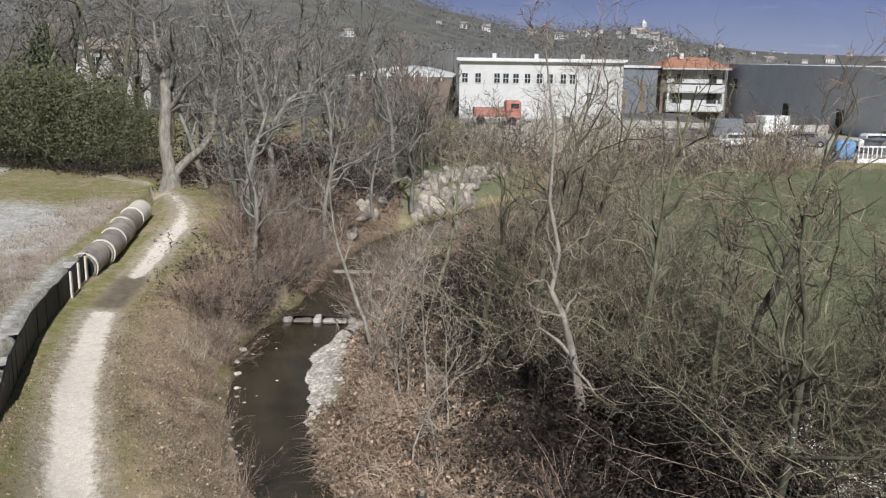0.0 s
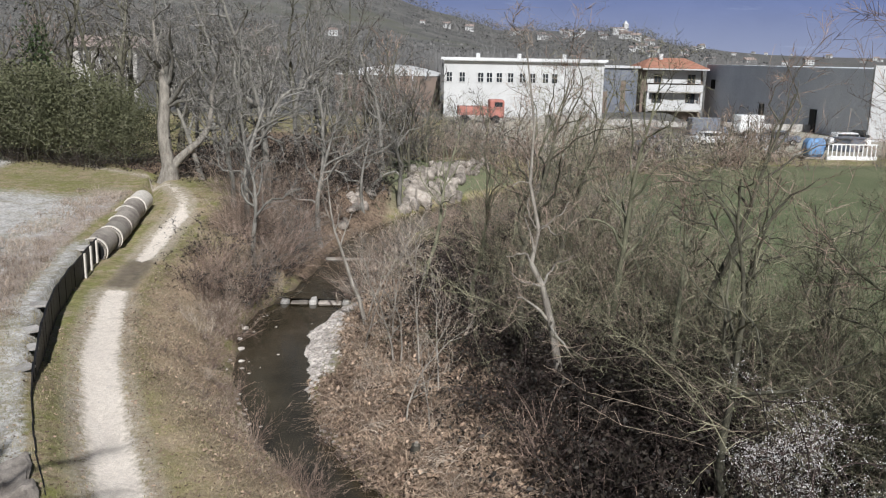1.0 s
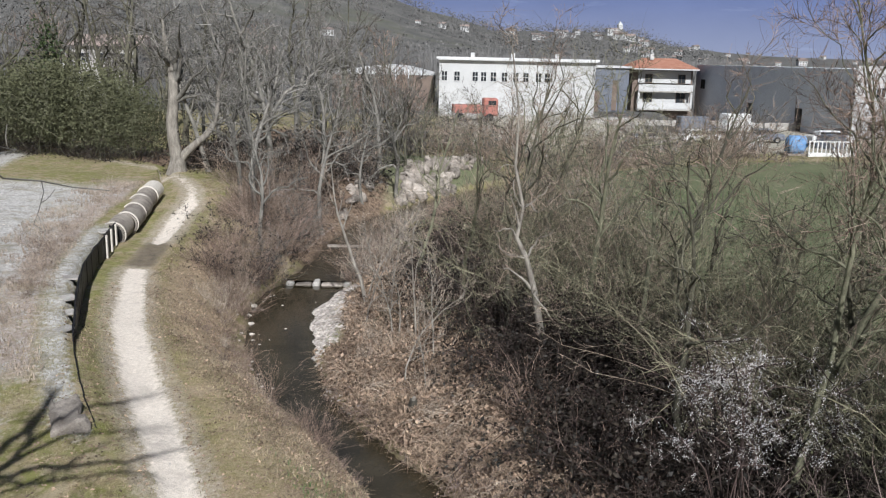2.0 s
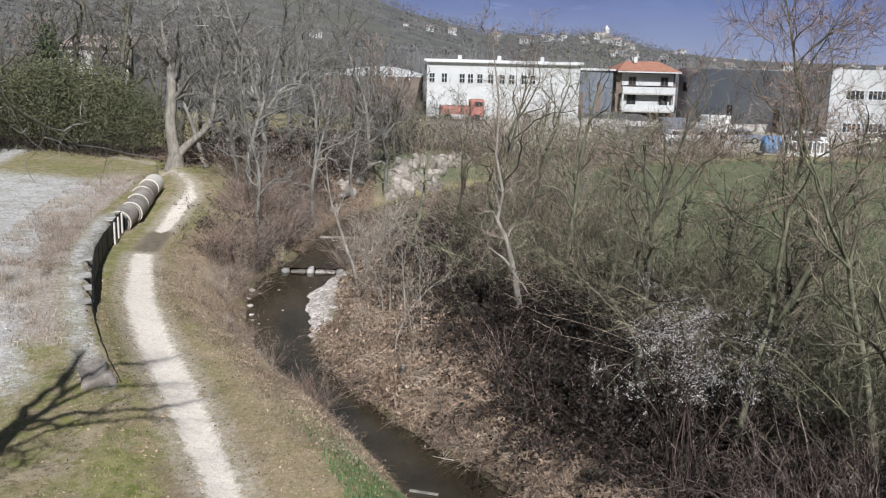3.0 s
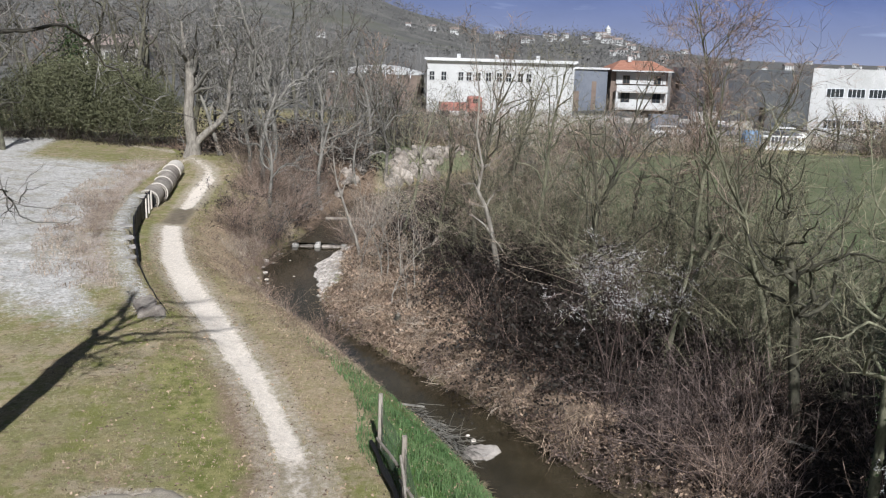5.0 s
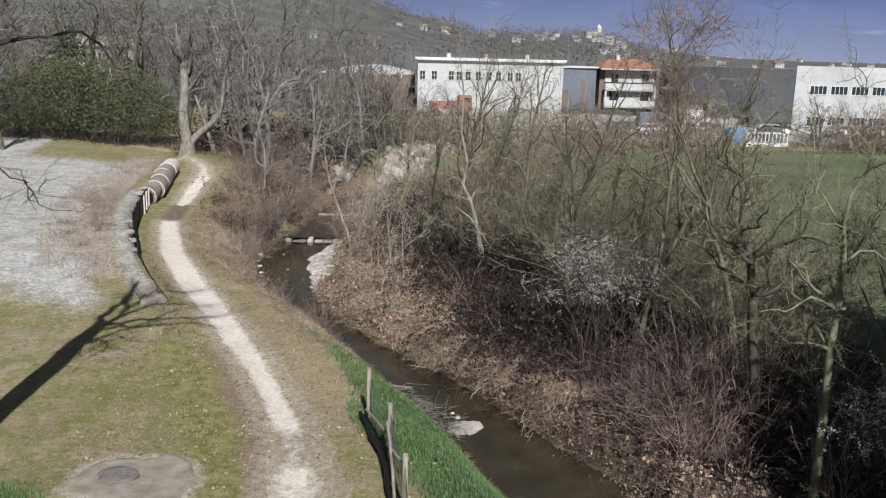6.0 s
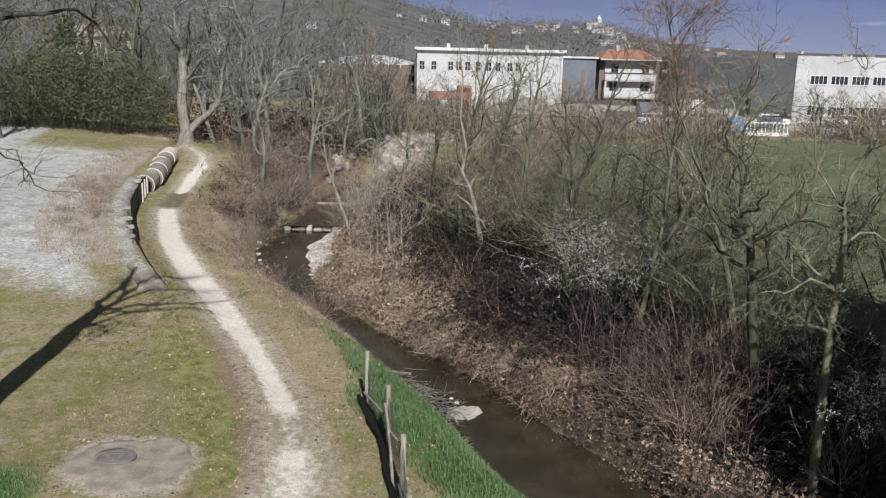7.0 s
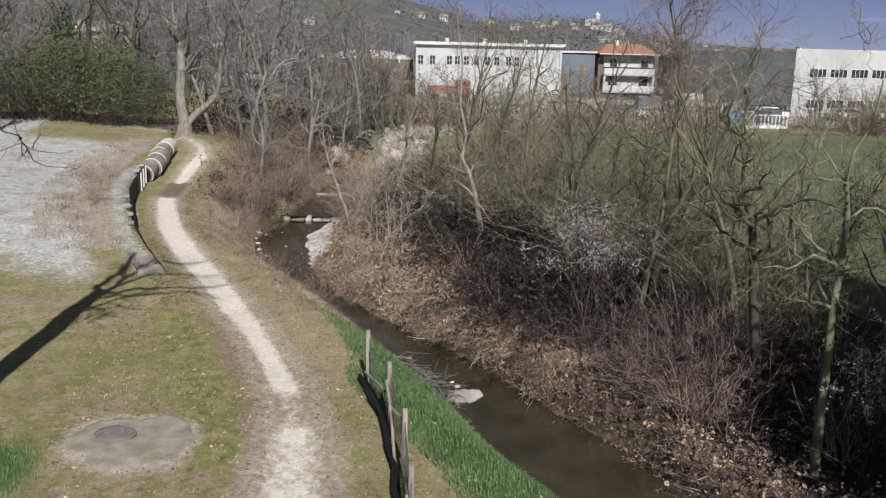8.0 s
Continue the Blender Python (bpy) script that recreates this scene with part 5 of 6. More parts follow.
    # dark ivy-clad trees beside the green thicket
    for i, (x, y, s) in enumerate(((-31.5, 49.0, 0.9), (-35.0, 50.5, 1.0), (-29.0, 58.5, 0.95), (-39.5, 53.0, 1.0))):
        t = tree_template("ivy_tree", "tall dark tree with ivy up its trunk beside the thicket", 390 + i, 12, 0.22, BARK_DARK, TWIG_DIM, ivy=1500, fork=0.25, limbs=11, reach=0.36, branches=5, twigs=5, thin=2.0)
        t.matrix_basis = Matrix.Translation((x, y, gz(x, y))) @ Matrix.Scale(s, 4)
        g = np.random.default_rng(396 + i)
        p = g.normal(0, 1, (1300, 3)) * np.array([0.55, 0.55, 2.0]) + np.array([0, 0, 5.2])
        v, f = cards(g, p[p[:, 2] > 0.5], 0.15)
        tagged(part("ivy", mesh_of("ivy", v, f, (IVY,)), None, t, "dense dark ivy leaves"), kind="stuff")
    # evergreen ivy trees added out of the camera's view to shade the near bank
    for i, (x, y, s) in enumerate(((11.1, -5.6, 0.9), (13.0, -3.6, 0.9), (14.8, -0.4, 0.9), (15.0, 3.4, 0.85))):
        t = tree_template("ivy_tree", "unseen tree wholly wrapped in dark ivy, added to shade the bank", 360 + i, 13, 0.2, BARK, IVY, ivy=0, fork=0.2, limbs=9, reach=0.3, branches=4, twigs=2)
        t.matrix_basis = Matrix.Translation((x, y, gz(x, y))) @ Matrix.Scale(s, 4)
        g = np.random.default_rng(370 + i)
        p = g.normal(0, 1, (5200, 3)) * np.array([1.2, 1.2, 2.3]) + np.array([0, 0, 8.4])
        p = p[np.hypot(p[:, 0], p[:, 1]) < 2.6]
        v, f = cards(g, p, 0.16)
        tagged(part("ivy", mesh_of("ivy", v, f, (IVY,)), None, t, "dense dark ivy leaves"), kind="stuff")


def blossom_shrub(label, seed, height, place, sprays, flowers, petal=0.0095):
    """Dark stems whose upper sprays carry small white flowers close along every twig."""
    rng = np.random.default_rng(seed)
    t = thing("blossom_shrub", pose(*place, gz(*place) - 0.03), label, "shrub")
    canes, twigs = [], []
    for _ in range(12):
        d = np.array([rng.normal(0, 0.14), rng.normal(-0.05, 0.14), 1.0])
        canes.append((stem(rng, (rng.normal(0, 0.15), rng.normal(0, 0.15), -0.1), d / np.linalg.norm(d), height * rng.uniform(0.7, 0.95), 6, 0.11, 0.0), np.linspace(0.022, 0.008, 6)))
    for _ in range(sprays):
        c = canes[int(rng.integers(12))][0]
        p = c[int(rng.integers(4, 6))]
        d = np.array([rng.normal(0, 0.8), rng.normal(-0.3, 0.7), rng.normal(0.4, 0.45)])
        s = stem(rng, p, d / np.linalg.norm(d), rng.uniform(0.6, 1.1), 6, 0.18, -0.02)
        canes.append((s, np.linspace(0.012, 0.005, 6)))
        for _ in range(12):
            q = s[int(rng.integers(1, 6))]
            twigs.append((q, q + rng.normal(0, 1, 3) * np.array([0.24, 0.24, 0.2]), 0.006))
    v, f = tubes(canes, 4)
    tagged(part("cane_tangle", mesh_of("cane_tangle", v, f, (BRAMBLE,), True), None, t), kind="stuff")
    v, f = spikes(rng, twigs)
    tagged(part("twig_tangle", mesh_of("twig_tangle", v, f, (BRAMBLE,)), None, t), kind="stuff")
    a, b = np.array([w[0] for w in twigs]), np.array([w[1] for w in twigs])
    i, k = rng.integers(0, len(a), flowers), rng.uniform(0, 1, (flowers, 1))
    v, f = cards(rng, a[i] + (b[i] - a[i]) * k + rng.normal(0, 0.018, (flowers, 3)), petal)
    tagged(part("blossom", mesh_of("blossom", v, f, (BLOSSOM,)), None, t), kind="stuff")


def shrubs():
    rng = np.random.default_rng(31)
    bramble = [shrub_template("bramble_bush", "dense bramble thicket with arching canes, coloured dark for inner shade", 400 + i, 2.4, 1.25, 26, 11, 0.26, BRAMBLE, 950, BRAMBLE_LEAF, 0.058, "leaf_cover", wobble=0.22, thick=0.8) for i in range(3)]
    cane = [shrub_template("cane_thicket", "tangle of purple-brown arching canes over dark brambles", 405 + i, 2.7, 0.8, 34, 14, (0.10, 0.22, 0.30)[i], CANE, wobble=0.17, thick=0.62, tilt=((-0.6, 0.0), (0.1, -0.2), (-0.2, -0.3))[i], twig=0.11, joints=7) for i in range(3)]
    tuft = [shrub_template("bramble_tuft", "low tuft of brambles and dead stalks on the bank", 410 + i, 1.0, 0.5, 26, 6, 0.26, CANE, 130, DEAD_LEAF, 0.042, "leaf_cover", light=True) for i in range(2)]
    red = [shrub_template("red_stemmed_shrub", "leafless shrub of upright red-brown stems", 420 + i, 2.6, 0.6, 44, 9, 0.05, TWIG_RED, wobble=0.18, thick=0.8, tilt=(-0.3 * i, 0.0)) for i in range(2)]
    olive = [shrub_template("olive_shrub", "tall bare shrub with olive-green lichened twigs", 440 + i, 4.1, 0.9, 18, 34, 0.0, (TWIG_OLIVE, TWIG_OLIVE, TWIG_TAN)[i], 300, OLIVE_LEAF, 0.022, "bud_cover", wobble=0.24, thick=0.5, twig=0.11, joints=8) for i in range(3)]
    grey = [shrub_template("bare_shrub", "bare grey-brown brushwood shrub", 460 + i, 3.2, 0.9, 40, 11, 0.06, (TWIG_RED, TWIG_TAN, TWIG_GREY)[i], wobble=0.26, thick=0.9) for i in range(3)]
    hedge = [shrub_template("hedge_shrub", "bare brown hedge shrub beside the works yard", 470 + i, 3.2, 1.1, 18, 8, 0.06, (TWIG_DIM, TWIG_TAN)[i], wobble=0.24, thick=1.8) for i in range(2)]
    straw = [shrub_template("dry_weeds", "clump of tall dry weed stalks", 480 + i, 1.3, 0.5, 32, 5, 0.10, TWIG_PALE, wobble=0.14, thick=0.7, light=True) for i in range(2)]

    def fan(kind, spots, low=0.8, high=1.2, dice=rng):
        for x, y, *s in spots:
            plant(kind[int(dice.integers(len(kind)))], x, y, (s[0] if s else 1) * dice.uniform(low, high), dice.uniform(0, 6.3))

    def belt(n, y0, y1, d0, d1):
        out = []
        for _ in range(n):
            y = rng.uniform(y0, y1)
            out.append((float(at(EDGE_R, y)) + rng.uniform(d0, d1), y))
        return out

    def inner(n, y0, y1, d0, d1):
        out = []
        for _ in range(n):
            y = rng.uniform(y0, y1)
            out.append((float(at(EDGE_R, y)) + (float(at(BRAMBLE_EDGE, y)) + rng.uniform(d0, d1)) / 0.87, y))
        return out

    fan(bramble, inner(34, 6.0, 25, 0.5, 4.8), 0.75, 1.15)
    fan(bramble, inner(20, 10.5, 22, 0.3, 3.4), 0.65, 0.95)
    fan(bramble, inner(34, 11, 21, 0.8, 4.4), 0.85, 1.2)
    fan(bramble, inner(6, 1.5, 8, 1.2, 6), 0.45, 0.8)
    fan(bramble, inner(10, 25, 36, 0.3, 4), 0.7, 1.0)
    fan(cane, inner(9, 10, 24, 0.2, 2.0), 0.5, 0.8)
    fan(cane, inner(8, 12, 22, 2.5, 4.5), 0.8, 1.05)
    fan(cane, inner(24, 3.5, 10.5, 0.6, 4.5), 0.55, 1.0)
    fan(cane, inner(9, 24, 33, 0.3, 3.0), 0.6, 0.9)
    for x, y, k in ((6.6, 7.6, 1.15), (7.3, 6.6, 1.2), (6.1, 8.6, 1.0), (7.9, 7.4, 1.1), (6.9, 5.4, 0.9), (5.4, 10.0, 1.0)):
        plant(cane[0], x, y, k, rng.normal(0, 0.35))
    for x, y, k in ((6.35, 5.0, 0.75), (6.75, 4.7, 0.6), (6.1, 5.5, 0.5)):
        plant(red[0], x, y, k, rng.uniform(0, 6.3))
    fan(olive, inner(24, 18, 34, 5.0, 7.5), 0.7, 1.05)
    fan(olive, inner(18, 8, 18, 4.6, 7.0), 0.95, 1.3)
    fan(olive, belt(6, 5, 10, 6.0, 9), 0.4, 0.7)
    fan(olive, belt(62, 9, 31, 6.2, 9.8), 0.95, 1.35)
    fan(red + bramble[:2], inner(20, 2.0, 9.5, 0.3, 5), 0.5, 0.85)
    fan(red, inner(10, 9, 26, 0.0, 1.6), 0.4, 0.8)
    fan(grey, inner(16, 24, 34, 0.5, 5), 0.45, 0.7)
    fan(grey, [(float(at(EDGE_R, y)) + rng.uniform(0.1, 1.2), y) for y in rng.uniform(31, 37, 9)], 0.55, 0.8)
    fan(grey, [(float(at(EDGE_R, y)) + rng.uniform(0.4, 1.4), y) for y in rng.uniform(33.2, 41, 11)], 0.5, 0.75)
    fan(grey, [(float(at(EDGE_L, y)) + rng.uniform(-1.7, -0.5), y) for y in rng.uniform(31, 42, 14)], 0.5, 0.8)
    fan(bramble, [(float(at(EDGE_L, y)) - rng.uniform(0.5, 1.0), y) for y in rng.uniform(30.5, 36, 6)], 0.5, 0.7)
    fan(grey, [(rng.uniform(4, 9), rng.uniform(34, 50)) for _ in range(16)], 0.7, 1.0)
    # the tangle goes on towards the bend
    dice = np.random.default_rng(32)
    fan(bramble, [(dice.uniform(0.2, 5.2), dice.uniform(23.5, 36)) for _ in range(26)], 0.85, 1.2, dice)
    fan(grey[:2], [(dice.uniform(-1.5, 5.5), dice.uniform(41, 52)) for _ in range(34)], 0.3, 0.5, dice)
    # brushwood between the bend and the rubble
    fan(grey[:2], [(rng.uniform(-2.5, 4.5), rng.uniform(34, 41)) for _ in range(18)], 0.4, 0.65)
    fan(grey[:2], [(rng.uniform(-12, -7.6), rng.uniform(40, 47)) for _ in range(14)], 0.6, 0.95)
    fan(straw, belt(14, 14, 24, 0.9, 3.0), 0.4, 0.8)
    fan(straw, belt(14, 22, 30, 1.8, 3.8), 0.4, 0.7)
    fan(tuft, belt(60, 0, 22, 0.2, 2.4), 0.35, 0.85)
    fan(tuft, belt(56, -1, 20, 0.0, 0.45), 0.3, 0.6)
    fan(tuft, belt(26, 2, 14, 0.1, 1.8), 0.4, 0.75)
    fan(tuft, belt(34, 1, 9.5, 0.0, 0.9), 0.45, 0.85)
    # dark-coloured tangle for the deep shade under the trees at the end of the path
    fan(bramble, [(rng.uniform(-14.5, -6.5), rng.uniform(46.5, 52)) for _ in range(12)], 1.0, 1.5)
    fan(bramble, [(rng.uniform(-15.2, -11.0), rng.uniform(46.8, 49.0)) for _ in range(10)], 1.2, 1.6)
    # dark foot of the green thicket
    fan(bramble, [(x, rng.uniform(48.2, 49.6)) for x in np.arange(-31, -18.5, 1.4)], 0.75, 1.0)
    # left bank, towards the bend
    for _ in range(56):
        y = rng.uniform(26.5, 46)
        x = float(at(EDGE_L, y)) - rng.uniform(0.2 + 0.7 * float(ease(29, 32, y)), min(3.6, 0.6 + (y - 25) * 0.33))
        plant((grey[0], grey[1], grey[1], red[0], bramble[0], straw[0])[int(rng.integers(6))], x, y, rng.uniform(0.55, 1.0) * (0.6 + 0.4 * float(ease(26, 34, y))), rng.uniform(0, 6.3))
    for _ in range(16):
        y = rng.uniform(25, 33)
        plant(straw[int(rng.integers(2))], float(at(EDGE_L, y)) - rng.uniform(0.3, 1.6), y, rng.uniform(0.5, 0.9), rng.uniform(0, 6.3))
    for _ in range(34):
        y = rng.uniform(15, 30)
        plant((straw + red)[int(rng.integers(4))], float(at(EDGE_L, y)) - rng.uniform(0.1, 1.1), y, rng.uniform(0.22, 0.5), rng.uniform(0, 6.3))
    for _ in range(70):
        y = rng.uniform(12, 31)
        plant(tuft[int(rng.integers(2))], float(at(EDGE_L, y)) - rng.uniform(0.2, 2.3), y, rng.uniform(0.2, 0.45), rng.uniform(0, 6.3))
    for _ in range(26):
        y = rng.uniform(14.5, 30)
        plant((straw + tuft)[int(rng.integers(4))], float(at(WALL_X, y)) - rng.uniform(0.7, 3.0), y, rng.uniform(0.14, 0.32), rng.uniform(0, 6.3))
    # scrub behind the wall
    for _ in range(22):
        y = rng.uniform(16.5, 31)
        plant((grey[1], cane[1])[int(rng.integers(2))], float(at(WALL_X, y)) - rng.uniform(1.0, 2.6), y, rng.uniform(0.16, 0.3), rng.uniform(0, 6.3))
    for _ in range(30):
        y = rng.uniform(15, 40)
        plant(straw[int(rng.integers(2))], float(at(WALL_X, y)) - rng.uniform(0.7, 2.6), y, rng.uniform(0.25, 0.55), rng.uniform(0, 6.3))
    # hedge by the yard and round the rubble
    fan(hedge, [(x, rng.uniform(64, 74)) for x in rng.uniform(-6, 46, 140) if not 27.5 < x < 37], 1.05, 1.6)
    fan(hedge, [(rng.uniform(27, 37), rng.uniform(64, 70)) for _ in range(12)], 0.35, 0.5)
    fan(hedge, [(rng.uniform(-11, -5), rng.uniform(51, 64)) for _ in range(34)], 0.8, 1.3)
    fan(olive, [(rng.uniform(8, 20), rng.uniform(96, 106)) for _ in range(10)], 0.6, 0.9)
    for t in bramble + cane + tuft + red + olive + grey + hedge + straw:
        clear(t)
    # blossom
    blossom_shrub("wild plum shrub in full white blossom among brambles", 500, 5.2, (4.75, 9.1), 60, 13000)
    blossom_shrub("small wild plum with white blossom under the ivy tree", 503, 3.3, (9.2, 2.3), 30, 6500, 0.013)


def evergreens():
    """The dull green thicket behind the crest."""
    rng = np.random.default_rng(41)
    kinds = []
    for i in range(3):
        t = shrub_template("evergreen_bush", "big dull green thicket of osier and ivy behind the grass crest", 520 + i, 4.4, 1.5, 12, 10, 0.05, BARK_LICHEN, wobble=0.2, thick=2.2)
        g = np.random.default_rng(530 + i)
        u = g.normal(0, 1, (3300, 3))
        u /= np.linalg.norm(u, axis=1, keepdims=True)
        rad = g.uniform(0.35, 1.0, (3300, 1)) ** 0.5 * (1 + 0.22 * lumps(u[:, :1] * 3, u[:, 1:2] * 3 + u[:, 2:] * 2, i))
        p = u * rad * np.array([2.2, 2.2, 2.5]) + np.array([0, 0, 2.6])
        p = p[p[:, 2] > 0.7]
        v, f = cards(g, p, 0.07)
        tagged(part("foliage", mesh_of("foliage", v, f, (OLIVE_LEAF,)), None, t), kind="stuff")
        kinds.append(t)
    for i in range(20):
        x, y = -30.2 + (i % 10) * 1.12 + rng.normal(0, 0.3), 50.0 + 3.2 * (i // 10) + rng.uniform(-0.6, 0.6)
        plant(kinds[i % 3], x, y, (0.66 + 0.52 * max(0.0, 1 - ((x + 25.0) / 6.2) ** 2)) * rng.uniform(0.94, 1.06), rng.uniform(0, 6.3))
    for i in range(7):
        plant(kinds[i % 3], -43 + i * 1.8 + rng.normal(0, 0.3), rng.uniform(51, 54), rng.uniform(0.55, 0.8), rng.uniform(0, 6.3))
    for t in kinds:
        clear(t)


trees()
own_trees()
shrubs()
evergreens()


# ---- grasses, litter, pebbles ----
def scatter():
    rng = np.random.default_rng(51)

    def spread_on(n, y0, y1, place):
        y = rng.uniform(y0, y1, n)
        x = place(y, n)
        return np.stack([x, y, ground_z(x, y) - 0.01], -1)

    def stuff(name, v, f, mat, label, cat):
        tagged(new(name, mesh_of(name, v, f, (mat,))), label, cat, kind="stuff")

    p = spread_on(42000, -2, 20, lambda y, n: at(EDGE_L, y) - 1.9 - rng.uniform(0, 1, n) * (9.5 - 0.2 * y))
    off = np.abs(p[:, 0] - at(PATH_MID, p[:, 1])) / at(PATH_HALF, p[:, 1])
    p = p[(off > 1.1) & ((p[:, 0] + 4.8) ** 2 + (p[:, 1] - 0.8) ** 2 > 1.2) & (lumps(p[:, 0] * 2, p[:, 1] * 2, 9) > rng.uniform(-1.2, 0.9, len(p)))]
    stuff("lawn_grass", *blades(rng, p, 0.07, 0.007, 0.8), BLADE_MIX, "thin winter grass tufts on the lawn", "grass")
    p = spread_on(26000, -3, 11.5, lambda y, n: at(EDGE_L, y) - 0.25 - rng.uniform(0, 1, n) * (2.7 + 0.9 * ease(7, 3, y)))
    p = p[rng.uniform(0, 1, len(p)) < ease(12, 4, p[:, 1]) * (0.4 + 0.6 * (lumps(p[:, 0] * 2, p[:, 1] * 2, 2) > -0.3))]
    q = np.stack([rng.uniform(-9.4, -5.2, 6000), rng.uniform(-3, 1.3, 6000), np.zeros(6000)], -1)
    q = q[rng.uniform(0, 1, 6000) < ease(1.55, 0.65, np.hypot((q[:, 0] + 7.2) / 1.15, q[:, 1] + 0.4) + 0.25 * lumps(q[:, 0] * 2, q[:, 1] * 2, 3))]
    q[:, 2] = ground_z(q[:, 0], q[:, 1]) - 0.01
    p = np.concatenate([p, q])
    stuff("green_grass", *blades(rng, p, 0.16, 0.008, 0.7), BLADE, "lush green grass on the bank below the fence", "grass")
    p = np.concatenate([spread_on(34000, 9, 34, lambda y, n: at(EDGE_L, y) - 0.15 - rng.uniform(0, 1, n) * 3.2), spread_on(4000, -4, 9, lambda y, n: at(EDGE_L, y) - 0.02 - rng.uniform(0, 1, n) ** 2 * 0.7)])
    p = p[lumps(p[:, 0] * 3, p[:, 1] * 3, 6) > rng.uniform(-0.9, 0.7, len(p))]
    stuff("dry_grass", *blades(rng, p, 0.16, 0.008, 2.1), STRAW, "tawny dry grass hanging over the stream bank", "grass")
    p = spread_on(24000, 8, 32, lambda y, n: at(EDGE_R, y) + 0.05 + rng.uniform(0, 1, n) * (at(BRAMBLE_EDGE, y) + 0.8) / 0.87)
    p = p[(lumps(p[:, 0] * 2, p[:, 1] * 2, 7) > rng.uniform(-1.0, 0.8, len(p))) & ~((p[:, 1] > 22.5) & (p[:, 0] - at(EDGE_R, p[:, 1]) < 1.2))]
    p[:, 2] += rng.uniform(0, 0.12, len(p))
    stuff("dead_reeds", *blades(rng, p, 0.55, 0.011, 2.4), STRAW_DULL, "flattened dead reeds and stalks on the bank", "grass")
    p = spread_on(34000, 0, 34, lambda y, n: at(EDGE_R, y) + rng.uniform(0, 1, n) ** 1.1 * 4.8)
    bar = ease(1.5, 1.0, p[:, 0] - at(EDGE_R, p[:, 1])) * ease(22, 24, p[:, 1])
    heap = np.clip(lumps(p[:, 0] * 3.5, p[:, 1] * 3.5, 8) + 0.35, 0, 1)
    shade = ease(0.3, 1.1, (p[:, 0] - at(EDGE_R, p[:, 1])) * 0.87 - at(BRAMBLE_EDGE, p[:, 1]))
    p = p[rng.uniform(0, 1, len(p)) < (0.4 + 0.6 * ease(5.5, 9, p[:, 1])) * (1 - bar) * (0.35 + 0.65 * heap) * (1 - 0.85 * shade)]
    p[:, 2] += 0.22 * np.clip(lumps(p[:, 0] * 3.5, p[:, 1] * 3.5, 8) + 0.1, 0, 1) * rng.uniform(0, 1, len(p))
    p[:, 2] += rng.uniform(0.02, 0.26, len(p))
    # bundles of bent stalks combed down the slope
    dice, arcs = np.random.default_rng(77), []
    for _ in range(80):
        y = dice.uniform(8.5, 22)
        x = float(at(EDGE_R, y)) + dice.uniform(0.5, 0.9 + float(at(BRAMBLE_EDGE, y))) / 0.87
        turn = dice.normal(3.6, 0.7)
        for _ in range(int(dice.integers(7, 16))):
            a, e = turn + dice.normal(0, 0.3), dice.uniform(0.35, 0.9)
            px, py = x + dice.normal(0, 0.2), y + dice.normal(0, 0.2)
            q = stem(dice, (px, py, gz(px, py)), (math.cos(a) * math.cos(e), math.sin(a) * math.cos(e), math.sin(e)), dice.uniform(0.4, 0.85), 7, 0.10, -0.3)
            q[:, 2] = np.maximum(q[:, 2], np.maximum(ground_z(q[:, 0], q[:, 1]), WATER) + 0.03)
            arcs.append((q, np.linspace(dice.uniform(0.009, 0.017), 0.005, 7)))
    stuff("bent_stalks", *tubes(arcs, 4), TWIG_PALE, "bundles of pale bent stalks matted down the bank", "stalks")
    stuff("leaf_litter", *cards(rng, p, 0.068, 0.1), DEAD_LEAF, "curled brown dead leaves on the bank", "leaves")
    p = spread_on(9000, -2, 24, lambda y, n: at(EDGE_L, y) - 0.4 - rng.uniform(0, 1, n) * (10 - 0.25 * y))
    p = p[np.abs(p[:, 0] - at(PATH_MID, p[:, 1])) > at(PATH_HALF, p[:, 1]) * 1.3]
    p[:, 2] += 0.02
    q = spread_on(9000, 9, 33, lambda y, n: at(EDGE_L, y) - 0.1 - rng.uniform(0, 1, n) ** 1.4 * 3.0)
    q = q[lumps(q[:, 0] * 2.5, q[:, 1] * 2.5, 5) > rng.uniform(-0.7, 0.8, len(q))]
    q[:, 2] += rng.uniform(0.02, 0.12, len(q))
    p = np.concatenate([p, q])
    stuff("fallen_leaves", *cards(rng, p, 0.038, 0.6), DEAD_LEAF, "dry fallen leaves strewn over lawn and bank", "leaves")
    p = spread_on(17000, 13, 40, lambda y, n: at(WALL_X, y) - 0.7 - rng.uniform(0, 1, n) * 2.8)
    p = p[lumps(p[:, 0] * 2, p[:, 1] * 2, 4) > rng.uniform(-0.5, 1.0, len(p))]
    stuff("russet_grass", *blades(rng, p, 0.2, 0.009, 1.5), RUSSET_BLADE, "russet dead grass behind the wall", "grass")
    p = spread_on(14000, 8, 50, lambda y, n: at(EDGE_R, y) + 9.5 + rng.uniform(0, 1, n) ** 1.5 * 16)
    stuff("meadow_grass", *blades(rng, p, 0.14, 0.012, 0.6), BLADE, "short green meadow grass", "grass")

    def pebbles(name, pts, size, label):
        n = len(pts)
        ico = bmesh.new()
        bmesh.ops.create_icosphere(ico, subdivisions=1, radius=1)
        bv = np.array([v.co[:] for v in ico.verts])
        bf = np.array([[v.index for v in f.verts] for f in ico.faces])
        ico.free()
        s = size * rng.uniform(0.4, 1.6, (n, 1, 1)) * np.stack([rng.uniform(0.8, 1.4, n), rng.uniform(0.8, 1.4, n), rng.uniform(0.4, 0.7, n)], -1)[:, None]
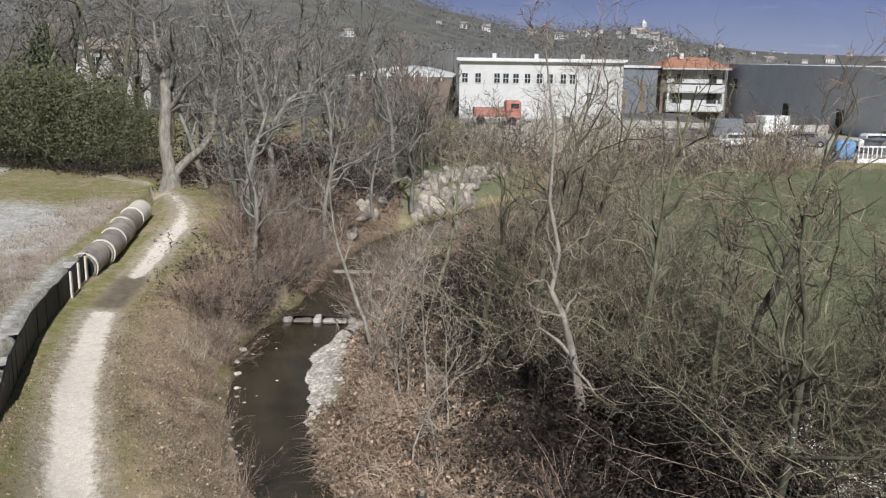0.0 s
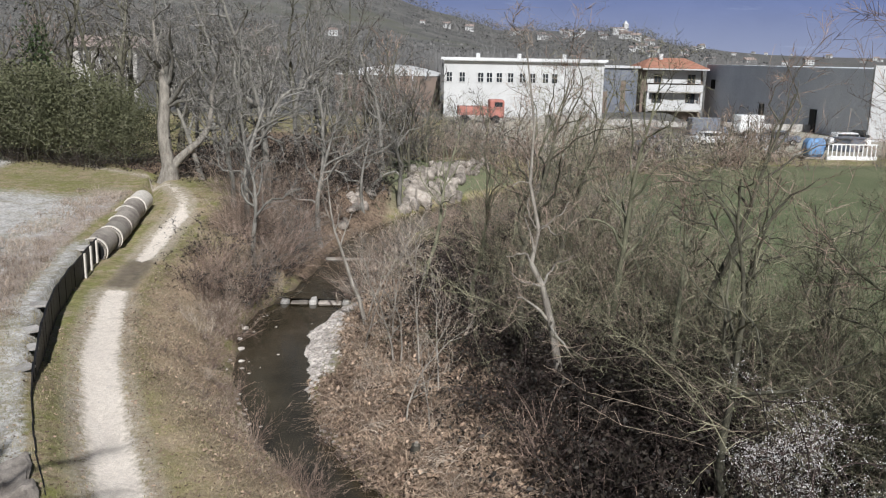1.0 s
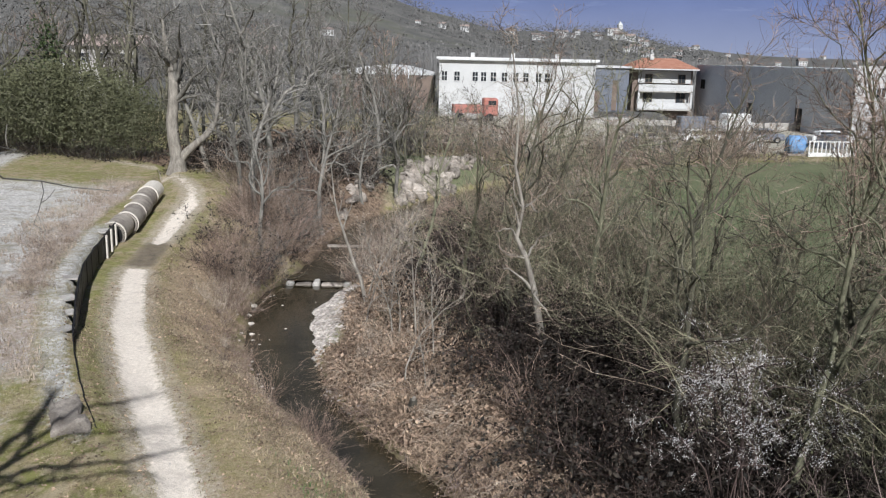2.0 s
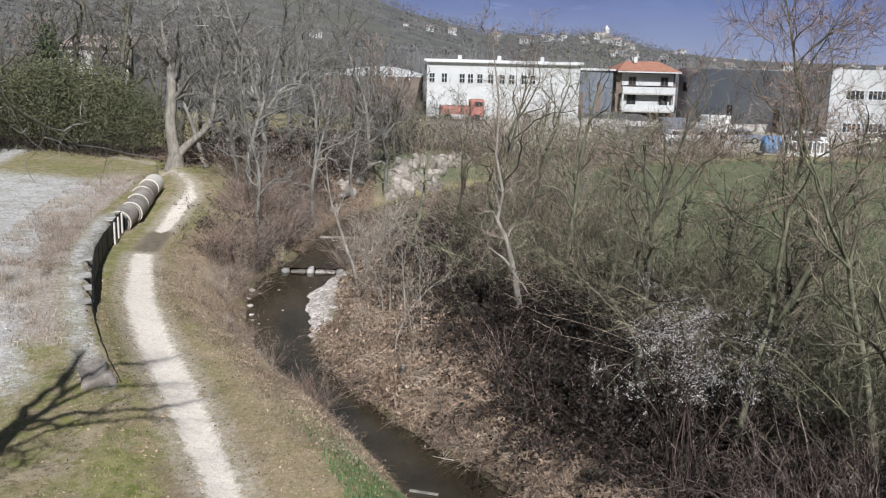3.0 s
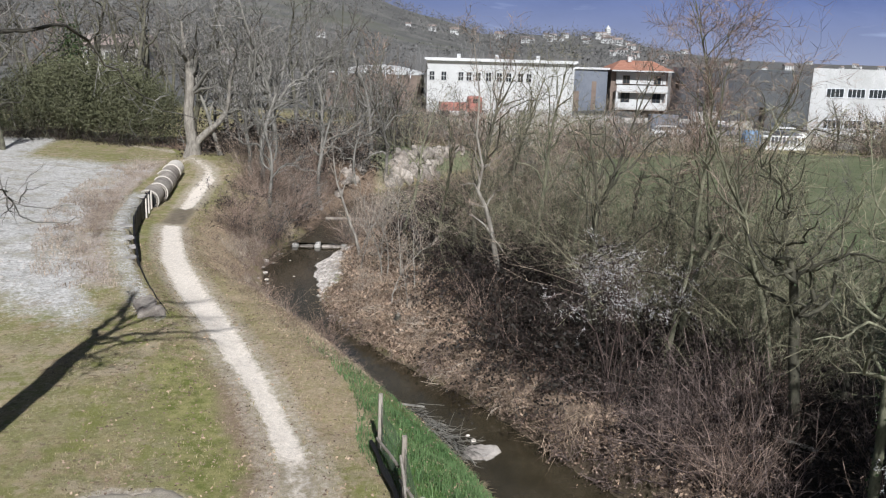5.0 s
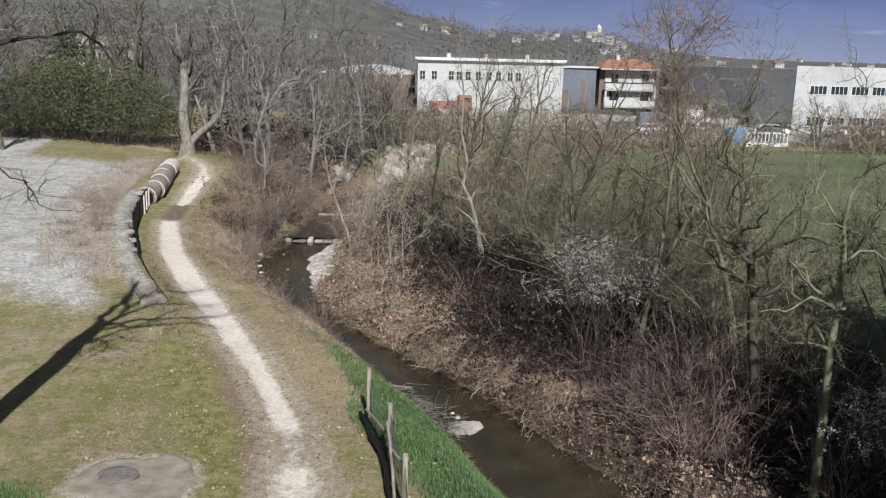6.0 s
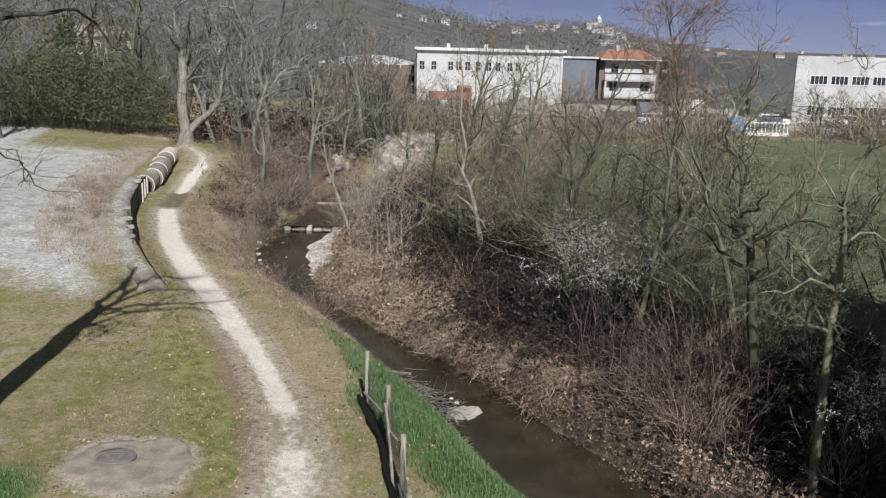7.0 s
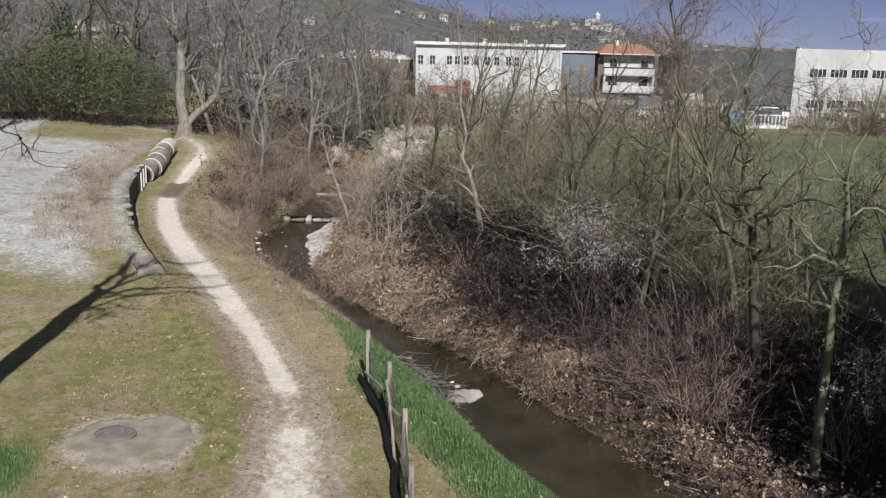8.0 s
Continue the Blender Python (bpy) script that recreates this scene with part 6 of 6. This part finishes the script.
        a = rng.uniform(0, 6.3, n)
        rot = np.stack([np.stack([np.cos(a), -np.sin(a), 0 * a], -1), np.stack([np.sin(a), np.cos(a), 0 * a], -1), np.stack([0 * a, 0 * a, 1 + 0 * a], -1)], 1)
        v = np.einsum("nij,nkj->nki", rot, bv[None] * s * rng.uniform(0.85, 1.15, (n, len(bv), 1))) + pts[:, None]
        f = (bf[None] + np.arange(n)[:, None, None] * len(bv)).reshape(-1, 3)
        tagged(new(name, mesh_of(name, v.reshape(-1, 3), f, (PEBBLE,))), label, "pebbles", kind="stuff")

    p = spread_on(5600, 18, 31.8, lambda y, n: at(EDGE_R, y) - 0.1 + np.abs(rng.normal(0, 1, n)) * (0.22 + 0.6 * ease(22, 27, y)))
    p = p[(p[:, 2] > WATER - 0.04) & (rng.uniform(0, 1, len(p)) < 0.05 + 0.95 * ease(22, 26, p[:, 1]))]
    pebbles("pebble_bar", p, 0.055, "pale pebble bar at the edge of the stream")
    p = spread_on(26, 20, 31, lambda y, n: at(EDGE_L, y) + rng.normal(0.0, 0.25, n))
    p[:, 2] = np.maximum(p[:, 2], WATER - 0.02) + 0.01
    pebbles("bank_pebbles", p, 0.06, "scattered stones along the water edge")
    p = spread_on(260, -2, 26, lambda y, n: at(PATH_MID, y) + rng.normal(0, 1, n) * at(PATH_HALF, y) * 0.9)
    pebbles("path_gravel", p, 0.018, "loose gravel on the trodden path")
    p = spread_on(3000, 13, 38, lambda y, n: at(WALL_X, y) - 1.8 - rng.uniform(0, 1, n) * 12)
    pebbles("gravel_patch", p, 0.035, "loose grey-white gravel on the raised ground")
    y = rng.uniform(3, 31, 70)
    p = np.stack([rng.uniform(at(EDGE_L, y), at(EDGE_R, y)), y, np.full(70, WATER - 0.01)], -1)
    p = p[(y > 22) & (rng.uniform(0, 1, 70) < 0.4)]
    pebbles("stream_stones", p, 0.035, "stones breaking the surface of the stream")


scatter()


# ---- retaining wall, pipe and other works ----
def rough_stone(rng, size, flat=0.7, cuts=2):
    bm = bmesh.new()
    bmesh.ops.create_icosphere(bm, subdivisions=cuts, radius=1)
    o = Vector(rng.uniform(-50, 50, 3))
    for v in bm.verts:
        k = 1 + 0.35 * noise.noise(v.co * 1.2 + o) + 0.12 * noise.noise(v.co * 3.1 + o)
        v.co = Vector((v.co.x * size[0], v.co.y * size[1], v.co.z * size[2] * flat)) * k
    return bm


def strip_piece(p, q, width, drop):
    """A slab between two points of its top edge, hanging down by drop at each end."""
    bm = bmesh.new()
    d = Vector((q[0] - p[0], q[1] - p[1], 0)).normalized()
    side = Vector((d.y, -d.x, 0)) * width / 2
    v = []
    for end, h in ((p, drop[0]), (q, drop[1])):
        e = Vector(end)
        v += [bm.verts.new(e - side), bm.verts.new(e + side), bm.verts.new(e + side - Vector((0, 0, h))), bm.verts.new(e - side - Vector((0, 0, h)))]
    for i in range(4):
        j = (i + 1) % 4
        bm.faces.new((v[i], v[j], v[4 + j], v[4 + i]))
    bm.faces.new((v[3], v[2], v[1], v[0]))
    bm.faces.new((v[4], v[5], v[6], v[7]))
    bmesh.ops.recalc_face_normals(bm, faces=bm.faces[:])
    return bm


def retaining_wall():
    t = thing("retaining_wall", pose(0, 0, 0), "low retaining wall, its shaded face coloured black in panels", "wall")
    ys = np.arange(11.2, 30.2, 0.55)
    rng = np.random.default_rng(61)
    xs = at(WALL_X, ys)
    top = np.array([gz(x - 0.3, y) for x, y in zip(xs, ys)]) + 0.07 * ease(13, 19, ys) - 0.03 * ease(16, 13, ys)
    foot = np.array([gz(x + 0.4, y) for x, y in zip(xs, ys)]) - 0.2
    for i in range(len(ys) - 1):
        jut = rng.uniform(-0.012, 0.012)
        p, q = (xs[i] + 0.06 + jut, ys[i] + 0.006, top[i]), (xs[i + 1] + 0.06 + jut, ys[i + 1] - 0.006, top[i + 1])
        # panels are black because the wall face's shade is put into their colour
        part("panel", strip_piece(p, q, 0.05 if ys[i] > 16 else 0.02, (top[i] - foot[i], top[i + 1] - foot[i + 1])), SHADE_BLACK, t)
        if rng.uniform() < 0.2:
            w, a, lift = rng.uniform(0.2, 0.5), rng.uniform(0.02, 0.3), rng.uniform(-0.055, -0.02)
            p, q = (xs[i] + 0.02 - w / 2, ys[i] + a, top[i] + lift), (xs[i + 1] + 0.02 - w / 2, ys[i + 1] - rng.uniform(0.02, 0.2), top[i + 1] + lift + rng.uniform(-0.02, 0.02))
            part("cap", strip_piece(p, q, w, (0.06, 0.06)), CAP, t)
        if ys[i] > 26.5 and i % 2 == 0:
            p, q = (xs[i] + 0.12, ys[i] + 0.2, top[i] + 0.05), (xs[i] + 0.115, ys[i] + 0.3, top[i] + 0.05)
            part("stake", strip_piece(p, q, 0.06, (top[i] - foot[i] + 0.05,) * 2), STRAP, t, "pale upright stake")
    t = thing("concrete_block", pose(-7.98, 11.85, gz(-7.98, 11.85) - 0.05, 2, -5, 28), "broken grey concrete block at the end of the wall", "block")
    bm = box(bmesh.new(), (0.62, 1.35, 0.36), bevel=0.05)
    bmesh.ops.subdivide_edges(bm, edges=bm.edges[:], cuts=5, use_grid_fill=True)
    for v in bm.verts:
        v.co += v.co * 0.3 * noise.noise(v.co * 2.3 + Vector((3, 1, 0))) + Vector((0.10, 0.12, 0.07)) * noise.noise(v.co * 4.5) + Vector((0.03, 0.03, 0.03)) * noise.noise(v.co * 13)
    part("block", bm, RUBBLE_STONE, t)


def pipeline():
    a, b = Vector((-13.72, 29.5, 0.42)), Vector((-15.0, 38.9, 0.85))
    n = 5
    for i in range(n):
        p, q = a.lerp(b, i / n), a.lerp(b, (i + 1) / n)
        mid = (p + q) / 2
        bend = 0.12 * math.sin(i * 1.3)
        m = look(mid + Vector((bend, 0, 0)), q + Vector((bend, 0, 0)))
        t = thing("drain_pipe", m, "dusty wide drain pipe section half buried beside the path" if i < n - 1 else "last drain pipe section with a pale end by the path", "pipe", "drain pipe sections")
        length = (q - p).length
        bm = bmesh.new()
        rings = []
        steps = 14
        for k in range(steps + 1):
            z = -length / 2 + length * k / steps
            r = 0.48 + (0.015 if k % 2 else 0)
            rings.append([bm.verts.new((r * math.cos(w), r * math.sin(w), z)) for w in np.arange(24) * math.pi / 12])
        inner = [[bm.verts.new((0.41 * math.cos(w), 0.41 * math.sin(w), z)) for w in np.arange(24) * math.pi / 12] for z in (-length / 2, length / 2)]
        for r0, r1 in [*zip(rings, rings[1:]), (rings[-1], inner[1]), (inner[1], inner[0]), (inner[0], rings[0])]:
            for k in range(24):
                bm.faces.new((r0[k], r0[(k + 1) % 24], r1[(k + 1) % 24], r1[k]))
        bmesh.ops.recalc_face_normals(bm, faces=bm.faces[:])
        part("pipe_wall", bm, STRAP if i == n - 1 else PIPE, t, smooth=False)
        bm = bmesh.new()
        rr = [[bm.verts.new((r * math.cos(w), r * math.sin(w), z)) for w in np.arange(24) * math.pi / 12] for r, z in ((0.49, 0.05), (0.53, 0.05), (0.53, -0.05), (0.49, -0.05))]
        for k in range(4):
            for j in range(24):
                bm.faces.new((rr[k][j], rr[k][(j + 1) % 24], rr[(k + 1) % 4][(j + 1) % 24], rr[(k + 1) % 4][j]))
        if i == 0:
            # black disc added to close off the open near end
            part("end_cap", cyl(bmesh.new(), 0.47, 0.47, 0.06, Matrix.Translation((0, 0, length / 2 - 0.03)), 24), SHADE_BLACK, t, "added black disc closing the pipe end")
        s = part("strap", bm, STRAP, t, "pale band round the pipe")
        s.location = (0, 0, length * 0.42)


def weir():
    t = thing("weir", pose(0, 0, 0), "low concrete weir across the stream with white water edge", "weir")
    x0, x1 = float(at(EDGE_L, WEIR_Y)) + 0.1, float(at(EDGE_R, WEIR_Y)) + 0.3
    ends = (0, 0.13, 0.40, 0.52, 0.86, 1)
    for i in range(5):
        a, b = x0 + (x1 - x0) * ends[i], x0 + (x1 - x0) * ends[i + 1]
        bm = box(bmesh.new(), (b - a - 0.05, 0.5, 1.0), ((a + b) / 2, WEIR_Y + 0.09 * (i % 2), WATER_UP - 0.54 + (0.02, -0.07, 0.05, -0.05, 0.04)[i]), bevel=0.06)
        bmesh.ops.subdivide_edges(bm, edges=bm.edges[:], cuts=2, use_grid_fill=True)
        for v in bm.verts:
            v.co += Vector((0, 0.06, 0.07)) * noise.noise(v.co * 3.0)
        part("sill_block", bm, RUBBLE_STONE if i % 2 else CONCRETE, t)
    y = 39.5
    t = thing("weir", pose(0, 0, 0), "upper stone step across the stream", "weir")
    part("sill_block", box(bmesh.new(), (3.0, 0.4, 0.9), (float(at(EDGE_L, y) + at(EDGE_R, y)) / 2, y, WATER_UP - 0.38), bevel=0.08), RUBBLE_STONE, t)


def manhole():
    t = thing("manhole", pose(-5.12, 1.03, gz(-5.12, 1.03)), "round manhole in a worn concrete apron set in the lawn", "manhole")
    bm = bmesh.new()
    r = [0.36, 0.345, 0.285]
    z = [-0.08, 0.03, 0.045]
    rings = [[bm.verts.new((rr * (1 + 0.05 * math.sin(5 * w) * (rr > 1)) * math.cos(w), rr * (1 + 0.05 * math.cos(3 * w) * (rr > 1)) * math.sin(w), zz)) for w in np.arange(40) * math.pi / 20] for rr, zz in zip(r, z)]
    for a, b in zip(rings, rings[1:]):
        for k in range(40):
            bm.faces.new((a[k], a[(k + 1) % 40], b[(k + 1) % 40], b[k]))
    part("frame", bm, IRON, t)
    bm = bmesh.new()
    grid = []
    for rr in np.linspace(0.33, 1.5, 16):
        ring = []
        for w in np.arange(56) * math.pi / 28:
            x, y = rr * 1.1 * math.cos(w) + 0.32 * (rr > 0.34) * min(1, (rr - 0.33) / 0.4), rr * math.sin(w) - 0.2 * min(1, (rr - 0.33) / 0.4)
            q = Vector((x, y, 0))
            edge = rr + 0.30 * noise.noise(q * 1.7) + 0.12 * noise.noise(q * 5)
            z = gz(x - 5.12, y + 1.03) - gz(-5.12, 1.03) + 0.03 + 0.02 * noise.noise(q * 4) + 0.025 * ease(0.8, 1.0, edge) * (y > 0) - 0.12 * ease(0.98, 1.15, edge)
            ring.append(bm.verts.new((x, y, float(z))))
        grid.append(ring)
    for a, b in zip(grid, grid[1:]):
        for k in range(56):
            bm.faces.new((a[k], a[(k + 1) % 56], b[(k + 1) % 56], b[k]))
    part("apron", bm, APRON, t, "broken earth-stained concrete apron", smooth=True)
    lid = part("cover", cyl(bmesh.new(), 0.29, 0.29, 0.1, Matrix.Translation((0, 0, 0.005)), 32), IRON, t, "rusty cast-iron cover")
    bm = bmesh.new()
    for i in range(5):
        for j in range(5):
            if (i - 2) ** 2 + (j - 2) ** 2 < 6:
                box(bm, (0.055, 0.024, 0.012), ((i - 2) * 0.085, (j - 2) * 0.085, 0.058))
    tagged(part("tread", bm, IRON, lid), kind="stuff")


def fence():
    t = thing("fence", pose(0, 0, 0), "old wooden post and wire fence along the green bank", "fence")
    posts = [(-0.82, 3.85), (-0.28, 1.8), (0.06, -0.3), (0.2, -2.2), (0.28, -4.1), (0.32, -6.0)]
    rng = np.random.default_rng(71)
    for x, y in posts:
        z = gz(x, y)
        bm = cyl(bmesh.new(), 0.055, 0.045, 1.35, Matrix.Translation((x, y, z + 0.5)) @ Matrix.Rotation(rng.normal(0, 0.04), 4, "X"), 8)
        part("post", bm, WOOD, t)
    lines = []
    for (xa, ya), (xb, yb) in zip(posts, posts[1:]):
        n = 30
        for i in range(n):
            k = (i + 0.5) / n
            x, y = xa + (xb - xa) * k, ya + (yb - ya) * k
            z = gz(x, y)
            sag = 0.08 * math.sin(math.pi * k)
            lines.append((np.array([(x, y, z - 0.02), (x + 0.01, y, z + 0.5), (x, y, z + 1.0 - sag)]), np.full(3, 0.003)))
        for h in (0.05, 0.35, 0.7, 1.0):
            pts = [(xa + (xb - xa) * k, ya + (yb - ya) * k, gz(xa + (xb - xa) * k, ya + (yb - ya) * k) + h - 0.08 * math.sin(math.pi * k) * (h > 0.6)) for k in np.linspace(0, 1, 7)]
            lines.append((np.array(pts), np.full(7, 0.0032)))
    v, f = tubes(lines, 3)
    part("wire_netting", mesh_of("wire_netting", v, f, (WIRE,)), None, t)
    for (xa, ya), (xb, yb), h0, h1 in ((posts[0], posts[1], 0.25, 0.7), (posts[1], posts[2], 0.35, 0.9), (posts[2], posts[3], 0.3, 0.8), (posts[1], posts[2], 0.8, 0.15), (posts[3], posts[4], 0.7, 0.3)):
        p = stem(rng, (xa - 0.06, ya, gz(xa, ya) + h0), np.array([xb - xa, yb - ya, h1 - h0]) / math.dist((xa, ya), (xb, yb)), math.dist((xa, ya), (xb, yb)), 6, 0.02, 0)
        v, f = tubes([(p, np.full(6, 0.03))], 6)
        part("rail", mesh_of("rail", v, f, (WOOD,), True), None, t)
    # black tubes laid where the fence's shadow falls beside its foot
    for k in range(2):
        p = np.array([(x - 0.13 - 0.05 * k + rng.normal(0, 0.03), y, gz(x - 0.13, y) + 0.05 + 0.1 * k + rng.uniform(0, 0.05)) for x, y in zip(np.interp(np.linspace(0, 5, 16), range(6), [q[0] for q in posts]), np.interp(np.linspace(0, 5, 16), range(6), [q[1] for q in posts]))])
        v, f = tubes([(p, np.full(16, 0.045))], 6)
        part("hose", mesh_of("hose", v, f, (SHADE_BLACK,), True), None, t, "black tube in place of the fence's shadow along its foot")


def stream_things():
    rng = np.random.default_rng(81)
    t = thing("flat_rock", pose(1.42, 8.3, WATER, 0, 0, 20), "broad flat pale rock lying in the stream", "rock")
    bm = rough_stone(rng, (0.5, 0.36, 0.18), 1.0, 4)
    for v in bm.verts:
        v.co += Vector((0.10, 0.08, 0.05)) * noise.noise(v.co * 4.5) + Vector((0, 0, 0.035)) * noise.noise(v.co * 11)
        v.co.z = min(v.co.z, 0.10 + 0.05 * noise.noise(v.co * 5))
    part("rock", bm, PEBBLE, t, smooth=False)
    for x, y, s in ((5.68, 3.7, 0.11), (5.9, 3.9, 0.08), (1.3, 9.1, 0.1), (1.15, 9.4, 0.08), (-7.5, 26.4, 0.15), (-7.8, 27.5, 0.12), (-7.2, 25.2, 0.12), (-7.9, 28.6, 0.16)):
        t = thing("stone", pose(x, y, max(gz(x, y), WATER - 0.03) + s * 0.2, 0, 0, rng.uniform(0, 360)), "pale stone at the edge of the stream", "stone", "stones along the stream")
        part("stone", rough_stone(rng, (s, s * 0.8, s * 0.7)), PEBBLE, t)
    t = thing("driftwood", pose(-0.35, 11.3, WATER + 0.02, 0, 0, 75), "weathered plank drifting in the stream", "wood")
    part("plank", box(bmesh.new(), (0.09, 0.7, 0.04), bevel=0.01), BARK, t)
    # brushwood washed against the bank
    t = thing("brushwood", pose(0, 0, 0), "tangle of dead branches washed against the bank", "branches")
    bits = []
    for _ in range(150):
        y = rng.uniform(7.6, 9.9)
        x = float(at(EDGE_L, y)) + rng.normal(-0.05, 0.25)
        d = np.array([rng.normal(0.5, 0.4), rng.normal(-0.6, 0.5), rng.normal(0.05, 0.16)])
        p = stem(rng, (x, y, max(gz(x, y), WATER) + rng.uniform(0.02, 0.3)), d / np.linalg.norm(d), rng.uniform(0.3, 0.95), 5, 0.22, -0.02)
        p[:, 2] = np.maximum(p[:, 2], WATER - 0.03)
        bits.append((p, np.linspace(rng.uniform(0.007, 0.016), 0.004, 5)))
    v, f = tubes(bits, 4)
    tagged(part("branch_tangle", mesh_of("branch_tangle", v, f, (BARK,), True), None, t), kind="stuff")
    x, y = -1.1, 17.15
    t = thing("tree_stump", pose(x, y, gz(x, y), 6, 8, 0), "cut stump with a pale top on the reed bank", "stump")
    part("stump", cyl(bmesh.new(), 0.15, 0.11, 0.4, Matrix.Translation((0, 0, 0.15)), 10), BARK_BLACK, t)
    part("cut_face", cyl(bmesh.new(), 0.06, 0.045, 0.2, Matrix.Translation((0, -0.03, 0.36)) @ Matrix.Rotation(0.35, 4, "X"), 10), BARK_PALE, t)
    for x, y, ln, a in ((9.5, 5.0, 1.3, 40), (8.9, 6.2, 1.8, 130), (9.9, 6.0, 0.9, 15)):
        p = stem(rng, (0, 0, 0), (1, 0, 0.04), ln, 6, 0.08, 0)
        v, f = tubes([(p, np.linspace(0.06, 0.03, 6))], 7)
        t = thing("fallen_branch", pose(x, y, gz(x, y) + 0.08, 0, 0, a), "pale fallen branch lying in the scrub", "branch")
        part("branch", mesh_of("branch", v, f, (BARK_PALE,), True), None, t)


def rubble():
    """Quarry stones tipped down the outer bank where the stream bends away."""
    rng = np.random.default_rng(91)
    t = thing("rubble_heap", pose(0, 0, 0), "pale quarry stones tipped down the stream bank below the meadow", "stones")
    kinds = []
    for _ in range(6):
        bm = rough_stone(rng, (0.36, 0.3, 0.28), 0.9)
        me = bpy.data.meshes.new("stone")
        bm.to_mesh(me)
        bm.free()
        me.materials.append(RUBBLE_STONE)
        kinds.append(me)
    spots = [(rng.uniform(-3.4, 0.4), rng.uniform(0.2, 2.9), rng.uniform(0.7, 1.35)) for _ in range(105)]
    spots += [(rng.uniform(0.0, 2.6), rng.uniform(1.6, 3.0), rng.uniform(0.5, 0.9)) for _ in range(60)]
    spots += [(rng.uniform(-6.3, -5.1), rng.uniform(0.4, 2.8), rng.uniform(0.7, 1.25)) for _ in range(22)]
    spots += [(-2.2, 0.5, 2.2), (-2.9, 0.9, 1.7), (-1.6, 1.0, 1.7), (-2.6, 1.7, 1.6)]
    rise = np.linspace(44, 66, 400)
    for i, (x, u, k) in enumerate(spots):
        y = float(rise[np.argmin(np.abs((at(EDGE_L, rise) - x) * 0.87 - u))])
        o = new("stone", kinds[i % 6])
        o.parent = t
        o.matrix_local = Matrix.Translation((x, y, gz(x, y) + 0.14 * k)) @ Euler(rng.uniform(0, 6, 3)).to_matrix().to_4x4() @ Matrix.Scale(k, 4)


retaining_wall()
pipeline()
weir()
manhole()
fence()
stream_things()
rubble()
